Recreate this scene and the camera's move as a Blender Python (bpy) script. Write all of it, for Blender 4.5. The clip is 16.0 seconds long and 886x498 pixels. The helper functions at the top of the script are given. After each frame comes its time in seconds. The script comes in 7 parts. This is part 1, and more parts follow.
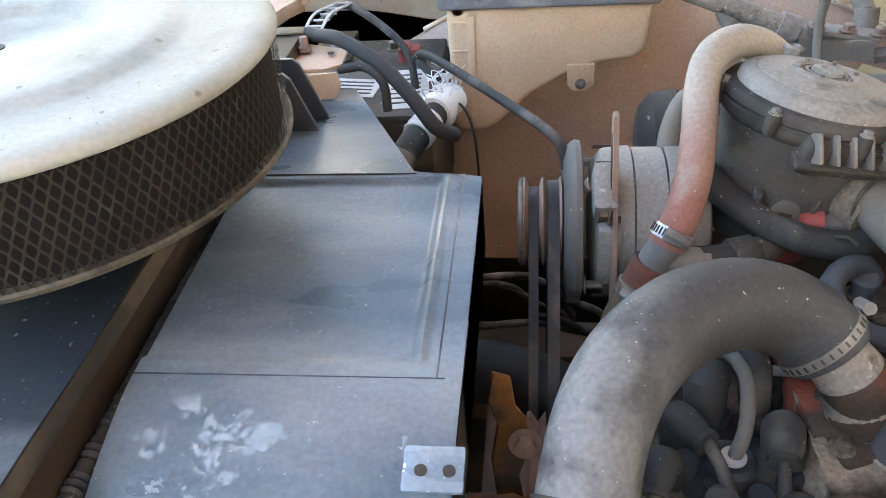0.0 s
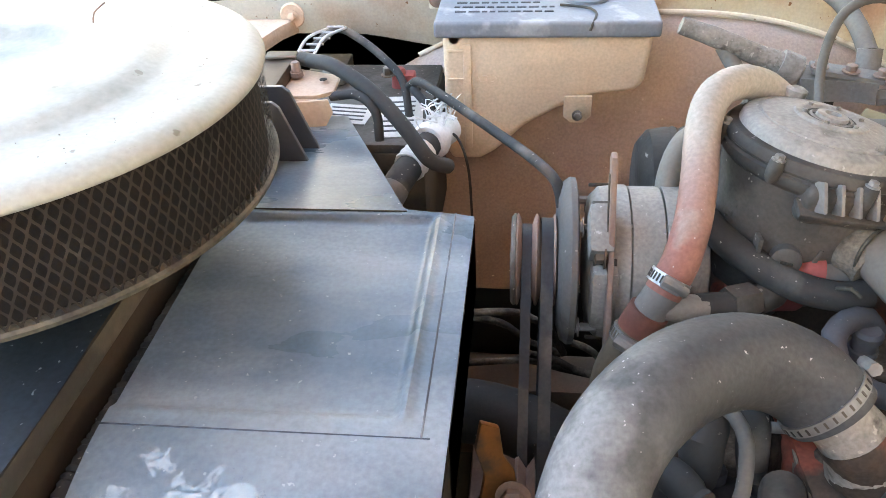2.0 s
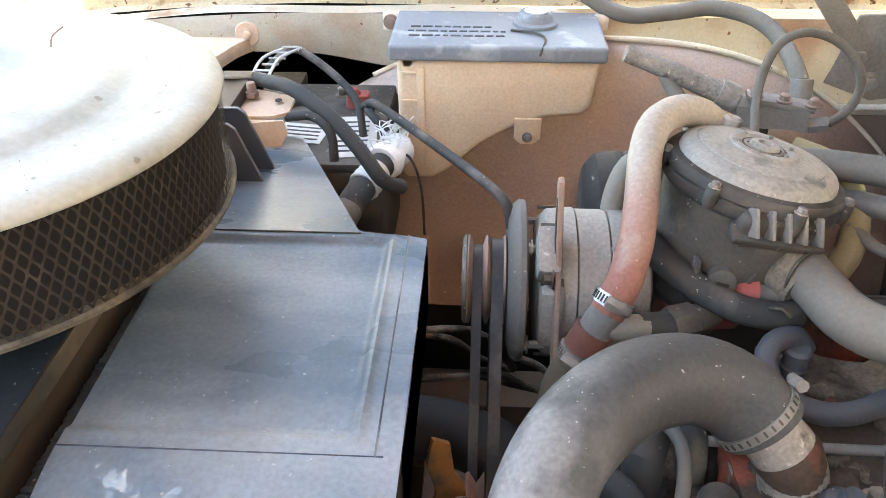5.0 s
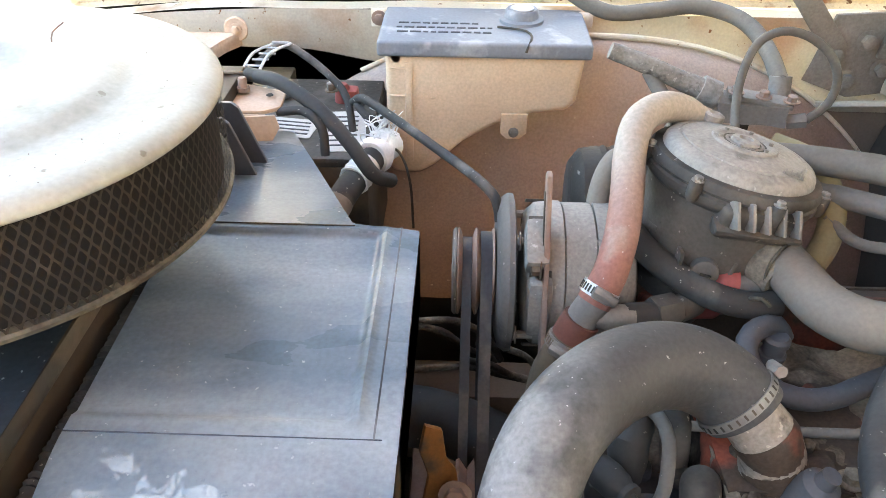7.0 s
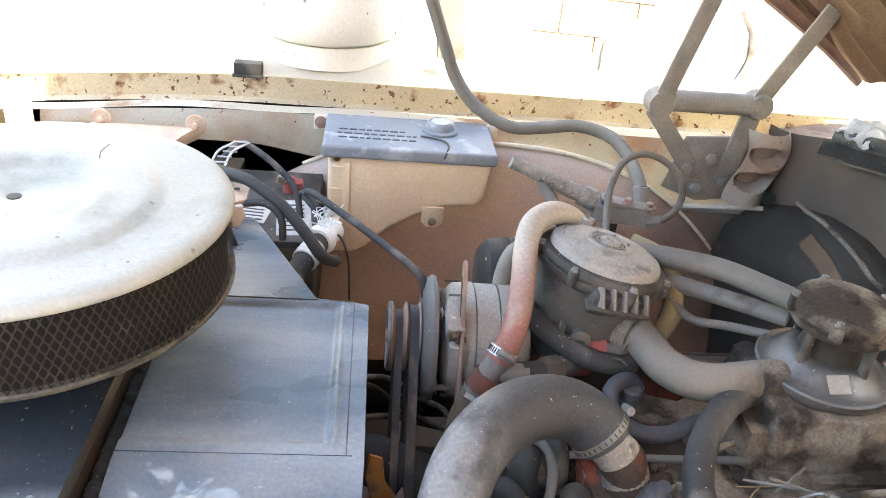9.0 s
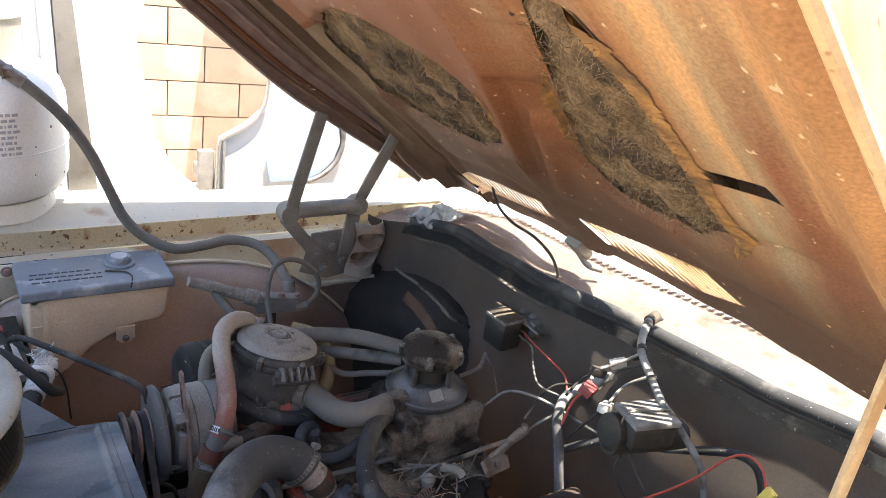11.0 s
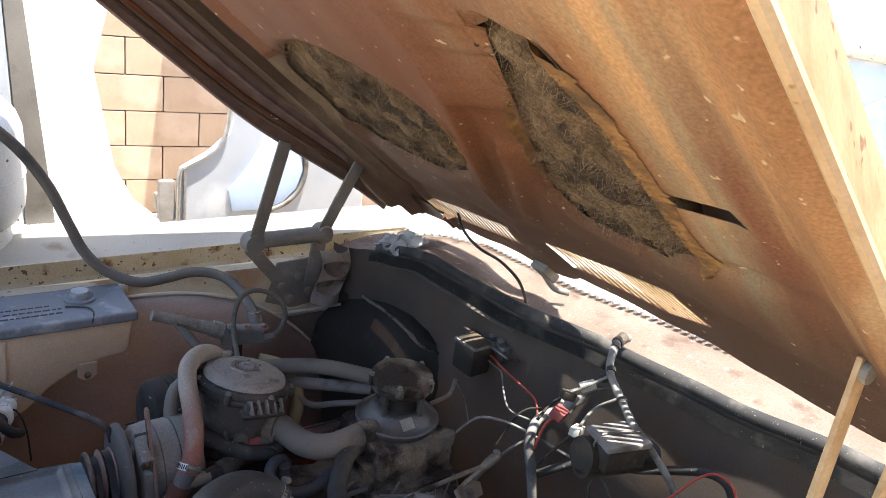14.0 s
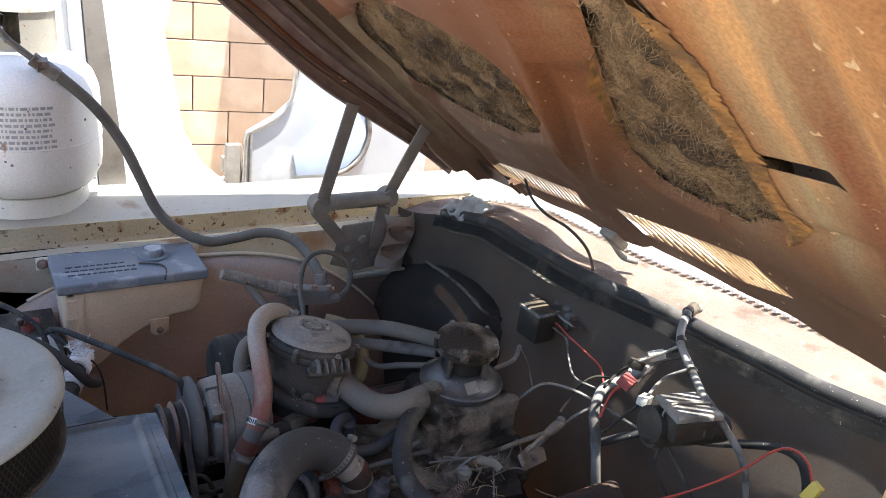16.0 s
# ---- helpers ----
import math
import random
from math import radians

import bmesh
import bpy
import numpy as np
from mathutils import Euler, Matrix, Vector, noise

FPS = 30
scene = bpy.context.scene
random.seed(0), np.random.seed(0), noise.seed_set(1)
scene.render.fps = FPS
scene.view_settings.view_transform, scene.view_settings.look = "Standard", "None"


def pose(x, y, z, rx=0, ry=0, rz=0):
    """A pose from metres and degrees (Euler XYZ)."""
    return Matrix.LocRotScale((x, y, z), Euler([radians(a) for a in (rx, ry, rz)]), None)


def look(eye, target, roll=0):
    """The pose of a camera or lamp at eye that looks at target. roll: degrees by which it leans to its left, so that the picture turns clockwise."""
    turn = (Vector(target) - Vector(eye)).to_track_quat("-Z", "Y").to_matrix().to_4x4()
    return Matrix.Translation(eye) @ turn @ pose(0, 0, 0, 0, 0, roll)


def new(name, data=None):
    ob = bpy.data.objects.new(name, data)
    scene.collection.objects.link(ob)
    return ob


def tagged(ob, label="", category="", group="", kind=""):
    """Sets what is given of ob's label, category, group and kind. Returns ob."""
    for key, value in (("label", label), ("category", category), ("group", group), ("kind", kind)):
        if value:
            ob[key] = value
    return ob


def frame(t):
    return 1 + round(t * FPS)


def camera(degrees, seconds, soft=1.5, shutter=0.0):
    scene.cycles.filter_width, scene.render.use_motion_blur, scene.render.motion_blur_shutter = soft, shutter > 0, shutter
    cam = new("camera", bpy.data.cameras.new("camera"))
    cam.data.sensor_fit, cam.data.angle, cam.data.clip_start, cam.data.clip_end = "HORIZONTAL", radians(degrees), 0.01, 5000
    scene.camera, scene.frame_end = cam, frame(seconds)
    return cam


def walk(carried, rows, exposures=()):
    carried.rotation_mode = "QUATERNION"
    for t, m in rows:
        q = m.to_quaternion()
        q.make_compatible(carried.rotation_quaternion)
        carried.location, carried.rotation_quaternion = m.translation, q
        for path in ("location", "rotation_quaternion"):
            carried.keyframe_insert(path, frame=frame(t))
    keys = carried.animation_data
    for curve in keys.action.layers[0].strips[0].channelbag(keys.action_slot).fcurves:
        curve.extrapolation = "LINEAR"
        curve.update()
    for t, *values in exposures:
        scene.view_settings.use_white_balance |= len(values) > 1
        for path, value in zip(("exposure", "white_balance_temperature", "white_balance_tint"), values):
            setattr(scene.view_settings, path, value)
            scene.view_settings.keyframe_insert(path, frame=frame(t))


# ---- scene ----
cam = camera(58.5, 16.0, 0.8)
PATH = [
    (0, (0.157, 0.104, 1.373), (-0.073, 1.708, 0.201), -4.8),
    (0.5, (0.16, 0.125, 1.369), (-0.058, 1.722, 0.185), -4.7),
    (1, (0.155, 0.132, 1.369), (-0.088, 1.741, 0.206), -4.5),
    (1.5, (0.162, 0.132, 1.374), (-0.048, 1.757, 0.227), -3.7),
    (2, (0.155, 0.135, 1.376), (-0.053, 1.763, 0.233), -2.8),
    (2.5, (0.156, 0.132, 1.381), (-0.037, 1.78, 0.264), -2.6),
    (3, (0.155, 0.135, 1.384), (-0.025, 1.786, 0.269), -2.3),
    (3.5, (0.158, 0.133, 1.387), (-0.019, 1.789, 0.28), -2.6),
    (4, (0.157, 0.134, 1.387), (-0.012, 1.792, 0.282), -2.1),
    (6.5, (0.155, 0.105, 1.403), (0.17, 1.746, 0.259), 1.9),
    (7, (0.148, 0.108, 1.4), (0.107, 1.758, 0.269), 0.7),
    (7.5, (0.142, 0.107, 1.402), (0.079, 1.77, 0.292), 0.7),
    (8, (0.14, 0.105, 1.402), (0.064, 1.769, 0.296), 0.5),
    (8.5, (0.129, 0.084, 1.43), (0.067, 1.774, 0.361), 1.2),
    (9, (0.104, -0.059, 1.518), (0.312, 1.675, 0.542), 6.3),
    (9.5, (-0.028, -0.236, 1.641), (0.543, 1.423, 0.682), 7.4),
    (9.8, (-0.055, -0.318, 1.695), (0.696, 1.336, 0.859), 7.6),
    (10, (-0.063, -0.342, 1.742), (0.82, 1.249, 0.913), 8.9),
    (12.5, (-0.081, -0.353, 1.784), (1.072, 1.124, 1.085), 8.2),
    (13, (-0.08, -0.354, 1.783), (1.095, 1.108, 1.088), 8.2),
    (13.5, (-0.077, -0.35, 1.779), (1.088, 1.114, 1.072), 8.0),
    (14, (-0.082, -0.345, 1.779), (1.074, 1.128, 1.076), 8.4),
    (14.5, (-0.083, -0.343, 1.78), (1.064, 1.138, 1.079), 8.4),
    (15, (-0.078, -0.336, 1.776), (1.003, 1.156, 0.999), 7.8),
    (15.5, (-0.088, -0.333, 1.766), (0.972, 1.169, 0.978), 8.4),
    (16, (-0.093, -0.331, 1.761), (0.937, 1.19, 0.972), 8.1),
]
EXPOSURES = [(0, 3.68, 7300, 3), (0.5, 3.85, 7400, 4), (1.0, 3.96, 7450, 4), (3, 4.00, 7800, 4), (8, 4.02, 7850, 4), (9.0, 3.88, 7600, 6), (9.6, 3.76, 7400, 7), (10.2, 3.20, 7050, 8), (12.0, 1.92, 6450, 10), (14, 1.90, 6450, 10), (16, 2.08, 6350, 10)]
walk(cam, [(t, look(eye, target, roll)) for t, eye, target, roll in PATH], EXPOSURES)

# ---- world, sun ----
world = bpy.data.worlds.new("sky")
scene.world = world
world.use_nodes = True
wn = world.node_tree.nodes
sky = wn.new("ShaderNodeTexSky")
sky.sky_type, sky.sun_disc = "NISHITA", False
SUN_ELEV, SUN_AZ = 78.0, 150.0
sky.sun_elevation, sky.sun_rotation = radians(SUN_ELEV), radians(SUN_AZ)
world.node_tree.links.new(sky.outputs[0], wn["Background"].inputs[0])
wn["Background"].inputs[1].default_value = 0.15
sun = new("sun", bpy.data.lights.new("sun", "SUN"))
sun.data.energy, sun.data.angle, sun.data.color = 5.0, radians(0.5), (1.0, 0.95, 0.87)
sun_from = Vector((math.cos(radians(SUN_ELEV)) * math.sin(radians(SUN_AZ)), math.cos(radians(SUN_ELEV)) * math.cos(radians(SUN_AZ)), math.sin(radians(SUN_ELEV))))
sun.matrix_world = look(sun_from * 20, (0, 0, 0))


# ---- materials ----
def material(name, c1, c2, rough=0.7, metal=0.0, scale=8.0, bump=0.15, fine=120.0, c3=None, c3_amount=0.35, c3_scale=3.0, rough_var=0.15, coat=0.0, spots=None, spot_size=60.0, spot_level=0.68, streak=1.0, speck=0.08, speck_size=280.0, fade=None, c3_soft=0.05, runs=()):
    """Two tones mixed by cloudy noise, a third in blotches, small spots, and fine relief."""
    m = bpy.data.materials.new(name)
    m.use_nodes = True
    nt = m.node_tree
    nd, ln = nt.nodes, nt.links
    b = nd["Principled BSDF"]
    tc = nd.new("ShaderNodeTexCoord")

    def noise_tex(s, detail, w=0.0, even=False):
        n = nd.new("ShaderNodeTexNoise")
        n.inputs["Scale"].default_value, n.inputs["Detail"].default_value = s, detail
        mp = nd.new("ShaderNodeMapping")
        mp.inputs["Location"].default_value = (w, w * 1.7, -w)
        mp.inputs["Scale"].default_value = (1, 1, 1) if even else (streak, 1, streak)
        ln.new(tc.outputs["Object"], mp.inputs[0])
        ln.new(mp.outputs[0], n.inputs["Vector"])
        return n

    def ramp(src, lo, hi):
        r = nd.new("ShaderNodeMapRange")
        r.inputs[1].default_value, r.inputs[2].default_value = lo, hi
        ln.new(src, r.inputs[0])
        return r.outputs[0]

    def mix(fac, a, bcol):
        x = nd.new("ShaderNodeMix")
        x.data_type = "RGBA"
        ln.new(fac, x.inputs[0])
        for sock, v in ((6, a), (7, bcol)):
            if isinstance(v, tuple):
                x.inputs[sock].default_value = (*v, 1)
            else:
                ln.new(v, x.inputs[sock])
        return x.outputs[2]

    base = noise_tex(scale, 6.0)
    col = mix(ramp(base.outputs[0], 0.35, 0.65), c1, c2)
    if c3:
        col = mix(ramp(noise_tex(c3_scale, 8.0, 3.1).outputs[0], 0.67 - c3_amount * 0.4 - c3_soft, 0.67 - c3_amount * 0.4 + c3_soft), col, c3)
    for k, (tone3, per_metre, level, soft) in enumerate(runs):
        # long narrow streaks of a further tone
        n = noise_tex(per_metre, 5.0, 11.3 + 5 * k)
        n.inputs["Vector"].links[0].from_node.inputs["Scale"].default_value = (0.13, 1, 0.13)
        col = mix(ramp(n.outputs[0], level - soft, level + soft), col, tone3)
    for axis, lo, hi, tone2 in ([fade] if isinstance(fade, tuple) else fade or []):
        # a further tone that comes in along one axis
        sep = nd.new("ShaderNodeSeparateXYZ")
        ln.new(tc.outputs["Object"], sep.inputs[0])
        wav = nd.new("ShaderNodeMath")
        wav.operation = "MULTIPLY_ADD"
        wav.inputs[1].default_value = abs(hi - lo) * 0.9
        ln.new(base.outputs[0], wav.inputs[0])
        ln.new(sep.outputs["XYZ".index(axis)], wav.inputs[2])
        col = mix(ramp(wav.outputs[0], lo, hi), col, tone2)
    if spots:
        col = mix(ramp(noise_tex(spot_size, 2.0, 7.7, True).outputs[0], spot_level, spot_level + 0.04), col, spots)
    grain = noise_tex(fine, 4.0, 1.3, True)
    # fine grain and dust in the tone itself
    tone = nd.new("ShaderNodeMapRange")
    tone.inputs[1].default_value, tone.inputs[2].default_value = 0.3, 0.7
    tone.inputs[3].default_value, tone.inputs[4].default_value = 1.0 - speck, 1.0 + speck
    ln.new(noise_tex(speck_size, 5.0, 4.9, True).outputs[0], tone.inputs[0])
    mul = nd.new("ShaderNodeMix")
    mul.data_type, mul.blend_type = "RGBA", "MULTIPLY"
    mul.inputs[0].default_value = 1.0
    ln.new(col, mul.inputs[6])
    ln.new(tone.outputs[0], mul.inputs[7])
    ln.new(mul.outputs[2], b.inputs["Base Color"])
    b.inputs["Metallic"].default_value = metal
    rr = nd.new("ShaderNodeMapRange")
    rr.inputs[3].default_value, rr.inputs[4].default_value = max(0.02, rough - rough_var), min(1.0, rough + rough_var)
    ln.new(base.outputs[0], rr.inputs[0])
    ln.new(rr.outputs[0], b.inputs["Roughness"])
    b.inputs["Coat Weight"].default_value = coat
    b.inputs["Specular IOR Level"].default_value = 0.5 if rough < 0.5 else 0.2
    if bump:
        bp = nd.new("ShaderNodeBump")
        bp.inputs["Strength"].default_value, bp.inputs["Distance"].default_value = bump, 0.002
        add = nd.new("ShaderNodeMath")
        add.operation = "ADD"
        ln.new(base.outputs[0], add.inputs[0])
        ln.new(grain.outputs[0], add.inputs[1])
        ln.new(add.outputs[0], bp.inputs["Height"])
        ln.new(bp.outputs[0], b.inputs["Normal"])
    return m


CREAM = material("cream_paint", (0.69, 0.66, 0.575), (0.63, 0.595, 0.50), 0.45, scale=4, c3=(0.40, 0.27, 0.17), c3_amount=0.03, c3_scale=10, spots=(0.20, 0.10, 0.055), spot_size=110, spot_level=0.71, speck=0.06)
WHITE = material("white_paint", (0.80, 0.79, 0.75), (0.73, 0.72, 0.67), 0.42, scale=4, spots=(0.35, 0.22, 0.14), spot_size=30, spot_level=0.74)
# Z fade to a dusty pale top that also holds the light falling there
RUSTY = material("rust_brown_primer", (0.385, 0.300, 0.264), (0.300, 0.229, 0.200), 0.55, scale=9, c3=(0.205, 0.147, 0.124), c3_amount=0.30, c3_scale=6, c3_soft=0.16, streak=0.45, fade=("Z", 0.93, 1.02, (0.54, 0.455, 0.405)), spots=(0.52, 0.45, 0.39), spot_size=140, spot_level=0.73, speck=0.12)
# Y fades put passenger-side shade into the rust tone; X fade browns the rear
HOODRUSTSHADE = material("hood_rust_and_shade", (0.47, 0.243, 0.105), (0.215, 0.100, 0.046), 0.62, metal=0.05, scale=8, c3=(0.56, 0.43, 0.245), c3_amount=0.24, c3_scale=9, c3_soft=0.12, bump=0.2, spots=(0.62, 0.46, 0.28), spot_size=60, spot_level=0.70, fade=[("Y", 0.10, 0.50, (0.205, 0.084, 0.039)), ("Y", 0.42, 0.90, (0.170, 0.066, 0.029)), ("X", 0.62, 0.84, (0.135, 0.078, 0.050))], streak=0.3, speck=0.2, runs=[((0.42, 0.35, 0.21), 15, 0.60, 0.09), ((0.21, 0.082, 0.042), 11, 0.58, 0.10), ((0.66, 0.38, 0.17), 22, 0.63, 0.07)])
HOODLIP = material("hood_flange_cream", (0.61, 0.435, 0.25), (0.51, 0.335, 0.175), 0.5, scale=11, c3=(0.44, 0.27, 0.13), c3_amount=0.18, c3_scale=20, c3_soft=0.10, spots=(0.28, 0.14, 0.06), spot_size=55, spot_level=0.655)
FIBRE = material("hood_insulation", (0.215, 0.140, 0.076), (0.115, 0.074, 0.041), 1.0, scale=18, bump=0.9, fine=260, c3=(0.055, 0.038, 0.025), c3_amount=0.36, c3_scale=12, speck=0.45)
STRAW = material("insulation_fibre", (0.36, 0.255, 0.145), (0.20, 0.135, 0.072), 0.95, scale=30, bump=0.0)
SLATE = material("slate_blue_plastic", (0.094, 0.140, 0.182), (0.212, 0.265, 0.310), 0.28, scale=11, c3=(0.36, 0.41, 0.44), c3_amount=0.30, c3_scale=12, c3_soft=0.12, bump=0.03, rough_var=0.16, speck=0.12, streak=0.4, spots=(0.50, 0.54, 0.56), spot_size=240, spot_level=0.715)
# slate darkened for the shade under the air cleaner, with pale scuffs
PANEL = material("worn_shaded_slate", (0.020, 0.028, 0.039), (0.050, 0.064, 0.080), 0.55, scale=9, c3=(0.20, 0.23, 0.255), c3_amount=0.36, c3_scale=9, c3_soft=0.07, bump=0.03, streak=0.25, speck=0.14, spots=(0.30, 0.34, 0.36), spot_size=150, spot_level=0.69)
TANK = material("yellowed_plastic", (0.74, 0.59, 0.42), (0.66, 0.505, 0.345), 0.45, scale=6, c3=(0.50, 0.345, 0.225), c3_amount=0.32, c3_scale=6, c3_soft=0.13, streak=0.7, bump=0.06, speck=0.1)
LID = material("tank_lid_plastic", (0.15, 0.163, 0.182), (0.19, 0.203, 0.22), 0.5, scale=10, c3=(0.28, 0.29, 0.30), c3_amount=0.16, c3_scale=26, bump=0.06, speck=0.08)
ALLOY = material("dusty_cast_alloy", (0.067, 0.061, 0.054), (0.103, 0.094, 0.083), 0.65, metal=0.2, scale=12, c3=(0.036, 0.032, 0.028), c3_amount=0.26, c3_scale=9, bump=0.35, spots=(0.226, 0.207, 0.183), spot_size=110, spot_level=0.69, speck=0.12)
ALLOY2 = material("worn_alloy", (0.165, 0.154, 0.139), (0.216, 0.200, 0.181), 0.6, metal=0.2, scale=12, c3=(0.087, 0.078, 0.065), c3_amount=0.2, c3_scale=10, bump=0.2, spots=(0.308, 0.290, 0.260), spot_size=120, spot_level=0.70, speck=0.1)
GRIME = material("dusty_greasy_iron", (0.138, 0.115, 0.088), (0.192, 0.160, 0.123), 0.95, scale=22, bump=0.9, fine=180, c3=(0.034, 0.026, 0.02), c3_amount=0.44, c3_scale=11, speck=0.25)
BLACK = material("black_paint", (0.023, 0.021, 0.018), (0.048, 0.042, 0.034), 0.6, scale=10, bump=0.2, c3=(0.095, 0.075, 0.052), c3_amount=0.2, c3_scale=7)
RUBBER = material("dusty_rubber", (0.028, 0.027, 0.026), (0.050, 0.048, 0.045), 0.7, scale=14, c3=(0.10, 0.092, 0.08), c3_amount=0.22, c3_scale=12, bump=0.25, spots=(0.268, 0.245, 0.212), spot_size=230, spot_level=0.70)
HOSE = material("grey_dusty_hose", (0.103, 0.098, 0.091), (0.139, 0.131, 0.120), 0.65, scale=7, c3=(0.047, 0.044, 0.041), c3_amount=0.16, c3_scale=16, bump=0.25, spots=(0.246, 0.230, 0.207), spot_size=230, spot_level=0.72)
PINK = material("faded_red_hose", (0.215, 0.088, 0.066), (0.255, 0.135, 0.105), 0.6, scale=9, bump=0.12, fade=("Z", 1.050, 1.105, (0.31, 0.272, 0.232)), c3=(0.30, 0.25, 0.21), c3_amount=0.16, c3_scale=14, spots=(0.38, 0.33, 0.29), spot_size=230, spot_level=0.72, speck=0.14)
TANHOSE = material("tan_dusty_hose", (0.188, 0.168, 0.140), (0.148, 0.132, 0.109), 0.7, scale=8, c3=(0.12, 0.103, 0.08), c3_amount=0.14, c3_scale=12, bump=0.08)
OLIVE = material("olive_hose", (0.23, 0.2, 0.12), (0.17, 0.145, 0.085), 0.75, scale=12, bump=0.1)
ORANGE = material("engine_orange", (0.24, 0.056, 0.032), (0.15, 0.046, 0.030), 0.7, scale=16, c3=(0.052, 0.037, 0.028), c3_amount=0.64, c3_scale=13, bump=0.35, speck=0.2)
REDCAP = material("red_plastic", (0.27, 0.070, 0.062), (0.21, 0.060, 0.054), 0.6, scale=14, bump=0.1)
STEEL = material("bright_steel", (0.52, 0.515, 0.50), (0.38, 0.375, 0.36), 0.36, metal=0.85, scale=40, bump=0.1, speck=0.15)
DULL = material("dull_steel", (0.26, 0.245, 0.225), (0.17, 0.157, 0.142), 0.6, metal=0.6, scale=25, c3=(0.12, 0.085, 0.06), c3_amount=0.22, c3_scale=12)
RUSTSTEEL = material("rusted_steel", (0.20, 0.135, 0.108), (0.26, 0.19, 0.155), 0.7, metal=0.1, scale=25, bump=0.25, c3=(0.12, 0.08, 0.062), c3_amount=0.25)
HINGE = material("dusty_hinge_steel", (0.27, 0.245, 0.208), (0.205, 0.184, 0.155), 0.75, metal=0.1, scale=18, bump=0.3, c3=(0.12, 0.105, 0.088), c3_amount=0.2, speck=0.12)
AIRLID = material("chalky_white_enamel", (0.310, 0.317, 0.280), (0.262, 0.268, 0.234), 0.52, scale=5, c3=(0.195, 0.200, 0.170), c3_amount=0.24, c3_scale=7, bump=0.05, spots=(0.17, 0.16, 0.13), spot_size=110, spot_level=0.70, coat=0.05, speck=0.08)
MESHM = material("expanded_mesh_steel", (0.024, 0.020, 0.0165), (0.037, 0.031, 0.025), 0.8, metal=0.1, scale=30, bump=0.1, c3=(0.055, 0.048, 0.038), c3_amount=0.12, c3_scale=40)
PAPER = material("filter_paper", (0.010, 0.009, 0.008), (0.014, 0.012, 0.011), 0.95, scale=20, bump=0.2)
BRASSY = material("old_zinc", (0.092, 0.084, 0.062), (0.056, 0.051, 0.039), 0.55, metal=0.2, scale=26, c3=(0.045, 0.04, 0.032), c3_amount=0.36, c3_scale=30, speck=0.2, bump=0.3)
WOOD = material("weathered_pine", (0.58, 0.42, 0.24), (0.46, 0.31, 0.16), 0.7, scale=30, bump=0.2)
BLOCK = material("concrete_block", (0.50, 0.385, 0.285), (0.45, 0.34, 0.245), 0.9, scale=6, bump=0.3, c3=(0.55, 0.44, 0.34), c3_amount=0.3)
MORTAR = material("mortar", (0.2, 0.14, 0.1), (0.26, 0.18, 0.13), 0.95, scale=20, bump=0.4)
EARTH = material("dry_earth", (0.46, 0.37, 0.27), (0.38, 0.30, 0.21), 0.95, scale=2.5, bump=0.6, fine=60, c3=(0.52, 0.44, 0.34), c3_amount=0.3, c3_scale=0.8)
SILVER = material("silver_blue_paint", (0.42, 0.445, 0.47), (0.48, 0.50, 0.525), 0.35, metal=0.3, scale=5, bump=0.05, c3=(0.6, 0.62, 0.63), c3_amount=0.2)
BLUE = material("pale_blue_paint", (0.40, 0.50, 0.66), (0.46, 0.56, 0.70), 0.45, scale=5, bump=0.05)
COWLRED = material("dusty_cowl_mesh_paint", (0.37, 0.283, 0.226), (0.30, 0.221, 0.171), 0.85, scale=9, c3=(0.21, 0.15, 0.115), c3_amount=0.14, c3_scale=14, bump=0.3, spots=(0.55, 0.47, 0.4), spot_size=60, spot_level=0.68, speck=0.15)
BLUETAPE = material("blue_grey_rubber", (0.050, 0.052, 0.057), (0.074, 0.076, 0.082), 0.6, scale=12, c3=(0.125, 0.122, 0.118), c3_amount=0.2, c3_soft=0.08, bump=0.2, spots=(0.24, 0.23, 0.21), spot_size=210, spot_level=0.71)
WHITETAPE = material("white_rag", (0.72, 0.72, 0.7), (0.6, 0.6, 0.58), 0.9, scale=30, bump=0.4)
LABELW = material("paper_label", (0.46, 0.455, 0.43), (0.38, 0.375, 0.35), 0.7, scale=20, bump=0.05)
INK = material("grey_print", (0.045, 0.045, 0.05), (0.075, 0.075, 0.08), 0.8, scale=20, bump=0)
PALEPRINT = material("pale_print", (0.42, 0.42, 0.42), (0.34, 0.34, 0.34), 0.8, scale=20, bump=0)
REDWIRE = material("red_wire", (0.42, 0.06, 0.04), (0.36, 0.07, 0.05), 0.5, bump=0)
YELLOW = material("yellow_plug", (0.62, 0.48, 0.09), (0.55, 0.42, 0.1), 0.5, bump=0)
SLATEDARK = material("dark_slate_plastic", (0.028, 0.031, 0.038), (0.042, 0.046, 0.056), 0.34, scale=6, c3=(0.15, 0.16, 0.17), c3_amount=0.10, c3_scale=12, streak=0.4)
OLDPLASTIC = material("yellow_grey_plastic", (0.22, 0.203, 0.170), (0.17, 0.155, 0.126), 0.7, scale=20, bump=0.1)
DUSTLOOM = material("dusty_loom_tape", (0.17, 0.162, 0.148), (0.24, 0.228, 0.206), 0.85, scale=30, bump=0.3, c3=(0.10, 0.093, 0.083), c3_amount=0.25, c3_scale=20)
LIPRUST = material("cream_paint_rust_freckles", (0.62, 0.56, 0.43), (0.52, 0.45, 0.32), 0.5, scale=7, c3=(0.27, 0.14, 0.07), c3_amount=0.08, c3_scale=26, spots=(0.17, 0.085, 0.045), spot_size=90, spot_level=0.645, speck=0.12)
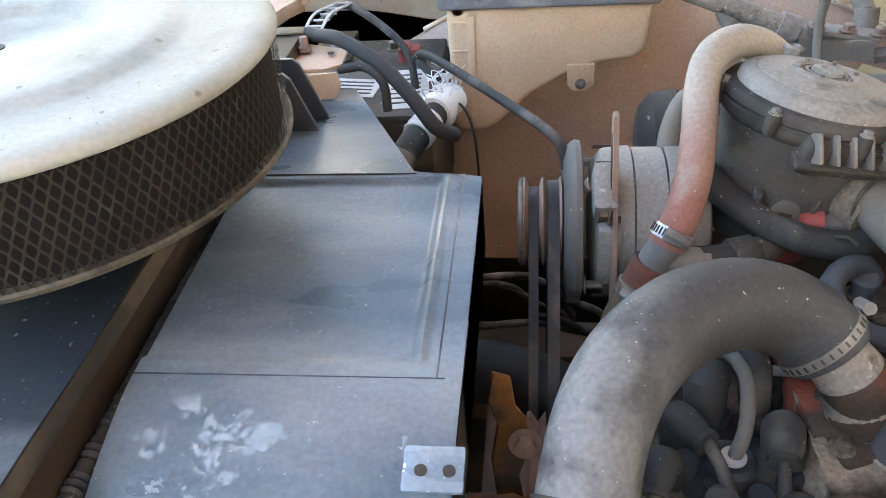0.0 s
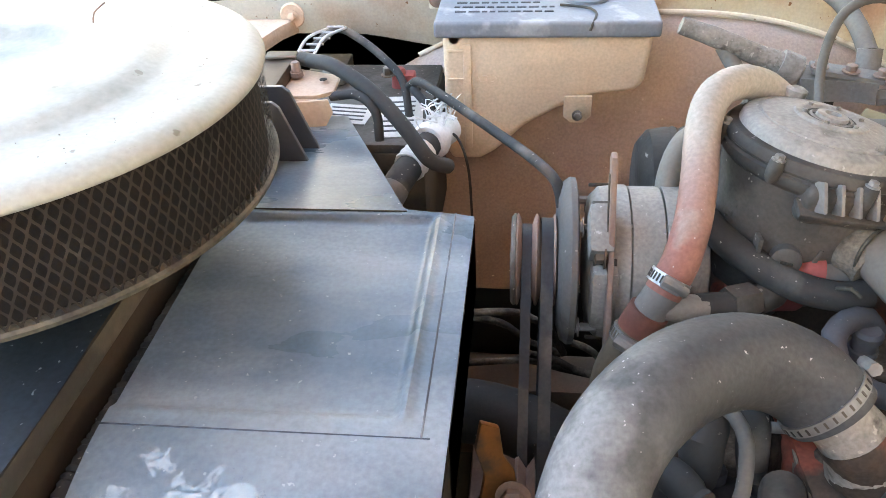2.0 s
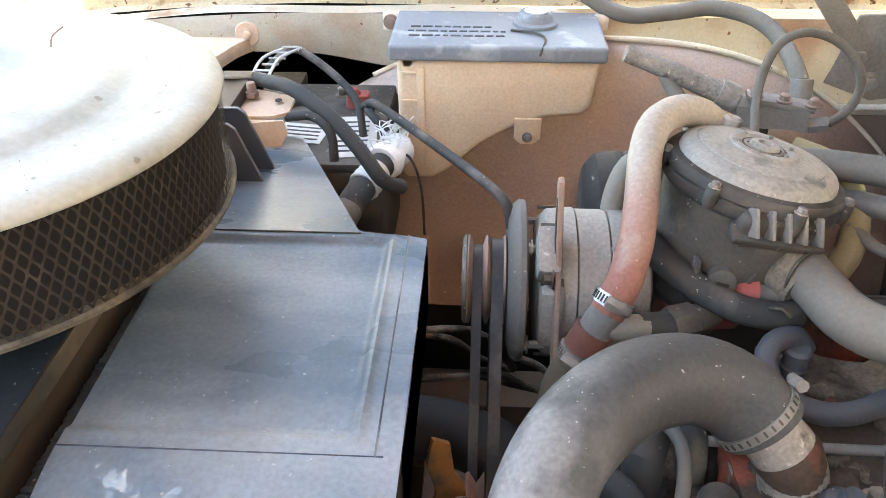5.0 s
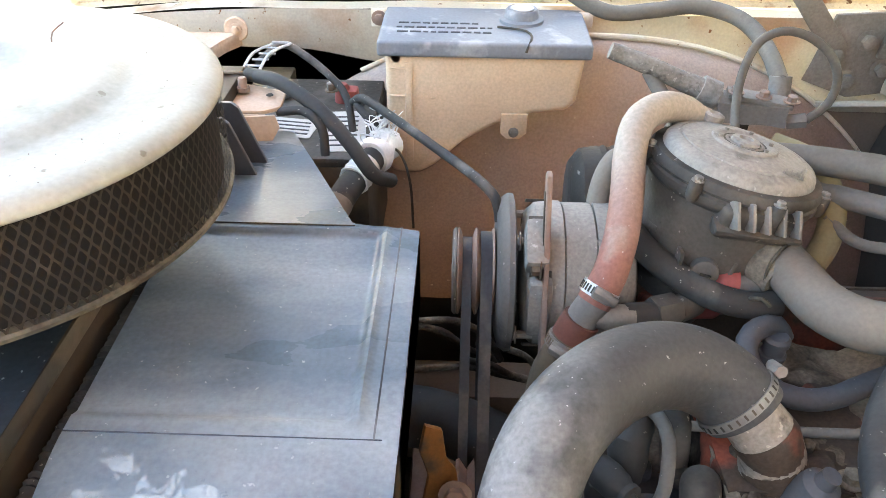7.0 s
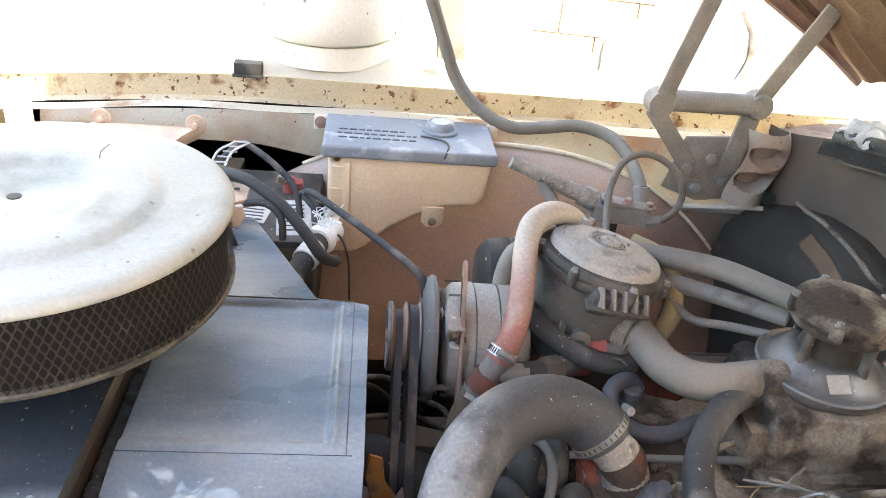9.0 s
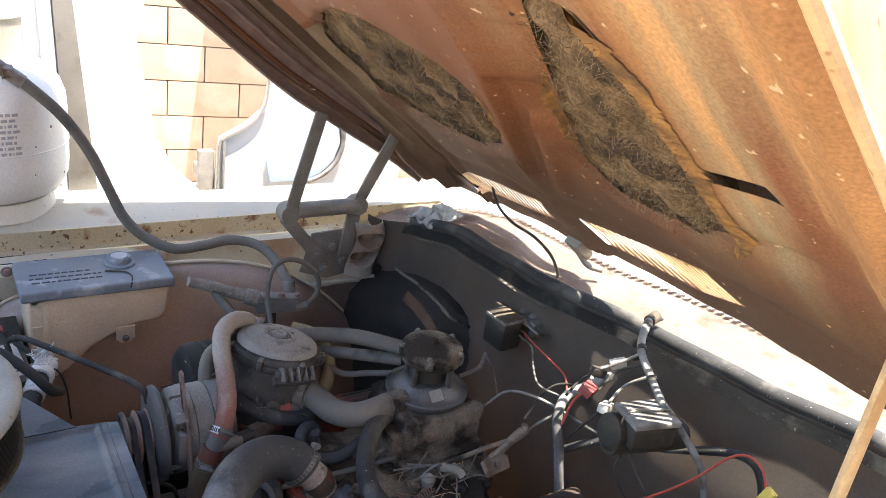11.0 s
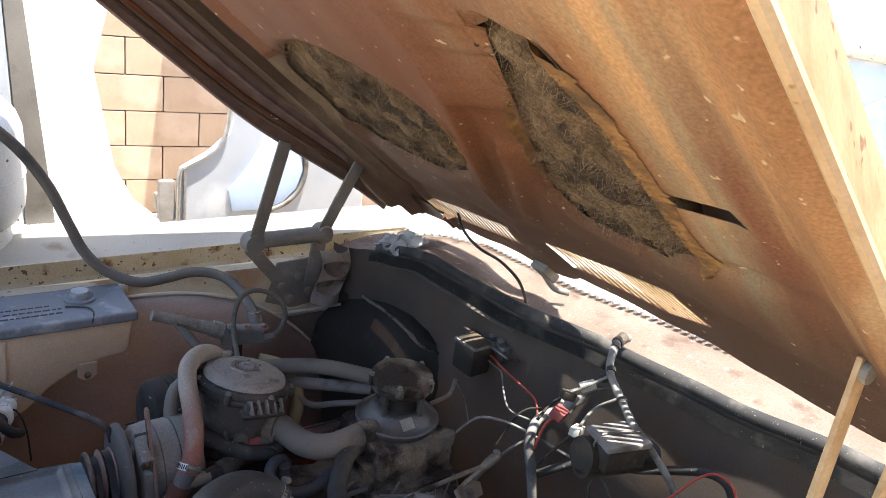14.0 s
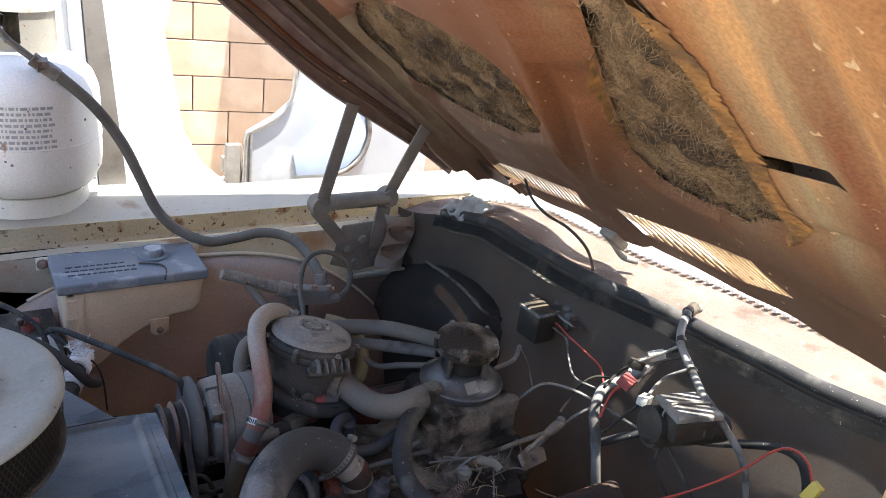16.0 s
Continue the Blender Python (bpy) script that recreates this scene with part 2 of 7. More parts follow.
FIREPAINT = material("sooty_firewall_paint", (0.128, 0.106, 0.088), (0.172, 0.143, 0.119), 0.65, scale=6, bump=0.15, c3=(0.16, 0.12, 0.09), c3_amount=0.15, c3_scale=5)
DUSTHOSE = material("pale_dusty_rubber", (0.150, 0.136, 0.117), (0.112, 0.101, 0.087), 0.75, scale=9, c3=(0.080, 0.072, 0.062), c3_amount=0.15, c3_scale=12, bump=0.1)
PALEALLOY = material("pale_oxidised_alloy", (0.262, 0.245, 0.218), (0.219, 0.205, 0.183), 0.65, metal=0.1, scale=14, c3=(0.116, 0.105, 0.090), c3_amount=0.06, c3_scale=22, bump=0.35, spots=(0.349, 0.330, 0.302), spot_size=150, spot_level=0.70, speck=0.15)
DUSTPINK = material("dusty_pink_primer", (0.50, 0.39, 0.30), (0.43, 0.32, 0.24), 0.65, scale=6, c3=(0.36, 0.265, 0.215), c3_amount=0.16, c3_scale=8, bump=0.1)
TANKBROWN = material("brown_tank_paint", (0.043, 0.028, 0.018), (0.026, 0.018, 0.012), 0.6, scale=8, bump=0.1)
# X fade puts the shade on the hose's right part into the colour
BIGHOSE = material("dusty_shaded_hose", (0.225, 0.224, 0.213), (0.285, 0.282, 0.270), 0.6, scale=11, fade=("X", 0.198, 0.290, (0.048, 0.049, 0.049)), c3=(0.075, 0.076, 0.074), c3_amount=0.34, c3_scale=30, c3_soft=0.09, bump=0.3, speck=0.16, spots=(0.36, 0.35, 0.34), spot_size=210, spot_level=0.71)
APRON = material("stained_apron_paint", (0.55, 0.535, 0.48), (0.48, 0.46, 0.40), 0.5, scale=4, c3=(0.42, 0.31, 0.23), c3_amount=0.20, c3_scale=5, spots=(0.22, 0.12, 0.07), spot_size=110, spot_level=0.71, speck=0.08)
HEATERM = material("dusty_black_plastic", (0.052, 0.046, 0.040), (0.075, 0.066, 0.057), 0.6, scale=6, bump=0.1, c3=(0.12, 0.10, 0.085), c3_amount=0.14, c3_scale=7)
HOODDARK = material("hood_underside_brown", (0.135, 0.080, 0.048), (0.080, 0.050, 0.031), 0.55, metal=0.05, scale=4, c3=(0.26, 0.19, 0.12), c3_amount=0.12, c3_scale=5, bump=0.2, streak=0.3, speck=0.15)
BOOT = material("grey_boot_rubber", (0.028, 0.028, 0.028), (0.046, 0.045, 0.043), 0.7, scale=14, bump=0.15, spots=(0.18, 0.17, 0.15), spot_size=200, spot_level=0.72)
SCUFFRED = material("worn_red_band", (0.135, 0.050, 0.036), (0.080, 0.040, 0.031), 0.7, scale=20, bump=0.2)
AMBER = material("yellow_ochre_paint", (0.19, 0.082, 0.022), (0.115, 0.050, 0.016), 0.7, scale=22, bump=0.3, c3=(0.06, 0.04, 0.028), c3_amount=0.4, c3_scale=24)
DUSTIRON = material("dusty_brown_casting", (0.16, 0.128, 0.095), (0.21, 0.172, 0.132), 0.85, scale=26, bump=0.4, c3=(0.10, 0.076, 0.055), c3_amount=0.25, c3_scale=24, speck=0.2)
CAPBLACK = material("dusty_black_bakelite", (0.022, 0.024, 0.028), (0.040, 0.042, 0.046), 0.5, scale=18, bump=0.15, c3=(0.075, 0.072, 0.066), c3_amount=0.2, c3_scale=16, speck=0.15)
CLAMPGREY = material("dusty_clamp_steel", (0.20, 0.195, 0.18), (0.14, 0.135, 0.125), 0.55, metal=0.4, scale=30, bump=0.2, c3=(0.10, 0.08, 0.06), c3_amount=0.25, c3_scale=30)
CRUST = material("crusty_grey_rubber", (0.17, 0.152, 0.13), (0.25, 0.23, 0.20), 0.8, scale=30, c3=(0.08, 0.072, 0.062), c3_amount=0.14, c3_scale=60, bump=0.4, spots=(0.32, 0.29, 0.25), spot_size=160, spot_level=0.66, speck=0.2)
DISHALLOY = material("dark_worn_alloy", (0.085, 0.082, 0.078), (0.12, 0.116, 0.11), 0.42, metal=0.4, scale=10, c3=(0.055, 0.05, 0.044), c3_amount=0.3, c3_scale=12, bump=0.15, spots=(0.2, 0.19, 0.17), spot_size=120, spot_level=0.7, speck=0.1)



# ---- builders ----
def part(name, bm, mat, parent=None, label="", smooth=True, mats=()):
    me = bpy.data.meshes.new(name)
    bm.normal_update()
    for f in bm.faces:
        f.smooth = smooth
    bm.to_mesh(me)
    bm.free()
    me.materials.append(mat)
    for m in mats:
        me.materials.append(m)
    if smooth:
        me.set_sharp_from_angle(angle=radians(38))
    ob = new(name, me)
    ob.parent = parent
    if parent and parent.type == "EMPTY":
        ob.matrix_parent_inverse = parent.matrix_basis.inverted()
    if label:
        ob["label"] = label
    return ob


def thing(name, at, label, category, group="", kind=""):
    e = new(name)
    e.empty_display_size = 0.02
    e.location = at
    return tagged(e, label, category, group, kind)


def merge(*bms):
    out = bms[0]
    for b in bms[1:]:
        me = bpy.data.meshes.new("tmp")
        b.to_mesh(me)
        b.free()
        out.from_mesh(me)
        bpy.data.meshes.remove(me)
    return out


def moved(bm, m):
    bmesh.ops.transform(bm, matrix=m, verts=bm.verts)
    return bm


def spline(pts, step=0.008):
    """A smooth line through the points."""
    p = [Vector(q) for q in pts]
    p = [p[0] * 2 - p[1]] + p + [p[-1] * 2 - p[-2]]
    out = []
    for i in range(1, len(p) - 2):
        n = max(2, int((p[i + 1] - p[i]).length / step))
        for k in range(n):
            t = k / n
            a, b, c, d = p[i - 1:i + 3]
            out.append(0.5 * (2 * b + (c - a) * t + (2 * a - 5 * b + 4 * c - d) * t * t + (3 * b - a - 3 * c + d) * t ** 3))
    out.append(p[-2])
    return out


def tube(pts, r, seg=14, step=0.008, straight=False, wob=0.0, flat=1.0):
    """A round bar or hose along a line; r is a radius or a function of 0..1."""
    line = [Vector(q) for q in pts] if straight else spline(pts, step)
    rf = r if callable(r) else (lambda u: r)
    bm = bmesh.new()
    rings = []
    tan = (line[1] - line[0]).normalized()
    up = tan.orthogonal().normalized()
    n = len(line)
    for i, q in enumerate(line):
        t2 = (line[min(i + 1, n - 1)] - line[max(i - 1, 0)]).normalized()
        up = (up - t2 * up.dot(t2)).normalized()
        side = t2.cross(up)
        rad = rf(i / (n - 1)) * (1 + wob * noise.noise(q * 60))
        rings.append([bm.verts.new(q + (up * math.cos(a) * flat + side * math.sin(a)) * rad) for a in [2 * math.pi * k / seg for k in range(seg)]])
    for a, b in zip(rings, rings[1:]):
        for k in range(seg):
            bm.faces.new((a[k], a[(k + 1) % seg], b[(k + 1) % seg], b[k]))
    bm.faces.new(rings[0][::-1])
    bm.faces.new(rings[-1])
    return bm


def lathe(profile, seg=48, at=None, axis="z"):
    """Turns (radius, height) pairs round an axis; the ends are closed."""
    bm = bmesh.new()
    rings = []
    for r, h in profile:
        if r < 1e-5:
            rings.append([bm.verts.new((0, 0, h))] * seg)
        else:
            rings.append([bm.verts.new((r * math.cos(2 * math.pi * k / seg), r * math.sin(2 * math.pi * k / seg), h)) for k in range(seg)])
    for a, b in zip(rings, rings[1:]):
        for k in range(seg):
            f = []
            for v in (a[k], a[(k + 1) % seg], b[(k + 1) % seg], b[k]):
                if v not in f:
                    f.append(v)
            if len(f) > 2:
                bm.faces.new(f)
    for ring, rev in ((rings[0], True), (rings[-1], False)):
        if ring[0] is not ring[1]:
            bm.faces.new(ring[::-1] if rev else ring)
    m = Matrix()
    if axis == "x":
        m = Matrix.Rotation(radians(90), 4, "Y")
    if axis == "y":
        m = Matrix.Rotation(radians(-90), 4, "X")
    moved(bm, (Matrix.Translation(at) if at else Matrix()) @ m)
    bmesh.ops.recalc_face_normals(bm, faces=bm.faces)
    return bm


def box(size, m=None, bevel=0.003, seg=2):
    bm = bmesh.new()
    bmesh.ops.create_cube(bm, size=1)
    moved(bm, Matrix.Diagonal((*size, 1)))
    if bevel:
        bmesh.ops.bevel(bm, geom=bm.edges[:], offset=bevel, segments=seg, affect="EDGES", profile=0.6)
    if m is not None:
        moved(bm, m if isinstance(m, Matrix) else Matrix.Translation(m))
    return bm


def prism(outline, depth, m=None, bevel=0.002, seg=2):
    """A flat outline in x, y given thickness along z."""
    bm = bmesh.new()
    lo = [bm.verts.new((x, y, 0)) for x, y in outline]
    hi = [bm.verts.new((x, y, depth)) for x, y in outline]
    n = len(lo)
    bm.faces.new(lo[::-1])
    bm.faces.new(hi)
    for k in range(n):
        bm.faces.new((lo[k], lo[(k + 1) % n], hi[(k + 1) % n], hi[k]))
    bmesh.ops.recalc_face_normals(bm, faces=bm.faces)
    if bevel:
        bmesh.ops.bevel(bm, geom=bm.edges[:], offset=bevel, segments=seg, affect="EDGES", profile=0.6)
    if m is not None:
        moved(bm, m)
    return bm


def sheet(fn, nu, nv, thick=0.0):
    """A surface fn(u, v) over 0..1, with thickness if asked."""
    bm = bmesh.new()
    g = [[bm.verts.new(fn(i / nu, j / nv)) for j in range(nv + 1)] for i in range(nu + 1)]
    for i in range(nu):
        for j in range(nv):
            bm.faces.new((g[i][j], g[i + 1][j], g[i + 1][j + 1], g[i][j + 1]))
    if thick:
        bmesh.ops.solidify(bm, geom=bm.faces[:], thickness=thick)
    return bm


def aim(a, b):
    """A pose at a whose z axis points to b."""
    d = Vector(b) - Vector(a)
    return Matrix.Translation(a) @ d.to_track_quat("Z", "Y").to_matrix().to_4x4()


def hex_bolt(at, to, r=0.006, h=0.005, washer=1.5):
    d = Vector(to).normalized()
    a = Vector(at)
    return merge(moved(lathe([(r * washer, 0), (r * washer, 0.0012), (r * 1.05, 0.0015)], 18), aim(a, a + d)), moved(lathe([(r, 0.001), (r, h), (r * 0.75, h + 0.001)], 6), aim(a, a + d)))


def smooth01(x):
    x = min(1.0, max(0.0, x))
    return x * x * (3 - 2 * x)


# ---- ground and surroundings ----
def ground_at(u, v):
    x, y = (u - 0.5) * 2, (v - 0.5) * 2
    x, y = math.copysign(abs(x) ** 3, x) * 300, math.copysign(abs(y) ** 3, y) * 300
    return (x, y, 0.03 * noise.noise(Vector((x * 0.6, y * 0.6, 0))) - 0.01)


tagged(part("ground", sheet(ground_at, 60, 60), EARTH), "dry sandy bare earth yard", "ground", kind="structure")

# block wall behind the car: courses of concrete block with recessed joints
WALL = pose(0.9, 5.2, 0)
wall = tagged(part("wall_back", box((8.4, 0.15, 2.5), WALL @ Matrix.Translation((-0.6, 0.089, 1.25)), 0), MORTAR), "tan concrete block garden wall in sunlight", "wall", kind="structure")

# unseen plain wall added behind the camera to cut the sky fill
tagged(part("wall_sky_block", box((9.0, 0.2, 2.7), (0.5, -2.3, 1.35), 0.01), BLOCK), "plain tan unseen wall added to block sky light", "wall", kind="structure")

# ---- passenger side bodywork ----
FX0, FX1 = -0.95, 1.12


def fender_top(u, v):
    x = FX0 + (FX1 - FX0) * u
    y = 1.238 + 0.262 * v
    front = smooth01((-0.05 - x) / 0.8)
    z = 1.100 + 0.018 * math.sin(math.pi * min(1, v * 1.3)) - 0.045 * v ** 4 - 0.05 * front
    return (x, y, z + 0.0015 * noise.noise(Vector((x * 6, y * 6, 1))))


def fender_lip_z(x):
    return 1.098 - 0.05 * smooth01((-0.05 - x) / 0.8)


fender = thing("fender", (0.1, 1.24, 1.0), "sunlit cream painted front fender with rust along its inner lip", "fender")
part("fender_top", sheet(fender_top, 40, 14, 0.0012), CREAM, fender)
part("fender_side", sheet(lambda u, v: (FX0 + (FX1 - FX0) * u, 1.500 + 0.05 * math.sin(v * math.pi), 1.055 - 0.05 * smooth01((-0.05 - (FX0 + (FX1 - FX0) * u)) / 0.8) - 0.55 * v), 20, 10, 0.0012), CREAM, fender)
part("inner_lip", sheet(lambda u, v: (FX0 + (FX1 - FX0) * u, 1.240 - 0.006 * v - 0.010 * smooth01((v - 0.9) * 10), fender_lip_z(FX0 + (FX1 - FX0) * u) - 0.040 * v), 40, 8, 0.0015), LIPRUST, fender, "cream lip speckled with rust")
part("gutter", sheet(lambda u, v: (FX0 + (FX1 - FX0) * u, 1.222 - 0.020 * v, fender_lip_z(FX0 + (FX1 - FX0) * u) - 0.041 - 0.004 * v + 0.002 * math.sin(u * 40)), 40, 3, 0.0015), CREAM, fender)


def apron(u, v):
    x = -0.42 + 1.33 * u
    low = 0.995 - 0.02 * smooth01((x + 0.1) / 0.15)
    low -= 0.06 * smooth01((x - 0.30) / 0.4)
    top = fender_lip_z(x) - 0.046
    return (x, 1.200 - 0.006 * math.sin(v * 3.1), top + (low - top) * v)


part("apron", sheet(apron, 50, 6, 0.0015), APRON, fender, "cream inner panel streaked with rust")
bumper = thing("rubber_bumper", (-0.095, 1.243, 1.09), "small grey rubber hood stop on the fender lip", "rubber stop")
part("pad", merge(box((0.046, 0.022, 0.022), (-0.095, 1.247, 1.108), 0.004), box((0.05, 0.026, 0.005), (-0.095, 1.247, 1.0975), 0.001)), RUBBER, bumper)

# wheelhouse: one rusty pressed dome under the apron
WX0, WX1 = -0.06, 0.84


def wheelhouse(u, v):
    x = WX0 + (WX1 - WX0) * u
    arch = 1.0 - abs((x - 0.30) / 0.58) ** 2.6
    arch = max(arch, 0.0) ** 0.8
    top = 0.62 + 0.40 * arch
    a = v * math.pi / 2
    y = 1.198 - 0.105 * math.sin(a) ** 0.9 - 0.06 * max(0, v - 0.8)
    z = top - (top - 0.42) * (1 - math.cos(a)) ** 1.25
    return (x, y, z + 0.003 * noise.noise(Vector((x * 7, y * 7, z * 7))))


wh = thing("wheelhouse", (0.3, 1.1, 0.5), "rust-brown inner wheelhouse panel, dusty, its top painted paler as lit", "body panel")
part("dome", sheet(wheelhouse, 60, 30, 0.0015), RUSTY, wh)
part("seam", tube([(x, 1.193, 0.62 + 0.402 * max(0, 1 - abs((x - 0.30) / 0.58) ** 2.6) ** 0.8 + 0.003) for x in [0.0 + 0.03 * k for k in range(28)]], 0.0035, 8), CREAM, wh)
cav = thing("headlamp_cavity", (-0.1, 1.3, 0.8), "dark pressed steel panel round the headlamp cavity", "body panel")
part("back_panel", sheet(lambda u, v: (-0.5 + 0.62 * u, 1.36, 0.4 + 0.62 * v), 4, 4, 0.002), BLACK, cav)
part("end_panel", sheet(lambda u, v: (0.06, 1.36 - 0.17 * u, 0.4 + 0.56 * v), 4, 4, 0.002), BLACK, cav)

# added to block light from the front, black to read as cavity
part("inner_panel", box((0.05, 0.26, 0.56), (-0.125, 1.085, 0.68), 0.003), BLACK, cav)
# black sheet put before the lower wheelhouse for the shade there
part("shade_apron", sheet(lambda u, v: (-0.10 + 0.72 * u, 1.045 + 0.02 * v + 0.004 * math.sin(u * 17), 0.665 + 0.008 * math.sin(u * 7) - 0.24 * v), 40, 6, 0.003), BLACK, cav, "black splash apron standing in for the shade low in the bay")
# added to close the light gap beside the firewall
part("rear_panel", box((0.34, 0.02, 0.56), (0.77, 1.215, 0.66), 0.003), FIREPAINT, cav)
# unseen panel and baffle added to stop light entering from the front
grl = thing("front_light_block", (-0.6, 0.5, 0.6), "dark unseen front panel added to keep light out of the bay", "body panel")
part("panel", box((0.02, 1.9, 0.66), (-0.62, 0.54, 0.66), 0.004), FIREPAINT, grl)
part("side_baffle", box((0.05, 0.25, 0.58), (-0.125, -0.03, 0.69), 0.003), FIREPAINT, grl)

# near side apron and fender below and behind the camera
near = thing("fender", (0.1, -0.2, 1.0), "cream front fender on the driver side", "fender")
part("fender_top", sheet(lambda u, v: (-0.95 + 2.07 * u, -0.15 - 0.62 * v, 1.06 - 0.06 * v * v), 20, 8, 0.0012), CREAM, near)
part("fender_side", sheet(lambda u, v: (-0.95 + 2.07 * u, -0.772, 1.0 - 0.6 * v), 20, 8, 0.0012), CREAM, near)
part("apron", sheet(lambda u, v: (-0.45 + 1.38 * u, -0.148 + 0.1 * v * v, 1.058 - 0.6 * v), 20, 8, 0.0015), BLACK, near)

# ---- firewall and cowl ----
COWL = [(1.30, 0.815, 1.08), (1.20, 0.83, 1.085), (1.08, 0.885, 1.112), (0.98, 0.915, 1.128), (0.70, 0.907, 1.147), (0.44, 0.948, 1.163), (0.22, 0.967, 1.175), (0.05, 1.00, 1.187), (-0.25, 1.05, 1.195)]


def cowl_edge(y):
    """The front edge of the cowl at y: x and z."""
    for (ya, xa, za), (yb, xb, zb) in zip(COWL, COWL[1:]):
        if y >= yb or yb == COWL[-1][0]:
            t = smooth01((ya - y) / (ya - yb)) * 0.5 + 0.5 * min(1, max(0, (ya - y) / (ya - yb)))
            return xa + (xb - xa) * t, za + (zb - za) * t


def firewall(u, v):
    y = 1.24 - 1.52 * u
    x, z = cowl_edge(y)
    return (x - 0.004 - 0.03 * smooth01(v * 3) + 0.01 * math.sin(y * 9) * v, y, z - 0.004 - 0.75 * v)


tagged(part("firewall", sheet(firewall, 60, 24, 0.002), FIREPAINT), "sooty black painted steel firewall", "firewall", kind="structure")


def cowl_top(u, v):
    y = 1.26 - 1.6 * u
    x, z = cowl_edge(y)
    return (x + 0.012 + 0.19 * v, y, z - 0.012 + 0.006 * math.sin(math.pi * v) + 0.02 * v)


cowl = thing("cowl", (1.05, 0.5, 1.1), "dusty reddish perforated cowl panel behind the engine bay", "cowl panel")
part("mesh_panel", sheet(cowl_top, 60, 10, 0.002), COWLRED, cowl)


def cowl_rear(u, v):
    y = 1.26 - 1.6 * u
    x, z = cowl_edge(y)
    return (x + 0.205 + 0.10 * v, y, z + 0.012 + 0.05 * v)


part("rear_strip", sheet(cowl_rear, 60, 4, 0.002), WHITE, cowl, "white painted strip below the windscreen")
bm = bmesh.new()
for k in range(85):
    y = 1.2 - k * 0.0175
    x, z = cowl_edge(y)
    bm = merge(bm, box((0.022, 0.0095, 0.010), (x + 0.182, y, z + 0.018), 0.002, 1)) if k else box((0.022, 0.0095, 0.010), (x + 0.182, y, z + 0.018), 0.002, 1)
part("toothed_edge", bm, WHITE, cowl)
seal = thing("cowl_seal", (0.95, 0.5, 1.15), "black rubber weatherstrip along the cowl edge", "weatherstrip")
part("bulb", tube([(cowl_edge(y)[0] + 0.008, y, cowl_edge(y)[1]) for y in [1.12 - 0.05 * k for k in range(27)]], lambda u: 0.0135, 14, 0.012), RUBBER, seal)
part("lower_lip", sheet(lambda u, v: (cowl_edge(1.08 - 0.44 * u)[0] - 0.0195 - 0.0075 * v, 1.08 - 0.44 * u, cowl_edge(1.08 - 0.44 * u)[1] - 0.032 - 0.002 * v), 40, 1, 0.0015), HINGE, seal, "thin pressed lip under the weatherstrip")
part("clip_flange", sheet(lambda u, v: (cowl_edge(1.12 - 1.3 * u)[0] - 0.014 - 0.005 * v, 1.12 - 1.3 * u, cowl_edge(1.12 - 1.3 * u)[1] - 0.008 - 0.022 * v), 60, 2, 0.0015), RUBBER, seal)

# windscreen glass and pillar close the car behind the cowl
GLASSM = bpy.data.materials.new("window_glass")
GLASSM.use_nodes = True
GLASSM.node_tree.nodes["Principled BSDF"].inputs["Roughness"].default_value = 0.03
GLASSM.node_tree.nodes["Principled BSDF"].inputs["Transmission Weight"].default_value = 0.9
GLASSM.node_tree.nodes["Principled BSDF"].inputs["Base Color"].default_value = (0.8, 0.86, 0.85, 1)

# ---- hood ----
HT = math.atan(0.76)
HM = Matrix.Translation((1.0, 0, 1.22)) @ Matrix.Rotation(HT, 4, "Y") @ Matrix.Diagonal((-1, 1, 1, 1))
# in hood space: x runs up the slope from the rear, y across, z outwards


def hood_pt(s, y, w):
    return Vector((1.0 - s * math.cos(HT) + w * math.sin(HT), y, 1.22 + s * math.sin(HT) + w * math.cos(HT) - 0.02 * y))


REAR = [(-0.13, 0.06), (0.06, 0.080), (0.154, 0.102), (0.23, 0.125), (0.33, 0.110), (0.42, 0.112), (0.51, 0.098), (0.58, 0.075), (0.61, 0.032), (0.67, 0.020), (0.73, 0.035), (0.93, -0.012), (1.08, -0.025), (1.21, 0.04)]


def rear_s(y):
    for (a, sa), (b, sb) in zip(REAR, REAR[1:]):
        if y <= b or b == REAR[-1][0]:
            return sa + (sb - sa) * smooth01((y - a) / (b - a))


HOLE1 = [(0.60, 0.965), (0.655, 0.86), (0.680, 0.760), (0.680, 0.66), (0.660, 0.585), (0.630, 0.530), (0.59, 0.500), (0.525, 0.510), (0.400, 0.600), (0.350, 0.711), (0.340, 0.84), (0.36, 0.955), (0.45, 0.995), (0.54, 0.990)]
HOLE2 = [(0.845, 0.171), (0.826, 0.139), (0.735, 0.116), (0.573, 0.118), (0.470, 0.116), (0.433, 0.186), (0.417, 0.266), (0.430, 0.318), (0.489, 0.342), (0.612, 0.294), (0.751, 0.233), (0.815, 0.202)]
HOLE3 = [(1.20, 0.62), (1.16, 0.42), (0.96, 0.40), (0.90, 0.50), (0.88, 0.66), (0.95, 0.82), (1.10, 0.84)]
HOLE4 = [(0.62, 1.075), (0.60, 1.035), (0.50, 1.022), (0.36, 1.030), (0.27, 1.055), (0.30, 1.090), (0.44, 1.098), (0.56, 1.095)]
SLOT = [(0.628, 0.100), (0.649, 0.008), (0.628, 0.001), (0.609, 0.090)]
LOU1 = [(0.092, 1.085), (0.168, 0.833), (0.207, 0.648), (0.135, 0.656), (0.075, 0.854), (0.020, 1.070)]
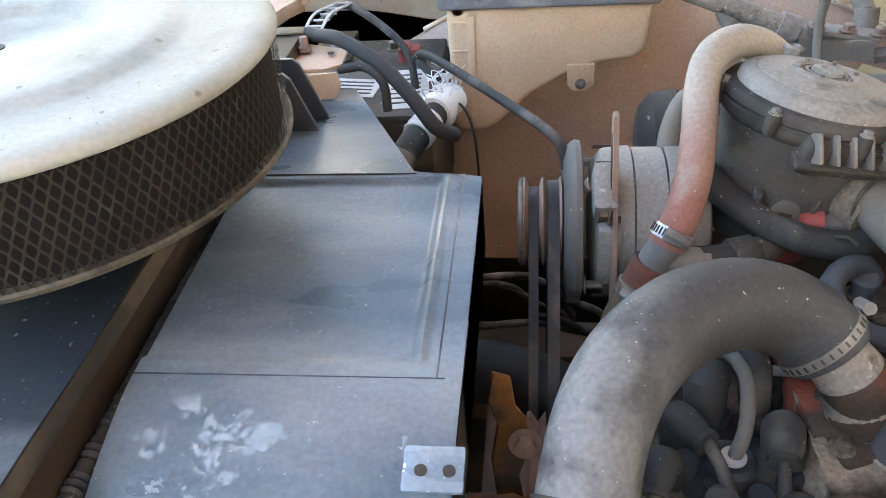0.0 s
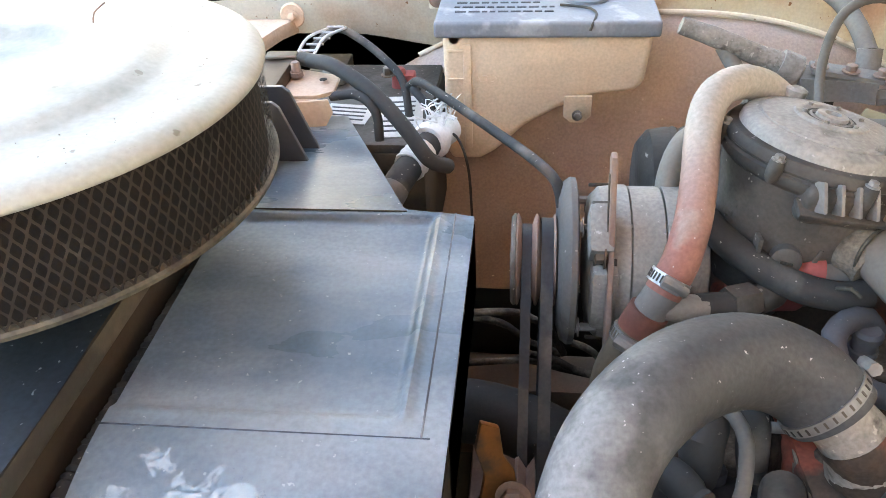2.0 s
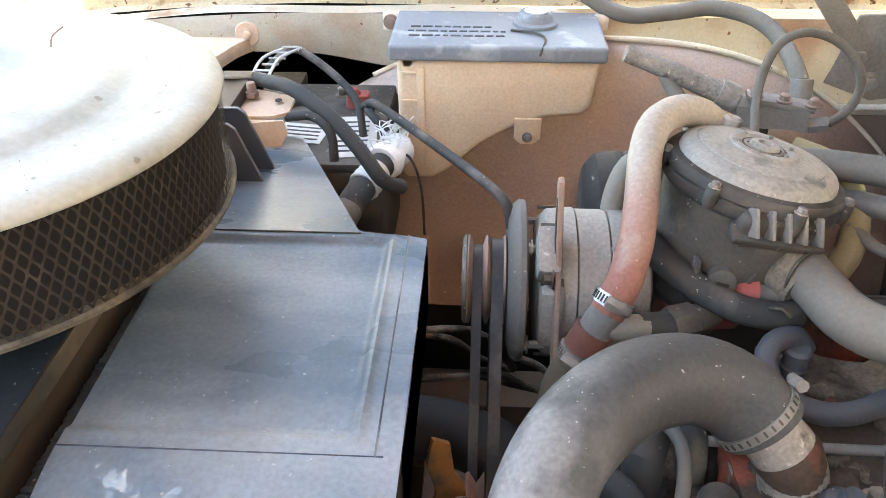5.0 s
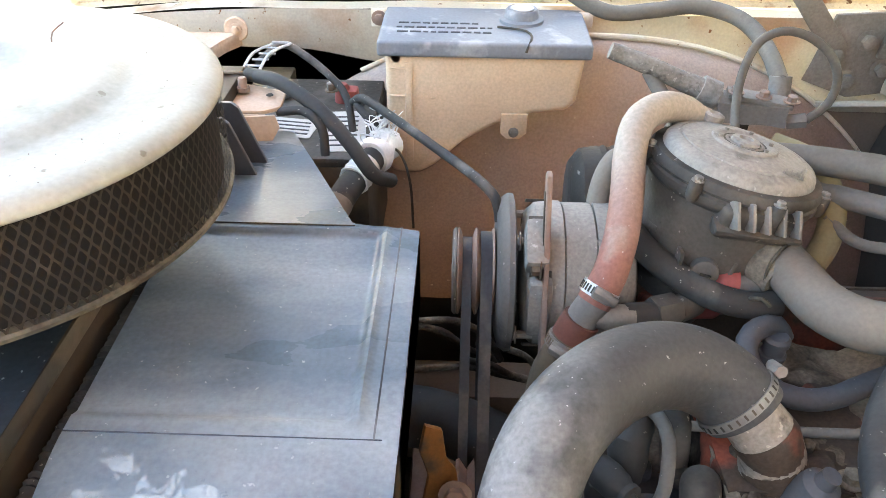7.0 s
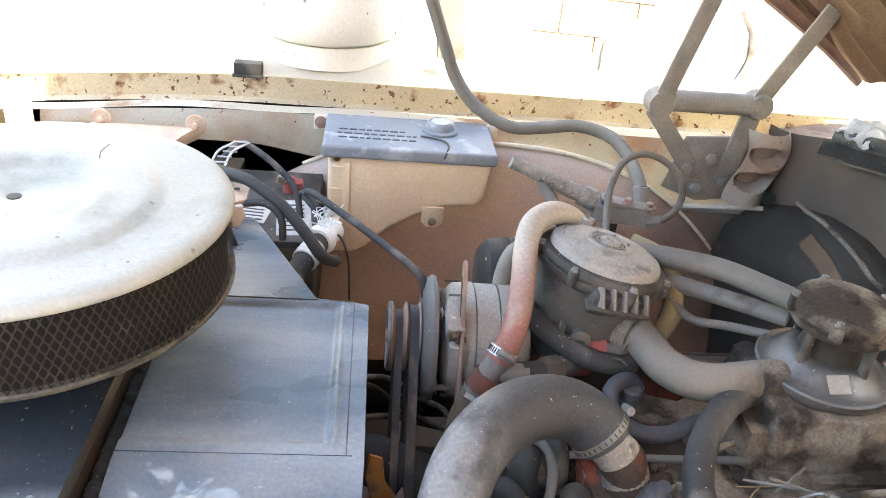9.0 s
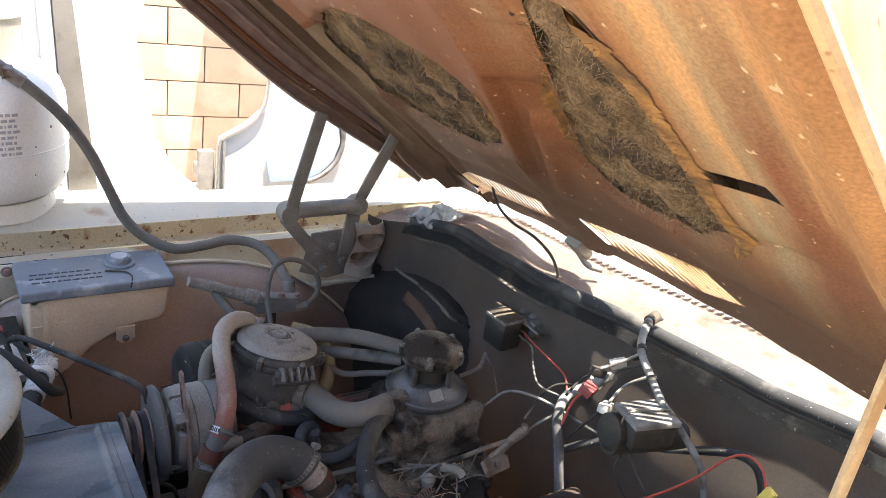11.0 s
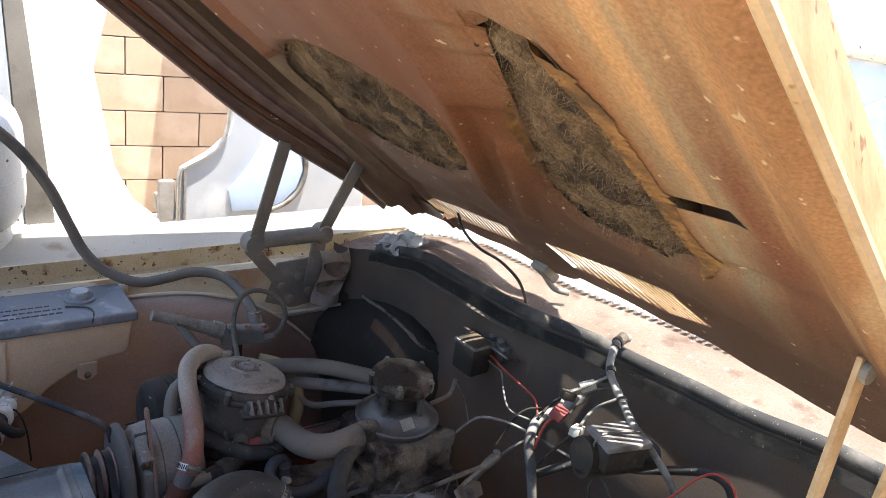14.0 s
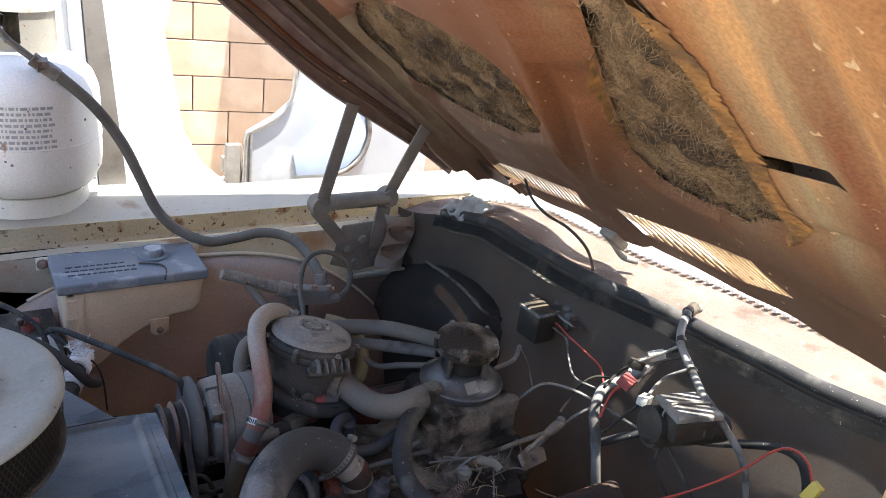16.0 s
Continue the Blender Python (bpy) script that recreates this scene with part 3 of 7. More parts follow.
VENT1 = [(0.235, 0.600), (0.225, 0.69), (0.130, 0.75), (0.100, 0.90), (0.075, 1.16), (-0.20, 1.20), (-0.20, 0.85), (0.02, 0.60)]
VENT2 = [(0.310, 0.170), (0.285, 0.40), (0.245, 0.56), (0.15, 0.60), (-0.06, 0.60), (-0.06, 0.30), (0.12, 0.150)]
LOU2 = [(0.236, 0.525), (0.280, 0.360), (0.304, 0.230), (0.232, 0.190), (0.182, 0.294), (0.165, 0.505)]


def inside(poly, s, y):
    hit, n = False, len(poly)
    for i in range(n):
        (a, b), (c, d) = poly[i], poly[(i + 1) % n]
        if (b > y) != (d > y) and s < (c - a) * (y - b) / (d - b) + a:
            hit = not hit
    return hit


def poly_gap(poly, s, y):
    """Distance from a place to an outline, less than zero inside it."""
    best = 9.0
    n = len(poly)
    for i in range(n):
        (a, b), (c, d) = poly[i], poly[(i + 1) % n]
        dx, dy = c - a, d - b
        t = min(1, max(0, ((s - a) * dx + (y - b) * dy) / (dx * dx + dy * dy)))
        best = min(best, math.hypot(s - a - t * dx, y - b - t * dy))
    return -best if inside(poly, s, y) else best


def inner_w(s, y):
    """Relief of the inner hood panel: pressed ribs, channels and turned hole edges."""
    w = 0.0
    for poly, d in ((HOLE1, 0.012), (HOLE2, 0.012), (HOLE3, 0.012)):
        g = poly_gap(poly, s, y)
        w += d * smooth01((0.016 - g) / 0.016)
    # channel along the driver edge
    w += 0.006 * smooth01((-0.008 - y) / 0.02) * smooth01((y + 0.062) / 0.02)
    w -= 0.010 * math.exp(-((y + 0.085) / 0.016) ** 2)
    # low rib beside the driver edge
    w -= 0.0045 * math.exp(-((y + 0.002 + (1.15 - s) * 0.12) / 0.013) ** 2) * smooth01((s - 0.66) / 0.08)
    # diagonal rib beside the far opening
    d = (y - 0.36) - (0.74 - s) * 0.45
    w -= 0.006 * math.exp(-(d / 0.05) ** 2) * smooth01((s - 0.1) / 0.1)
    # long ribs pressed along the middle and beside the far edge
    RIB = ((0.86, 0.26), (0.70, 0.32), (0.45, 0.46), (0.22, 0.59), (0.01, 0.69))
    g = 9.0
    for (a, b), (c, d) in zip(RIB, RIB[1:]):
        t = min(1, max(0, ((s - a) * (c - a) + (y - b) * (d - b)) / ((c - a) ** 2 + (d - b) ** 2)))
        g = min(g, math.hypot(s - a - t * (c - a), y - b - t * (d - b)))
    w += 0.014 * (smooth01((0.026 - g) / 0.012) - 0.6 * smooth01((0.060 - g) / 0.02)) * smooth01((s - 0.30) / 0.12)
    w -= 0.010 * smooth01((y - 0.965) / 0.012) * smooth01((1.0 - y) / 0.012)
    # straight channels and ridges beside the passenger edge
    w -= 0.014 * math.exp(-((y - 1.005) / 0.007) ** 2)
    w += 0.014 * smooth01((y - 1.015) / 0.008) * smooth01((1.105 - y) / 0.010)
    w -= 0.018 * smooth01((y - 1.108) / 0.010)
    w -= 0.010 * math.exp(-((y - 1.135) / 0.006) ** 2)
    w += 0.012 * smooth01((y - 1.145) / 0.008) * smooth01((1.180 - y) / 0.008)
    # the rear corner rolls down
    w -= 0.035 * smooth01((y - 1.105) / 0.08) * smooth01((0.30 - s) / 0.2)
    # rear beam
    w += 0.004 * math.exp(-((s - rear_s(y) - 0.20) / 0.02) ** 2)
    # dent near the driver corner
    w += 0.010 * math.exp(-((s - 0.50) / 0.02) ** 2 - ((y - 0.03) / 0.05) ** 2)
    return w + 0.0015 * noise.noise(Vector((s * 9, y * 9, 0)))


hood = thing("hood", (0.98, 0.55, 1.2), "raised hood with bare rusty orange underside and torn fibre insulation", "hood")
bm = bmesh.new()
S1, NY, NS = 1.62, 150, 180
grid = {}
for j in range(NY + 1):
    y = -0.105 + 1.30 * j / NY
    s0 = rear_s(y) + 0.01
    for i in range(NS + 1):
        s = s0 + (S1 - s0) * i / NS
        # vertices close to an opening move onto its outline, so that edges run clean
        for poly in (HOLE1, HOLE2, HOLE3, HOLE4, SLOT, LOU1, LOU2):
            n = len(poly)
            for k in range(n):
                (a, b), (c, d) = poly[k], poly[(k + 1) % n]
                t = min(1, max(0, ((s - a) * (c - a) + (y - b) * (d - b)) / ((c - a) ** 2 + (d - b) ** 2)))
                e, f = a + t * (c - a), b + t * (d - b)
                if abs(e - s) < 0.0052 and abs(f - y) < 0.0056:
                    s, y = e, f
                    break
        grid[i, j] = (s, y)
vs = {}
for j in range(NY):
    for i in range(NS):
        q = [(i, j), (i + 1, j), (i + 1, j + 1), (i, j + 1)]
        cs, cy = sum(grid[k][0] for k in q) / 4, sum(grid[k][1] for k in q) / 4
        if any(inside(p, cs, cy) for p in (HOLE1, HOLE2, HOLE3, HOLE4, SLOT, LOU1, LOU2)):
            continue
        # room in front of the louvres is open below
        for k in q:
            if k not in vs:
                s, y = grid[k]
                vs[k] = bm.verts.new(hood_pt(s, y, inner_w(s, y)))
        f = bm.faces.new([vs[k] for k in q])
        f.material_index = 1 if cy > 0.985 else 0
part("inner_panel", bm, HOODRUSTSHADE, hood, mats=(HOODDARK,))
# outer skin with the two louvred vents cut through
bm = bmesh.new()
vs = {}
for j in range(NY):
    for i in range(NS):
        q = [(i, j), (i + 1, j), (i + 1, j + 1), (i, j + 1)]
        cs, cy = sum(grid[k][0] for k in q) / 4, sum(grid[k][1] for k in q) / 4
        if any(inside(p, cs - 0.012, cy) for p in (VENT1, VENT2)) and cs > rear_s(cy) + 0.045:
            continue
        for k in q:
            if k not in vs:
                s, y = grid[k]
                vs[k] = bm.verts.new(hood_pt(s - 0.012, y, 0.034 + 0.012 * math.sin(math.pi * (y + 0.1) / 1.3)))
        bm.faces.new([vs[k] for k in q])
part("outer_skin", bm, CREAM, hood, "cream painted outer skin")


def lumpy_corner():
    """The rolled rear corner on the passenger side."""
    def f(u, v):
        y = 1.03 + 0.165 * u
        s = rear_s(y) - 0.012 + 0.10 * v
        return hood_pt(s, y, -0.004 - 0.030 * smooth01((u - 0.25) / 0.75) * (0.4 + 0.6 * math.sin(math.pi * min(1, 0.15 + v * 0.85))))
    return sheet(f, 24, 14, 0.002)


def flange(y0, sgn):
    def f(u, v):
        s = rear_s(y0) + (S1 - rear_s(y0)) * u
        a = v * 1.0
        return hood_pt(s, y0 + sgn * (0.010 + 0.045 * a), 0.034 * (1 - a) - 0.045 * a)
    return f


def side_drop(u):
    """Depth of the passenger side flange, least at the rear corner."""
    return 0.15 - 0.045 * smooth01((0.30 - u) / 0.30)


part("side_flange", sheet(flange(-0.105, -1), 60, 8, 0.002), HOODLIP, hood, "cream turned-down edge speckled with rust")
part("side_flange_hem", tube([flange(-0.105, -1)(k / 20, 1.0) for k in range(21)], 0.005, 8), HOODLIP, hood)
part("side_flange_rib", tube([hood_pt(rear_s(1.195) + (S1 - rear_s(1.195)) * (0.04 + 0.96 * k / 20), 1.199, 0.045 - 0.62 * side_drop(k / 20)) for k in range(21)], 0.004, 8), RUSTSTEEL, hood)
for at_, rad_, mat_ in ((0.20, 0.0065, HOODDARK), (0.34, 0.0045, LIPRUST), (0.46, 0.0060, HOODDARK), (0.78, 0.0050, HOODRUSTSHADE), (0.88, 0.0040, HOODDARK)):
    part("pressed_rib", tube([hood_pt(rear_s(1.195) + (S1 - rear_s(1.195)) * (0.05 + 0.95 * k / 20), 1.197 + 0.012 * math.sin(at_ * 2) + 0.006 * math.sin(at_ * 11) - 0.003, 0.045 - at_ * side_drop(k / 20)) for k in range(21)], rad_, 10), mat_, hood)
part("side_flange", sheet(lambda u, v: hood_pt(rear_s(1.195) + (S1 - rear_s(1.195)) * u, 1.195 + 0.012 * math.sin(v * 2) + 0.006 * math.sin(v * 11), 0.045 - side_drop(u) * v), 60, 24, 0.002), RUSTSTEEL, hood)
part("side_flange_hem", tube([hood_pt(rear_s(1.195) + (S1 - rear_s(1.195)) * k / 20, 1.205, 0.045 - side_drop(k / 20)) for k in range(21)], 0.005, 8), RUSTSTEEL, hood)
part("rear_hem", tube([hood_pt(rear_s(y), y, 0.016) for y in [-0.11 + 0.065 * k for k in range(21)]], lambda u: 0.011, 10), HOODRUSTSHADE, hood)
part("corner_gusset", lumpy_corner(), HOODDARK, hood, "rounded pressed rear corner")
part("front_hem", tube([hood_pt(S1, y, 0.015) for y in [-0.11 + 0.065 * k for k in range(21)]], 0.02, 10), CREAM, hood)
# louvre slats run fore and aft across the two vents
for poly, n in ((LOU1, 21), (LOU2, 19)):
    top, low = poly[:3], poly[:2:-1]
    lean = hood_pt(0, 0, 1) - hood_pt(0, 0, 0)
    for k in range(n):
        t = (k + 0.5) / n * 2
        i = min(1, int(t))
        ends = []
        for edge, e in ((top, 0.006), (low, -0.006)):
            (s0, y0), (s1, y1) = edge[i], edge[i + 1]
            ends.append(hood_pt(s0 + (s1 - s0) * (t - i) + e, y0 + (y1 - y0) * (t - i), 0.004))
        bm = bmesh.new()
        vv = [bm.verts.new(e + Vector((0, sx * 0.0039, 0)) + lean * (sz * 0.0007 - sx * 0.0001)) for e in ends for sx, sz in ((-1, -1), (1, -1), (1, 1), (-1, 1))]
        for f in ((0, 1, 2, 3), (7, 6, 5, 4), (0, 4, 5, 1), (1, 5, 6, 2), (2, 6, 7, 3), (3, 7, 4, 0)):
            bm.faces.new([vv[x] for x in f])
        bmesh.ops.recalc_face_normals(bm, faces=bm.faces)
        part("louvre_slat", bm, HOODLIP, hood, smooth=False)

# crumbling yellow foam left along the turned edges of two openings
FOAM = material("crumbling_foam", (0.37, 0.19, 0.066), (0.21, 0.108, 0.042), 0.95, scale=60, bump=0.6, c3=(0.13, 0.078, 0.038), c3_amount=0.34, c3_scale=30, c3_soft=0.12)
for line, wide, out in ((((0.845, 0.160), (0.80, 0.128), (0.735, 0.112), (0.66, 0.112), (0.573, 0.113), (0.500, 0.112), (0.44, 0.118)), 0.044, -1), (((0.60, 0.468), (0.56, 0.474), (0.523, 0.488), (0.470, 0.528)), 0.014, -1), (((0.52, 0.335), (0.58, 0.312), (0.64, 0.288), (0.70, 0.262)), 0.010, 1)):
    pts = spline([(s, y, 0) for s, y in line], 0.0016)
    n = len(pts)

    def strip(u, v):
        p = pts[min(n - 1, int(u * (n - 1) + 0.5))]
        edge = wide * (0.80 + 0.22 * noise.noise(p * 160) + 0.25 * noise.noise(p * 30)) * min(1, 6 * u + 0.2, 6 * (1 - u) + 0.2)
        y = p.y - out * 0.004 + out * edge * v
        h = inner_w(p.x, y) - 0.0015 - 0.0030 * math.sin(math.pi * v) * (0.7 + 1.2 * noise.noise(Vector((p.x * 420, v * 14, 1))))
        return hood_pt(p.x, y, h)

    part("foam_strip", sheet(strip, n - 1, 14), FOAM, hood, "ragged yellowed foam")

# fibre pads behind the openings of the inner panel
for poly in (HOLE1, HOLE2, HOLE3, HOLE4):
    ss, ys = [p[0] for p in poly], [p[1] for p in poly]
    s0, s1, y0, y1 = min(ss) - 0.07, max(ss) + 0.03, min(ys) - 0.03, max(ys) + 0.04

    def pad(u, v):
        s, y = s0 + (s1 - s0) * u, y0 + (y1 - y0) * v
        g = poly_gap(poly, s, y)
        q = Vector((s, y, 0))
        w = 0.019 + 0.012 * noise.fractal(q * 22, 0.8, 2.0, 6) - 0.006 * smooth01(-g / 0.05)
        return hood_pt(s, y, min(w, 0.028))

    part("insulation_pad", sheet(pad, 70, 60), FIBRE, hood, "brown matted fibre insulation")
    rng = random.Random(4)
    bm = bmesh.new()
    n = 0
    while n < 1100:
        s, y = rng.uniform(s0, s1), rng.uniform(y0, y1)
        if poly_gap(poly, s, y) > -0.004:
            continue
        n += 1
        a = rng.uniform(0, 6.28)
        L = rng.uniform(0.008, 0.024)
        w = 0.016 + rng.uniform(-0.012, 0.004)
        pts = [hood_pt(s + L * t * math.cos(a + t * k), y + L * t * math.sin(a + t * k), w - 0.010 * math.sin(t * 3) * rng.random()) for t, k in ((0, 0), (0.4, 0.8), (0.8, 1.5), (1, 2.2))]
        r = 0.00032
        prev = None
        for p in pts:
            cur = [bm.verts.new(p + Vector(o) * r) for o in ((1, 0, 0), (-0.5, 0.8, 0.3), (-0.5, -0.8, -0.3))]
            if prev:
                for k in range(3):
                    bm.faces.new((prev[k], prev[(k + 1) % 3], cur[(k + 1) % 3], cur[k]))
            prev = cur
    part("loose_fibre", bm, STRAW, hood)["kind"] = "stuff"


# ---- radiator, shroud and air cleaner ----
def shroud_pt(u, v):
    """Top skin of the fan shroud; u across the car from near to far, v from front to rear."""
    y = 0.10 + 0.80 * u
    z = 1.049 + 0.018 * (min(y, 0.645) - 0.5) - 0.9 * max(0, 0.42 - y) ** 1.55 - 0.16 * max(0, y - 0.645)
    rear = 0.116 - 0.055 * smooth01((y - 0.64) / 0.012) - 0.40 * max(0, y - 0.65) - 0.02 * max(0, 0.42 - y)
    x = -0.082 + (rear + 0.082) * v
    # sunk main face with a rounded step, and a raised border round it
    e = min(smooth01((0.088 - x) / 0.006), smooth01((y - 0.436) / 0.006), smooth01((0.640 - y) / 0.004))
    ridge = 0.0024 * math.exp(-((x - 0.090) / 0.003) ** 2) * smooth01((y - 0.43) / 0.01) * smooth01((0.65 - y) / 0.01)
    return (x, y, z - 0.0036 * e + ridge + 0.0008 * noise.noise(Vector((x * 7, y * 7, 0))))


SCUFF = material("pale_scuff", (0.270, 0.312, 0.338), (0.200, 0.245, 0.278), 0.5, scale=120, bump=0.0)
shroud = thing("fan_shroud", (0.02, 0.5, 0.9), "faded slate-blue plastic fan shroud with pale scuffs", "fan shroud")
part("top_skin", sheet(shroud_pt, 250, 100, 0.003), SLATE, shroud)
part("rear_edge", sheet(lambda u, v: (shroud_pt(u, 1)[0] + 0.0005, shroud_pt(u, 1)[1], shroud_pt(u, 1)[2] - 0.002 - 0.045 * v - 0.02 * v * math.sin(u * 3.14)), 60, 4, 0.003), BLACK, shroud)
part("far_seam", tube([(-0.082 + 0.145 * k / 8, 0.6465, 1.0517) for k in range(9)], 0.0007, 6), BLACK, shroud)
part("rear_seam", tube([(0.1012, 0.4235 + 0.2215 * k / 8, shroud_pt((0.3235 + 0.2215 * k / 8) / 0.8, 0.92)[2] - 0.0003) for k in range(9)], 0.0008, 6), SLATEDARK, shroud)
part("near_seam", tube([(-0.082 + 0.188 * k / 8, 0.4235, 1.0475) for k in range(9)], 0.0006, 6), PANEL, shroud)
tab = part("mounting_tab", merge(box((0.033, 0.026, 0.004), pose(0.1045, 0.367, 1.0380, 15), 0.002), tube([(0.0875, 0.386, 1.040), (0.0865, 0.352, 1.029)], 0.003, 8)), SLATE, shroud)
for x in (0.098, 0.113):
    part("hole", moved(lathe([(0.0034, 0), (0.0034, 0.0007), (0.0, 0.0007)], 14), pose(x, 0.365, 1.0398, 15)), BLACK, tab)
# stiffening ribs at the far side
for y in (0.757, 0.792):
    part("rib", prism([(-0.12, 1.026), (-0.043, 1.026), (-0.044, 1.031), (-0.064, 1.086), (-0.070, 1.091), (-0.12, 1.090)], 0.0045, Matrix(((1, 0, 0, 0), (0, 0, 1, y), (0, 1, 0, 0), (0, 0, 0, 1))), 0.001), SLATEDARK, shroud)
# pale scuffs and dust specks left on the top
for x0, x1, y0, y1, level, seed in ((-0.078, 0.030, 0.338, 0.412, 0.13, 3),):
    bm = bmesh.new()
    nx, ny = int((x1 - x0) / 0.00045), int((y1 - y0) / 0.00045)
    for a in range(nx):
        for b in range(ny):
            x, y = x0 + (x1 - x0) * a / nx, y0 + (y1 - y0) * b / ny
            f = 0.75 * noise.fractal(Vector((x * 40, y * 62, seed)), 0.7, 2.1, 4) + 0.36 * noise.fractal(Vector((x * 300, y * 420, seed)), 0.9, 2.1, 4) - 1.2 * max(0, abs(2 * a / nx - 1) - 0.6) - 1.2 * max(0, abs(2 * b / ny - 1) - 0.6)
            if f < level:
                continue
            q = []
            for dx, dy in ((0, 0), (0.00045, 0), (0.00045, 0.00045), (0, 0.00045)):
                u = (y + dy - 0.10) / 0.80
                rear = 0.116 - 0.02 * max(0, 0.42 - y - dy)
                p = shroud_pt(u, (x + dx + 0.082) / (rear + 0.082))
                q.append(bm.verts.new((p[0], p[1], p[2] + 0.0005)))
            bm.faces.new(q)
    bmesh.ops.remove_doubles(bm, verts=bm.verts[:], dist=0.0001)
    bm.normal_update()
    part("scuff", bm, SCUFF, shroud, "pale dusty scuff marks")["kind"] = "stuff"

fan = thing("fan", (0.06, 0.53, 0.72), "dark steel radiator fan inside the shroud", "fan")
part("hub", lathe([(0.04, 0), (0.045, 0.01), (0.03, 0.05), (0.0, 0.055)], 24, (0.03, 0.53, 0.72), "x"), BLACK, fan)
for k in range(6):
    a = k * math.pi / 3 + 0.3
    part("blade", box((0.004, 0.09, 0.19), Matrix.Translation((0.055, 0.53, 0.72)) @ Matrix.Rotation(a, 4, "X") @ Matrix.Translation((0, 0, 0.13)) @ Matrix.Rotation(0.5, 4, "Z"), 0.001), BLACK, fan)

rad = thing("radiator", (-0.11, 0.5, 0.6), "old brown radiator top tank with black rubber edge", "radiator")
part("top_tank", box((0.036, 0.86, 0.10), (-0.118, 0.53, 1.012), 0.004), TANKBROWN, rad)
part("core", box((0.05, 0.84, 0.5), (-0.117, 0.53, 0.72), 0.002), BLACK, rad)
bm = tube([(-0.0935, 0.10 + 0.02 * k, 1.026) for k in range(42)], lambda u: 0.006 + 0.0012 * math.sin(u * 840), 10, 0.0025)
part("edge_seal", bm, RUBBER, rad, "ribbed black rubber strip")
cover = thing("radiator_cover", (-0.25, 0.5, 1.0), "scuffed slate-blue panel in front of the radiator", "body panel")
part("panel", sheet(lambda u, v: (-0.094 - 0.44 * u, 0.02 + 0.77 * v, 1.078 - 0.012 * math.sin(u * 3.1) + 0.002 * noise.noise(Vector((u * 5, v * 9, 0)))), 20, 40, 0.003), PANEL, cover)
part("edge_lip", box((0.006, 0.77, 0.016), (-0.097, 0.405, 1.068), 0.002), BLACK, cover)
part("front_rail", box((0.10, 1.25, 0.09), (-0.56, 0.54, 1.03), 0.012), CREAM, cover, "cream painted front cross rail")

AC, AR = Vector((-0.1855, 0.5590, 1.1166)), 0.1775
air = thing("air_cleaner", tuple(AC), "round air cleaner with chalky white lid and expanded mesh side", "air cleaner")
part("base_pan", lathe([(0.05, 0.003), (AR - 0.010, 0.004), (AR - 0.0030, 0.0060), (AR - 0.0006, 0.0076), (AR - 0.0006, 0.0100), (AR - 0.0022, 0.0116), (AR - 0.0115, 0.0125), (0.05, 0.010)], 96, AC), BRASSY, air, "tarnished yellowish base pan rim")
part("neck", lathe([(0.070, -0.058), (0.073, -0.056), (0.070, 0.004), (0.050, 0.004)], 40, AC), BRASSY, air)
part("filter_element", lathe([(AR - 0.03, 0.012), (AR - 0.0075, 0.012), (AR - 0.0075, 0.0755), (AR - 0.03, 0.0755)], 96, AC), PAPER, air)
part("lid", lathe([(AR - 0.012, 0.0755), (AR - 0.003, 0.0744), (AR - 0.0004, 0.0745), (AR + 0.0008, 0.0755), (AR + 0.0012, 0.0770), (AR + 0.0006, 0.0788), (AR - 0.0010, 0.0806), (AR - 0.0030, 0.0820), (AR - 0.0060, 0.0834), (AR - 0.0090, 0.0842), (AR - 0.0140, 0.0849), (AR - 0.019, 0.0849), (0.124, 0.0840), (0.118, 0.0850), (0.111, 0.0885), (0.104, 0.0895), (0.074, 0.0895), (0.066, 0.0880), (0.060, 0.0846), (0.052, 0.0835), (0.0075, 0.0832), (0.0065, 0.0825), (0.0, 0.0824)], 128, AC), AIRLID, air, "chalky white lid with rust pin spots")
part("centre_hole", lathe([(0.0058, 0.0826), (0.0058, 0.0834), (0.0, 0.0834)], 16, AC), BLACK, air)
# expanded metal: crossing strands round the side
bm = bmesh.new()
NST, H0, H1 = 156, 0.0120, 0.0752
for sgn in (1, -1):
    for k in range(NST):
        rows_ = []
        for i in range(57):
            t = i / 56
            a = 2 * math.pi * (k + sgn * t * 4.5) / NST
            # strands swing slightly between knots
            a += -sgn * 0.035 * math.sin(t * 18 * math.pi) * 2 * math.pi / NST
            c = Vector((math.cos(a), math.sin(a), 0))
            h = H0 + (H1 - H0) * t
            rr = AR - 0.0030 + (0.0009 if sgn > 0 else 0)
            hw = 0.24 * 2 * math.pi / NST / 2
            row = []
            for da, dr in ((-hw, 0), (hw, 0)):
                row.append(bm.verts.new(AC + Vector((math.cos(a + da) * (rr + dr), math.sin(a + da) * (rr + dr), h))))
            rows_.append(row)
        for p, q in zip(rows_, rows_[1:]):
            bm.faces.new((p[0], p[1], q[1], q[0]))
ob = part("mesh_screen", bm, MESHM, air, "dark expanded metal screen", smooth=False)
# grit and a stray hair on the lid
bm = tube([AC + Vector((0.048, 0.072, 0.0885)), AC + Vector((0.049, 0.075, 0.0955)), AC + Vector((0.056, 0.080, 0.101))], 0.0006, 6, 0.003)
hair = thing("twig", tuple(AC + Vector((0.048, 0.072, 0.0915))), "thin dry twig lying on the white lid", "twig")
part("stem", bm, RUSTSTEEL, hair)
bm = None
rng = random.Random(8)
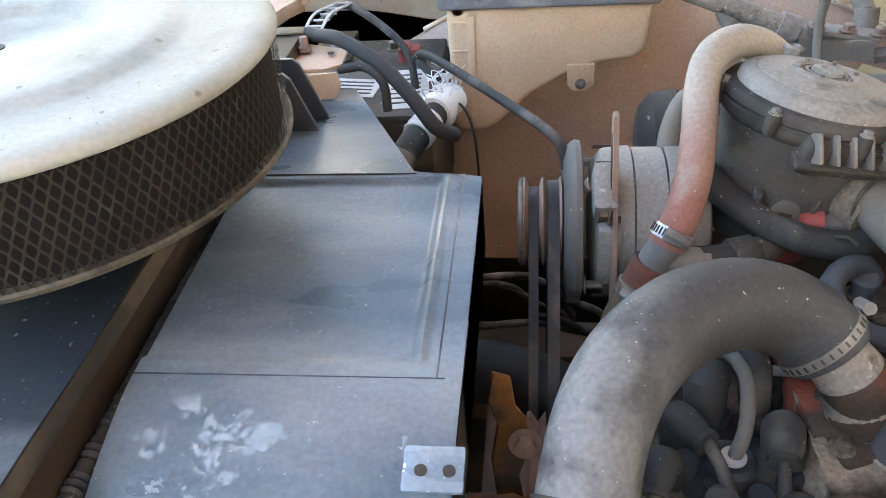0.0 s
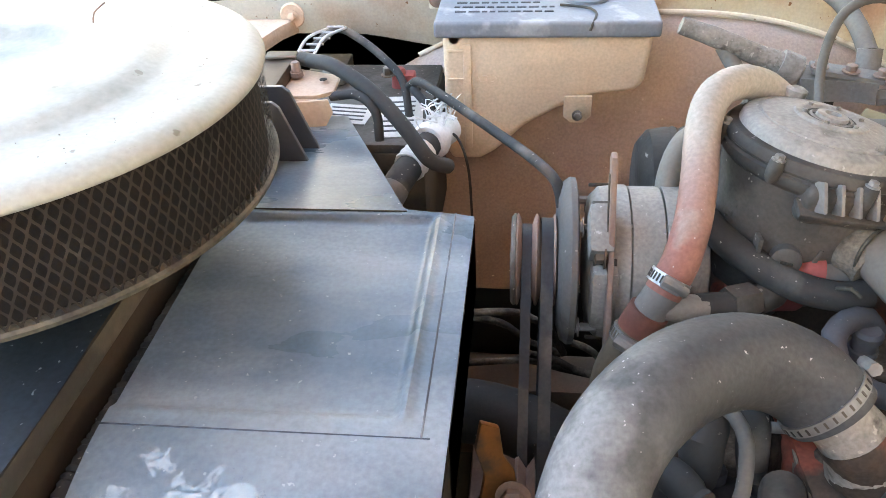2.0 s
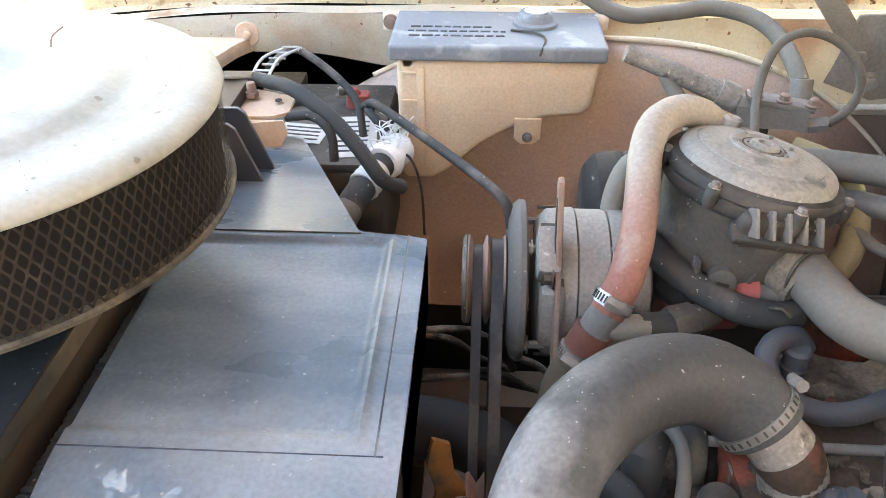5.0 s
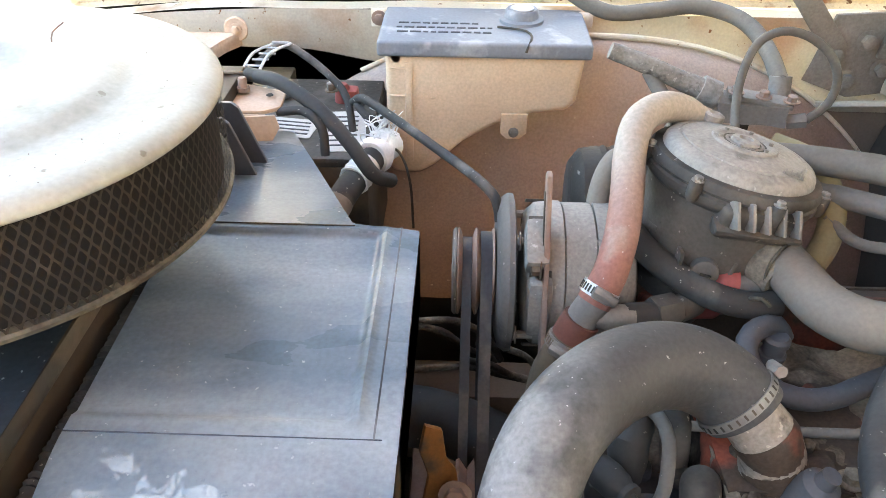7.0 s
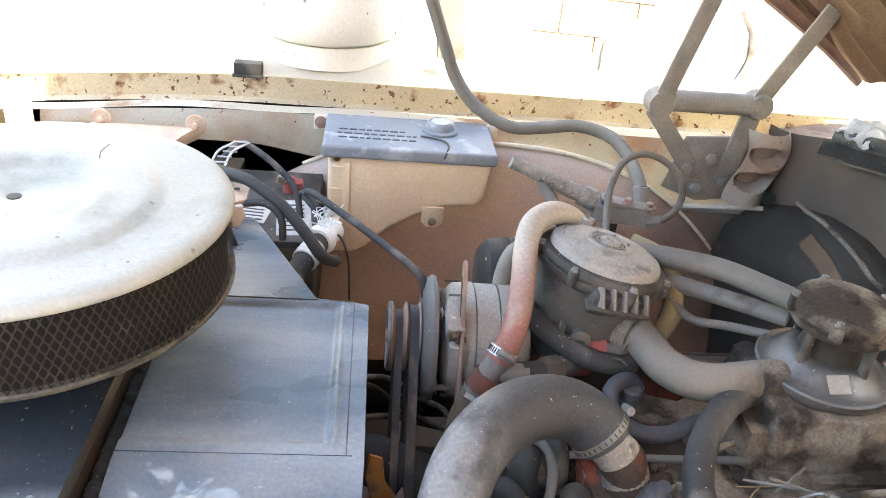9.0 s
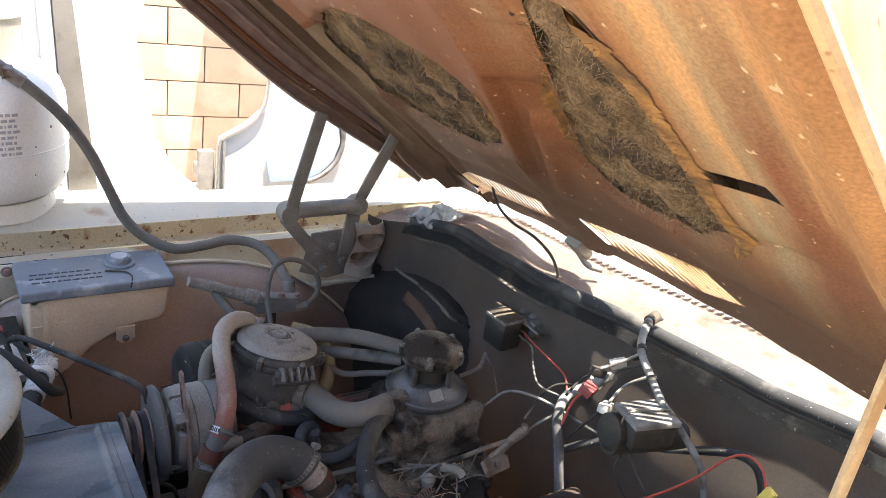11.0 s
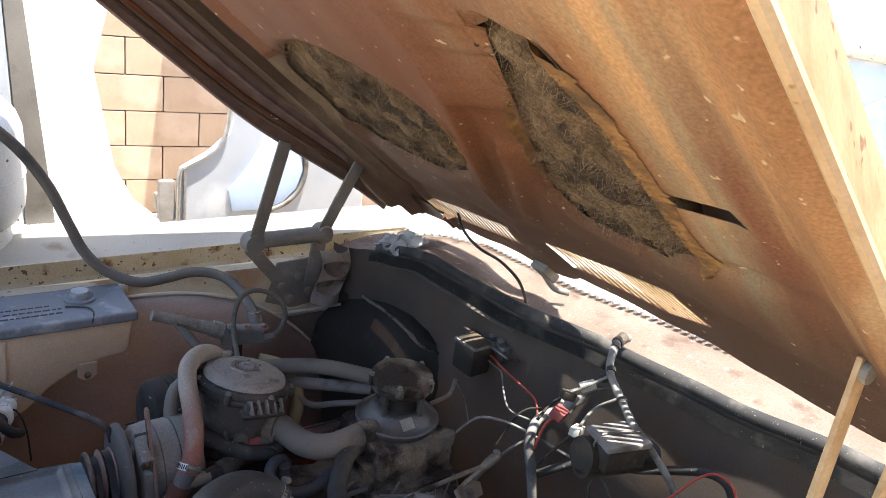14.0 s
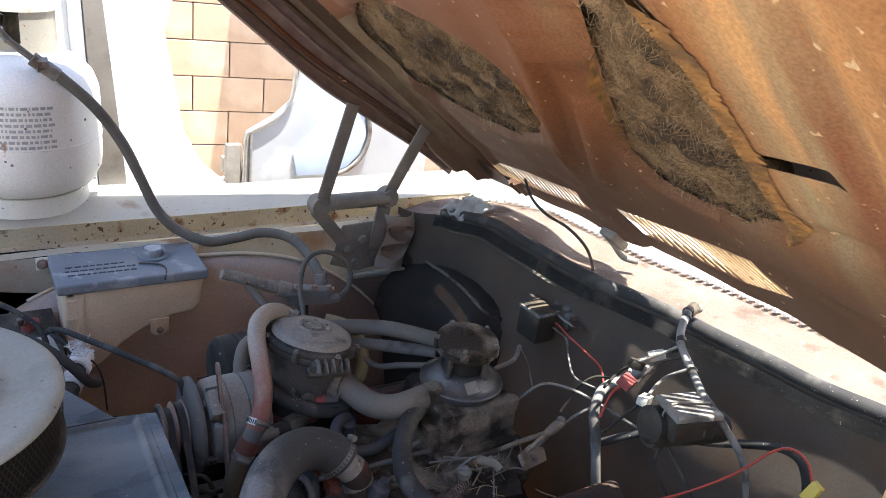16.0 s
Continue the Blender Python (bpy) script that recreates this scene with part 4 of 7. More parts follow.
for k in range(60):
    a = rng.gauss(-0.55, 0.5)
    r = AR - 0.012 - abs(rng.gauss(0.0, 0.022))
    s_ = rng.uniform(0.0002, 0.0006)
    b2 = bmesh.new()
    bmesh.ops.create_icosphere(b2, subdivisions=1, radius=s_)
    moved(b2, Matrix.Translation(AC + Vector((r * math.cos(a), r * math.sin(a), 0.0846 if r < AR - 0.014 else 0.0844))))
    bm = merge(bm, b2) if bm else b2
part("grit", bm, HINGE, air, "specks of dark grit")["kind"] = "stuff"

# ---- radiator filler and brackets ----
brk = thing("support_bracket", (-0.25, 1.2, 1.0), "pinkish rust-brown corner brace bolted to the fender", "bracket")
part("brace", prism([(-0.34, 1.215), (-0.16, 1.215), (-0.185, 1.17), (-0.21, 1.08), (-0.31, 0.98), (-0.36, 1.00)], 0.022, Matrix.Translation((0, 0, 0.995)), 0.006), DUSTPINK, brk)
for x in (-0.325, -0.175):
    part("ear", moved(lathe([(0.017, 0), (0.018, 0.003), (0.016, 0.005)], 24), pose(x, 1.198, 1.022, 90)), DUSTPINK, brk)
    part("bolt", hex_bolt((x, 1.192, 1.022), (0, -1, 0), 0.006, 0.005), DUSTPINK, brk)
part("stud", merge(hex_bolt((-0.27, 1.06, 1.017), (0, 0, 1), 0.008, 0.012)), DULL, brk)
brk2 = thing("hood_latch_bracket", (-0.09, 0.9, 1.0), "rusty folded steel bracket with a protruding stud", "bracket")
part("plate", prism([(-0.19, 0.868), (-0.062, 0.872), (-0.046, 0.884), (-0.048, 0.925), (-0.10, 0.945), (-0.19, 0.945)], 0.005, Matrix.Translation((0, 0, 1.042)), 0.002), DUSTPINK, brk2)
part("fold", box((0.13, 0.004, 0.040), pose(-0.125, 0.866, 1.024, -8), 0.0015), DUSTPINK, brk2)
part("lower_fold", prism([(-0.045, 0), (0.012, 0), (0.016, -0.014), (0.004, -0.034), (-0.030, -0.028)], 0.004, Matrix.Translation((-0.062, 0.868, 1.044)) @ Matrix.Rotation(radians(84), 4, "X") @ Matrix.Rotation(radians(14), 4, "Y"), 0.001), DUSTPINK, brk2)
part("stud", merge(lathe([(0.005, 0), (0.005, 0.014), (0.004, 0.016)], 12, (-0.093, 0.915, 1.050)), lathe([(0.0075, 0), (0.0075, 0.005)], 6, (-0.093, 0.915, 1.050))), RUSTSTEEL, brk2)
part("hole", lathe([(0.004, 0), (0.004, 0.0006)], 14, (-0.062, 0.905, 1.0502)), BLACK, brk2)
neck = thing("filler_neck", (-0.118, 0.94, 1.03), "open tan radiator filler neck with side spout", "filler neck")
NK = Matrix.Translation((-0.121, 0.955, 1.055)) @ Matrix.Rotation(radians(-22), 4, "X")
part("rim", moved(lathe([(0.0225, -0.002), (0.0275, -0.002), (0.0285, 0.0), (0.0275, 0.002), (0.0225, 0.002)], 36), NK), TANHOSE, neck, "thin tan rolled rim")
part("cup", moved(lathe([(0.021, -0.030), (0.0225, -0.002), (0.0205, -0.003), (0.019, -0.028), (0.0, -0.028)], 36), NK), BRASSY, neck)
part("spout", tube([(-0.095, 0.945, 1.058), (-0.075, 0.935, 1.058)], 0.008, 12), BRASSY, neck)
oh = thing("overflow_hose", (0.0, 0.88, 1.0), "grey rubber overflow hose from the filler neck", "hose")
part("hose", tube([(-0.082, 0.938, 1.058), (-0.05, 0.912, 1.062), (-0.005, 0.878, 1.048), (0.030, 0.852, 1.022), (0.055, 0.84, 0.992), (0.072, 0.862, 0.972)], 0.0080, 14), BOOT, oh)
oh2 = thing("short_hose", (-0.03, 0.88, 1.0), "short thin black hose beside the shroud", "hose")
part("hose", tube([(-0.05, 0.885, 1.040), (-0.02, 0.875, 1.046), (0.0, 0.862, 1.034), (0.003, 0.855, 1.005)], 0.005, 10), RUBBER, oh2)

# ---- battery and cables ----
bat = thing("battery", (-0.04, 1.03, 0.8), "black battery with a torn label and grey top", "battery")
part("case", box((0.17, 0.24, 0.17), (-0.045, 1.03, 0.875), 0.006), BLACK, bat)
part("top", box((0.165, 0.235, 0.012), (-0.045, 1.03, 0.964), 0.003), ALLOY, bat)
part("label", box((0.05, 0.11, 0.0008), pose(0.005, 0.985, 0.9708, 0, 0, 6), 0), LABELW, bat, "scuffed white warning label")
for k in range(7):
    part("print_bar", box((0.036, 0.0035, 0.0006), pose(0.005 - 0.001 * k, 0.945 + 0.013 * k, 0.9714, 0, 0, 6), 0), INK, bat)
part("label", box((0.06, 0.05, 0.0008), pose(-0.062, 0.99, 0.9708, 0, 0, -8), 0), LABELW, bat, "scuffed white label")
for k in range(4):
    part("print_bar", box((0.045, 0.003, 0.0006), pose(-0.062, 0.975 + 0.010 * k, 0.9714, 0, 0, -8), 0), INK, bat)
for x, mat_ in ((-0.01, REDCAP), (-0.10, DULL)):
    part("terminal", merge(lathe([(0.011, 0), (0.009, 0.02), (0.006, 0.024)], 16, (x, 1.075, 0.970)), box((0.028, 0.022, 0.014), (x + 0.006, 1.078, 0.98), 0.004)), mat_, bat)
part("clamp_bolt", hex_bolt((-0.022, 1.062, 0.99), (0, 0, 1), 0.006, 0.01), DULL, bat)
hold = thing("battery_strap", (-0.06, 1.08, 1.0), "pale dusty ladder-shaped cable retainer", "cable retainer")
for dx in (0, 0.02):
    part("rail", tube([(-0.112 + dx, 0.985, 1.046), (-0.106 + dx, 1.02, 1.054), (-0.090 + dx, 1.065, 1.050)], 0.0018, 8), PALEPRINT, hold)
for k in range(5):
    part("rung", tube([(-0.110 + 0.0045 * k, 0.992 + 0.017 * k, 1.049 + 0.001 * k), (-0.090 + 0.0045 * k, 0.992 + 0.017 * k, 1.049 + 0.001 * k)], 0.0014, 6), PALEPRINT, hold)
cab = thing("battery_cable", (0.0, 1.05, 0.98), "thick black battery cable", "cable")
part("cable", tube([(-0.100, 1.015, 1.044), (-0.082, 1.066, 1.048), (-0.055, 1.058, 1.040), (-0.020, 1.036, 1.022), (0.004, 1.012, 1.004), (0.014, 0.985, 0.97), (0.02, 0.96, 0.90)], 0.0048, 12), RUBBER, cab)
part("branch", tube([(0.02, 1.02, 0.99), (0.022, 0.985, 1.004), (0.045, 0.955, 0.985), (0.04, 0.94, 0.94)], 0.005, 12), RUBBER, cab)
hc = thing("harness_cable", (0.1, 0.88, 1.0), "slack black cable running from the battery to the alternator", "cable")
part("cable", tube([(0.014, 1.0, 1.002), (0.03, 0.975, 1.018), (0.066, 0.918, 1.024), (0.12, 0.85, 1.020), (0.162, 0.792, 1.018), (0.182, 0.772, 1.006), (0.187, 0.765, 0.985)], 0.0052, 12), RUBBER, hc)
rag = thing("taped_hose", (0.035, 0.9, 0.95), "black hose end wrapped in frayed white cloth tape", "hose")
part("hose", tube([(0.012, 0.815, 0.955), (0.026, 0.85, 0.968), (0.045, 0.90, 0.975), (0.06, 0.945, 0.975)], 0.015, 14), RUBBER, rag)
part("wrap", tube([(0.030, 0.862, 0.970), (0.041, 0.89, 0.974)], lambda u: 0.0175 + 0.001 * math.sin(u * 20), 14, 0.003, wob=0.08), WHITETAPE, rag)
part("wrap", tube([(0.046, 0.905, 0.976), (0.062, 0.945, 0.976)], lambda u: 0.0185 + 0.002 * math.sin(u * 9), 14, 0.003, wob=0.2), WHITETAPE, rag)
part("cap", tube([(0.008, 0.806, 0.951), (0.018, 0.832, 0.962)], 0.0165, 14), ALLOY2, rag)
rng = random.Random(3)
bm = None
for k in range(34):
    a = Vector((0.055 + rng.uniform(-0.014, 0.016), 0.93 + rng.uniform(-0.022, 0.024), 0.988 + rng.uniform(-0.004, 0.006)))
    b2 = tube([a, a + Vector((rng.uniform(-0.01, 0.012), rng.uniform(-0.006, 0.014), rng.uniform(0.006, 0.02))), a + Vector((rng.uniform(-0.015, 0.022), rng.uniform(-0.01, 0.02), rng.uniform(0.008, 0.026)))], 0.0011, 5, 0.006, flat=0.3)
    bm = merge(bm, b2) if bm else b2
part("frayed_threads", bm, WHITETAPE, rag)
wire = thing("thin_wire", (0.08, 0.9, 0.95), "thin black wire hanging beside the taped hose", "wire")
part("wire", tube([(0.05, 0.93, 0.985), (0.075, 0.925, 0.975), (0.088, 0.918, 0.94), (0.092, 0.91, 0.88)], 0.0016, 8), RUBBER, wire)

# ---- washer tank ----
BY = 1.062
tank = thing("washer_tank", (0.17, 1.1, 0.95), "yellowed plastic coolant tank with a dusty grey-blue lid", "tank")
outline = [(0.048, 1.052), (0.049, 0.885), (0.056, 0.872), (0.092, 0.872), (0.112, 0.884), (0.150, 0.921), (0.19, 0.945), (0.235, 0.963), (0.282, 0.968), (0.294, 0.980), (0.302, 1.052)]
part("body", prism([(x, -z) for x, z in outline], 0.125, Matrix.Translation((0, BY, 0)) @ Matrix.Rotation(radians(-90), 4, "X"), 0.008, 3), TANK, tank)
lid = part("lid", box((0.268, 0.140, 0.020), (0.173, BY + 0.060, 1.050), 0.005, 3), LID, tank, "dusty slate lid with embossed writing")
capa = (0.222, BY + 0.078, 1.060)
part("cap", lathe([(0.029, 0), (0.029, 0.004), (0.023, 0.006), (0.022, 0.014), (0.019, 0.017), (0.016, 0.0155), (0.013, 0.0165), (0.0, 0.016)], 40, capa), LID, tank, "round ribbed filler cap")
part("cap_ring", lathe([(0.0125, 0.0), (0.0155, 0.0), (0.0155, 0.0012), (0.0125, 0.0012)], 30, (capa[0], capa[1], capa[2] + 0.0165)), PALEPRINT, tank)
part("cap_leash", tube([(0.190, BY + 0.048, 1.0615), (0.208, BY + 0.040, 1.0625), (0.226, BY + 0.030, 1.0625), (0.232, BY + 0.012, 1.0615), (0.227, BY - 0.008, 1.058), (0.224, BY - 0.012, 1.050)], 0.0016, 8), BLACK, tank)
for k, (x0, x1) in enumerate(((0.062, 0.165), (0.060, 0.185), (0.062, 0.180))):
    rng = random.Random(k)
    x = x0
    while x < x1:
        L = rng.uniform(0.006, 0.014)
        part("print_bar", box((L, 0.0042, 0.0008), (x + L / 2, BY + 0.062 - 0.017 * k, 1.0603), 0), INK, tank)
        x += L + 0.003
for z in (1.022, 0.985, 0.945):
    part("level_mark", box((0.026, 0.003, 0.0028), (0.066, BY - 0.001, z), 0.001), TANK, tank)
cu = bpy.data.curves.new("digits", "FONT")
cu.body, cu.size, cu.extrude = "ADD", 0.013, 0.0006
tmp = new("digits_tmp", cu)
me = bpy.data.meshes.new_from_object(tmp.evaluated_get(bpy.context.evaluated_depsgraph_get()))
bpy.data.objects.remove(tmp)
bm = bmesh.new()
bm.from_mesh(me)
moved(bm, Matrix.Translation((0.086, BY - 0.0006, 0.981)) @ Matrix.Rotation(radians(90), 4, "X"))
part("raised_letters", bm, TANK, tank, smooth=False)
part("vertical_ridge", box((0.010, 0.004, 0.14), (0.078, BY - 0.001, 0.96), 0.002), TANK, tank)
part("drain_screw", lathe([(0.006, 0), (0.006, 0.003), (0.003, 0.003), (0.003, 0.001), (0, 0.001)], 16, (0.062, BY, 1.036), "y"), TANK, tank)
tabp = part("fixing_tab", prism([(-0.017, 0.022), (0.017, 0.022), (0.017, -0.008), (0.008, -0.017), (-0.008, -0.017), (-0.017, -0.008)], 0.004, Matrix.Translation((0.215, BY - 0.002, 0.945)) @ Matrix.Rotation(radians(100), 4, "X"), 0.001), TANK, tank)
part("bolt", hex_bolt((0.215, BY - 0.008, 0.940), (0, -1, 0.15), 0.0045, 0.004), DULL, tabp)
tl = part("upper_tab", box((0.022, 0.004, 0.026), (0.030, BY + 0.118, 1.048), 0.002), CREAM, tank)
part("bolt", hex_bolt((0.030, BY + 0.115, 1.048), (0, -1, 0), 0.007, 0.006), RUSTSTEEL, tl)
tr = part("upper_tab", box((0.020, 0.004, 0.022), (0.312, BY + 0.118, 1.050), 0.002), CREAM, tank)


# ---- engine ----
def hose_clamp(parent, a, b, r, mat=STEEL, turn=0.0):
    """A worm-drive hose clamp round the axis from a to b."""
    a, b = Vector(a), Vector(b)
    L = (b - a).length
    m = aim(a, b) @ Matrix.Rotation(turn, 4, "Z")
    band = part("hose_clamp", moved(lathe([(r, 0), (r + 0.0012, 0), (r + 0.0012, L), (r, L)], 36), m), mat, parent, "slotted steel hose clamp")
    for k in range(14):
        a_ = 0.5 + k * 0.2
        part("slot", box((0.0008, 0.0016, L * 0.62), m @ Matrix.Rotation(a_, 4, "Z") @ Matrix.Translation((r + 0.0012, 0, L / 2)), 0), BLACK, band)
    part("screw_housing", merge(box((0.008, 0.016, L * 1.05), m @ Matrix.Translation((r + 0.005, 0, L / 2)), 0.002), moved(lathe([(0.0045, -0.008), (0.0045, 0.012), (0.0038, 0.013)], 8), m @ Matrix.Translation((r + 0.006, 0, L / 2)) @ Matrix.Rotation(radians(90), 4, "X"))), DULL, band)
    return band


def lumpy(size, at, seed, amount=0.006, rot=0, cuts=10, scale=26):
    """A rough casting crusted with dirt."""
    bm = bmesh.new()
    bmesh.ops.create_cube(bm, size=1)
    bmesh.ops.subdivide_edges(bm, edges=bm.edges[:], cuts=cuts, use_grid_fill=True)
    m = Matrix.Translation(at) @ Matrix.Rotation(radians(rot), 4, "Z")
    for v in bm.verts:
        c = v.co.copy()
        q = Vector([math.copysign(abs(t * 2) ** 0.8, t) / 2 for t in c])
        p = Vector((q.x * size[0], q.y * size[1], q.z * size[2]))
        d = c.normalized()
        v.co = m @ (p + d * amount * noise.fractal(p * scale + Vector((seed, seed, 0)), 0.8, 2.0, 4))
    return bm


eng = thing("engine_block", (0.5, 0.56, 0.5), "dirty red-brown V8 engine block with grimy castings", "engine")
part("block", lumpy((0.42, 0.40, 0.34), (0.48, 0.56, 0.68), 1, 0.008), GRIME, eng)
part("front_cover", lumpy((0.06, 0.26, 0.32), (0.27, 0.55, 0.72), 2, 0.006), GRIME, eng)
part("timing_flange", lathe([(0.11, 0), (0.115, 0.01), (0.10, 0.02), (0, 0.02)], 36, (0.225, 0.55, 0.66), "x"), RUSTSTEEL, eng)
man = thing("intake_manifold", (0.58, 0.57, 0.88), "cast intake manifold caked with brown dust and grease", "manifold")
part("casting", lumpy((0.32, 0.22, 0.09), (0.51, 0.56, 0.875), 5, 0.012, cuts=22), GRIME, man)
part("front_runner", lumpy((0.12, 0.13, 0.06), (0.41, 0.56, 0.895), 7, 0.010, cuts=14), ORANGE, man, "flaking orange front casting")
part("front_face", lumpy((0.09, 0.16, 0.10), (0.415, 0.50, 0.850), 17, 0.008, cuts=14), ORANGE, man, "flaking orange front casting")
part("runner", lumpy((0.10, 0.07, 0.05), (0.46, 0.46, 0.890), 8, 0.008, 14), ORANGE, man, "flaking orange front casting")
part("runner", lumpy((0.11, 0.08, 0.05), (0.575, 0.45, 0.905), 9, 0.010, -8), GRIME, man)
part("runner", lumpy((0.09, 0.07, 0.05), (0.635, 0.50, 0.895), 10, 0.009, 6), GRIME, man)
part("rear_block", lumpy((0.08, 0.10, 0.06), (0.66, 0.60, 0.905), 12, 0.010), GRIME, man)
rng = random.Random(11)
for k in range(9):
    x, y = rng.uniform(0.43, 0.64), rng.uniform(0.43, 0.50)
    part("bolt", hex_bolt((x, y, 0.930 + rng.uniform(-0.002, 0.006)), (0, 0, 1), 0.007, 0.008), GRIME, man)


def valve_cover(name, y0, z0, sgn, label):
    """A pressed rocker cover leaning outwards."""
    c = thing(name, (0.57, y0, 0.88), label, "valve cover")
    m = Matrix.Translation((0.555, y0, z0)) @ Matrix.Rotation(sgn * radians(28), 4, "X")
    part("cover", box((0.43, 0.115, 0.062), m, 0.018, 4), ORANGE, c)
    part("rim", box((0.455, 0.140, 0.010), m @ Matrix.Translation((0, 0, -0.034)), 0.004), ORANGE, c)
    for k in range(3):
        part("rim_bolt", hex_bolt(m @ Vector((-0.18 + 0.18 * k, -sgn * 0.064, -0.029)), m.to_3x3() @ Vector((0, 0, 1)), 0.006, 0.006), DULL, c)
    part("bead", box((0.36, 0.012, 0.006), m @ Matrix.Translation((0, 0.02, 0.031)), 0.003), ORANGE, c)
    return c, m


vc, vm = valve_cover("valve_cover", 0.315, 0.905, 1, "engine-orange valve cover coated with dust")
part("filler_cap", moved(lathe([(0.03, 0), (0.032, 0.012), (0.027, 0.02), (0, 0.021)], 30), vm @ Matrix.Translation((-0.15, 0, 0.03))), TANHOSE, vc, "cream oil filler cap")
vc2, vm2 = valve_cover("valve_cover", 0.80, 0.845, -1, "dust-covered orange valve cover on the far bank")
head = thing("cylinder_head", (0.55, 0.33, 0.8), "grimy iron cylinder head beneath the valve cover", "cylinder head")
part("casting", lumpy((0.46, 0.13, 0.11), (0.58, 0.34, 0.82), 20, 0.006), GRIME, head)
dark = thing("splash_panel", (0.3, 0.2, 0.3), "black greasy frame and splash panel under the engine", "frame")
part("panel", sheet(lambda u, v: (-0.3 + 1.25 * u, -0.10 + 1.28 * v, 0.40 + 0.02 * noise.noise(Vector((u * 6, v * 6, 2)))), 20, 20, 0.003), BLACK, dark)
part("rail", box((1.3, 0.08, 0.14), (0.32, 0.98, 0.50), 0.01), FIREPAINT, dark)
part("rail", box((1.3, 0.08, 0.14), (0.32, 0.06, 0.50), 0.01), FIREPAINT, dark)
part("cross_member", box((0.10, 0.9, 0.10), (0.14, 0.52, 0.50), 0.01), RUSTSTEEL, dark)

# ---- alternator, pulleys, belts ----
AY, AZ = 0.745, 0.938
alt = thing("alternator", (0.24, AY, 0.87), "dusty cast alternator with a grey cooling fan disc", "alternator")
part("front_bell", lathe([(0.030, 0.0), (0.062, 0.004), (0.070, 0.012), (0.072, 0.030), (0.072, 0.036)], 48, (0.208, AY, AZ), "x"), PALEALLOY, alt)
part("stator", lathe([(0.069, 0.0), (0.0705, 0.001), (0.0705, 0.028), (0.069, 0.029)], 48, (0.245, AY, AZ), "x"), PALEALLOY, alt)
part("rear_bell", lathe([(0.072, 0.0), (0.072, 0.022), (0.066, 0.034), (0.045, 0.040), (0.0, 0.041)], 48, (0.275, AY, AZ), "x"), PALEALLOY, alt)
part("fan_disc", lathe([(0.020, 0.0), (0.060, 0.0), (0.074, 0.004), (0.0785, 0.010), (0.078, 0.015), (0.070, 0.017), (0.02, 0.017)], 56, (0.184, AY, AZ), "x"), HOSE, alt, "grey steel cooling fan disc")
for k in range(8):
    a = k * math.pi / 4 + 0.2
    part("cooling_slot", box((0.020, 0.010, 0.003), Matrix.Translation((0.222, AY, AZ)) @ Matrix.Rotation(a, 4, "X") @ Matrix.Translation((0, 0, 0.0712)), 0.001), BLACK, alt)
for k in range(4):
    a = k * math.pi / 2 + 0.5
    part("through_bolt", merge(tube([Vector((0.205, AY + 0.066 * math.cos(a), AZ + 0.066 * math.sin(a))), Vector((0.318, AY + 0.066 * math.cos(a), AZ + 0.066 * math.sin(a)))], 0.004, 8, straight=True), hex_bolt((0.204, AY + 0.066 * math.cos(a), AZ + 0.066 * math.sin(a)), (-1, 0, 0), 0.006, 0.005)), DULL, alt)
part("mount_ear", merge(box((0.022, 0.045, 0.030), pose(0.218, AY - 0.045, AZ + 0.062, 35), 0.006), box((0.022, 0.03, 0.06), pose(0.222, AY - 0.060, AZ + 0.01, 0), 0.005)), PALEALLOY, alt)
part("terminal_stud", tube([(0.30, AY - 0.02, AZ + 0.05), (0.325, AY - 0.02, AZ + 0.06)], 0.004, 8), DULL, alt)
pul = thing("alternator_pulley", (0.165, AY, 0.9), "rusty two-groove belt pulley", "pulley")
part("sheave", lathe([(0.012, 0), (0.042, 0.0), (0.0435, 0.0015), (0.042, 0.003), (0.024, 0.008), (0.024, 0.012), (0.042, 0.0175), (0.0435, 0.019), (0.042, 0.0205), (0.024, 0.026), (0.024, 0.030), (0.042, 0.0345), (0.0435, 0.036), (0.042, 0.037), (0.012, 0.037)], 56, (0.146, AY, AZ), "x"), RUSTSTEEL, pul)
part("rim_face", lathe([(0.034, 0.003), (0.0355, -0.001), (0.040, -0.002), (0.043, 0.0), (0.0435, 0.002), (0.040, 0.003)], 48, (0.1435, AY, AZ), "x"), ALLOY2, pul, "worn bright outer flange")
part("dish", lathe([(0.0, 0.004), (0.034, 0.0035), (0.036, 0.001)], 40, (0.1435, AY, AZ), "x"), BLACK, pul, "black hollow centre")
part("nut", lathe([(0.009, 0.003), (0.009, -0.002), (0.006, -0.003)], 6, (0.1435, AY, AZ), "x"), RUSTSTEEL, pul)
crank = thing("crank_pulley", (0.17, 0.55, 0.6), "dark greasy steel crankshaft pulley", "pulley")
part("sheave", lathe([(0.012, 0), (0.085, 0.0), (0.088, 0.003), (0.074, 0.010), (0.088, 0.017), (0.074, 0.024), (0.088, 0.031), (0.085, 0.034), (0.012, 0.034)], 48, (0.150, 0.55, 0.60), "x"), RUSTSTEEL, crank)
wp = thing("water_pump_pulley", (0.17, 0.55, 0.75), "dark water pump pulley behind the fan", "pulley")
part("sheave", lathe([(0.012, 0), (0.068, 0.0), (0.070, 0.003), (0.060, 0.010), (0.070, 0.017), (0.012, 0.017)], 48, (0.150, 0.56, 0.77), "x"), RUSTSTEEL, wp)
part("shaft", tube([(0.03, 0.54, 0.74), (0.24, 0.555, 0.77)], 0.018, 16), RUSTSTEEL, wp)


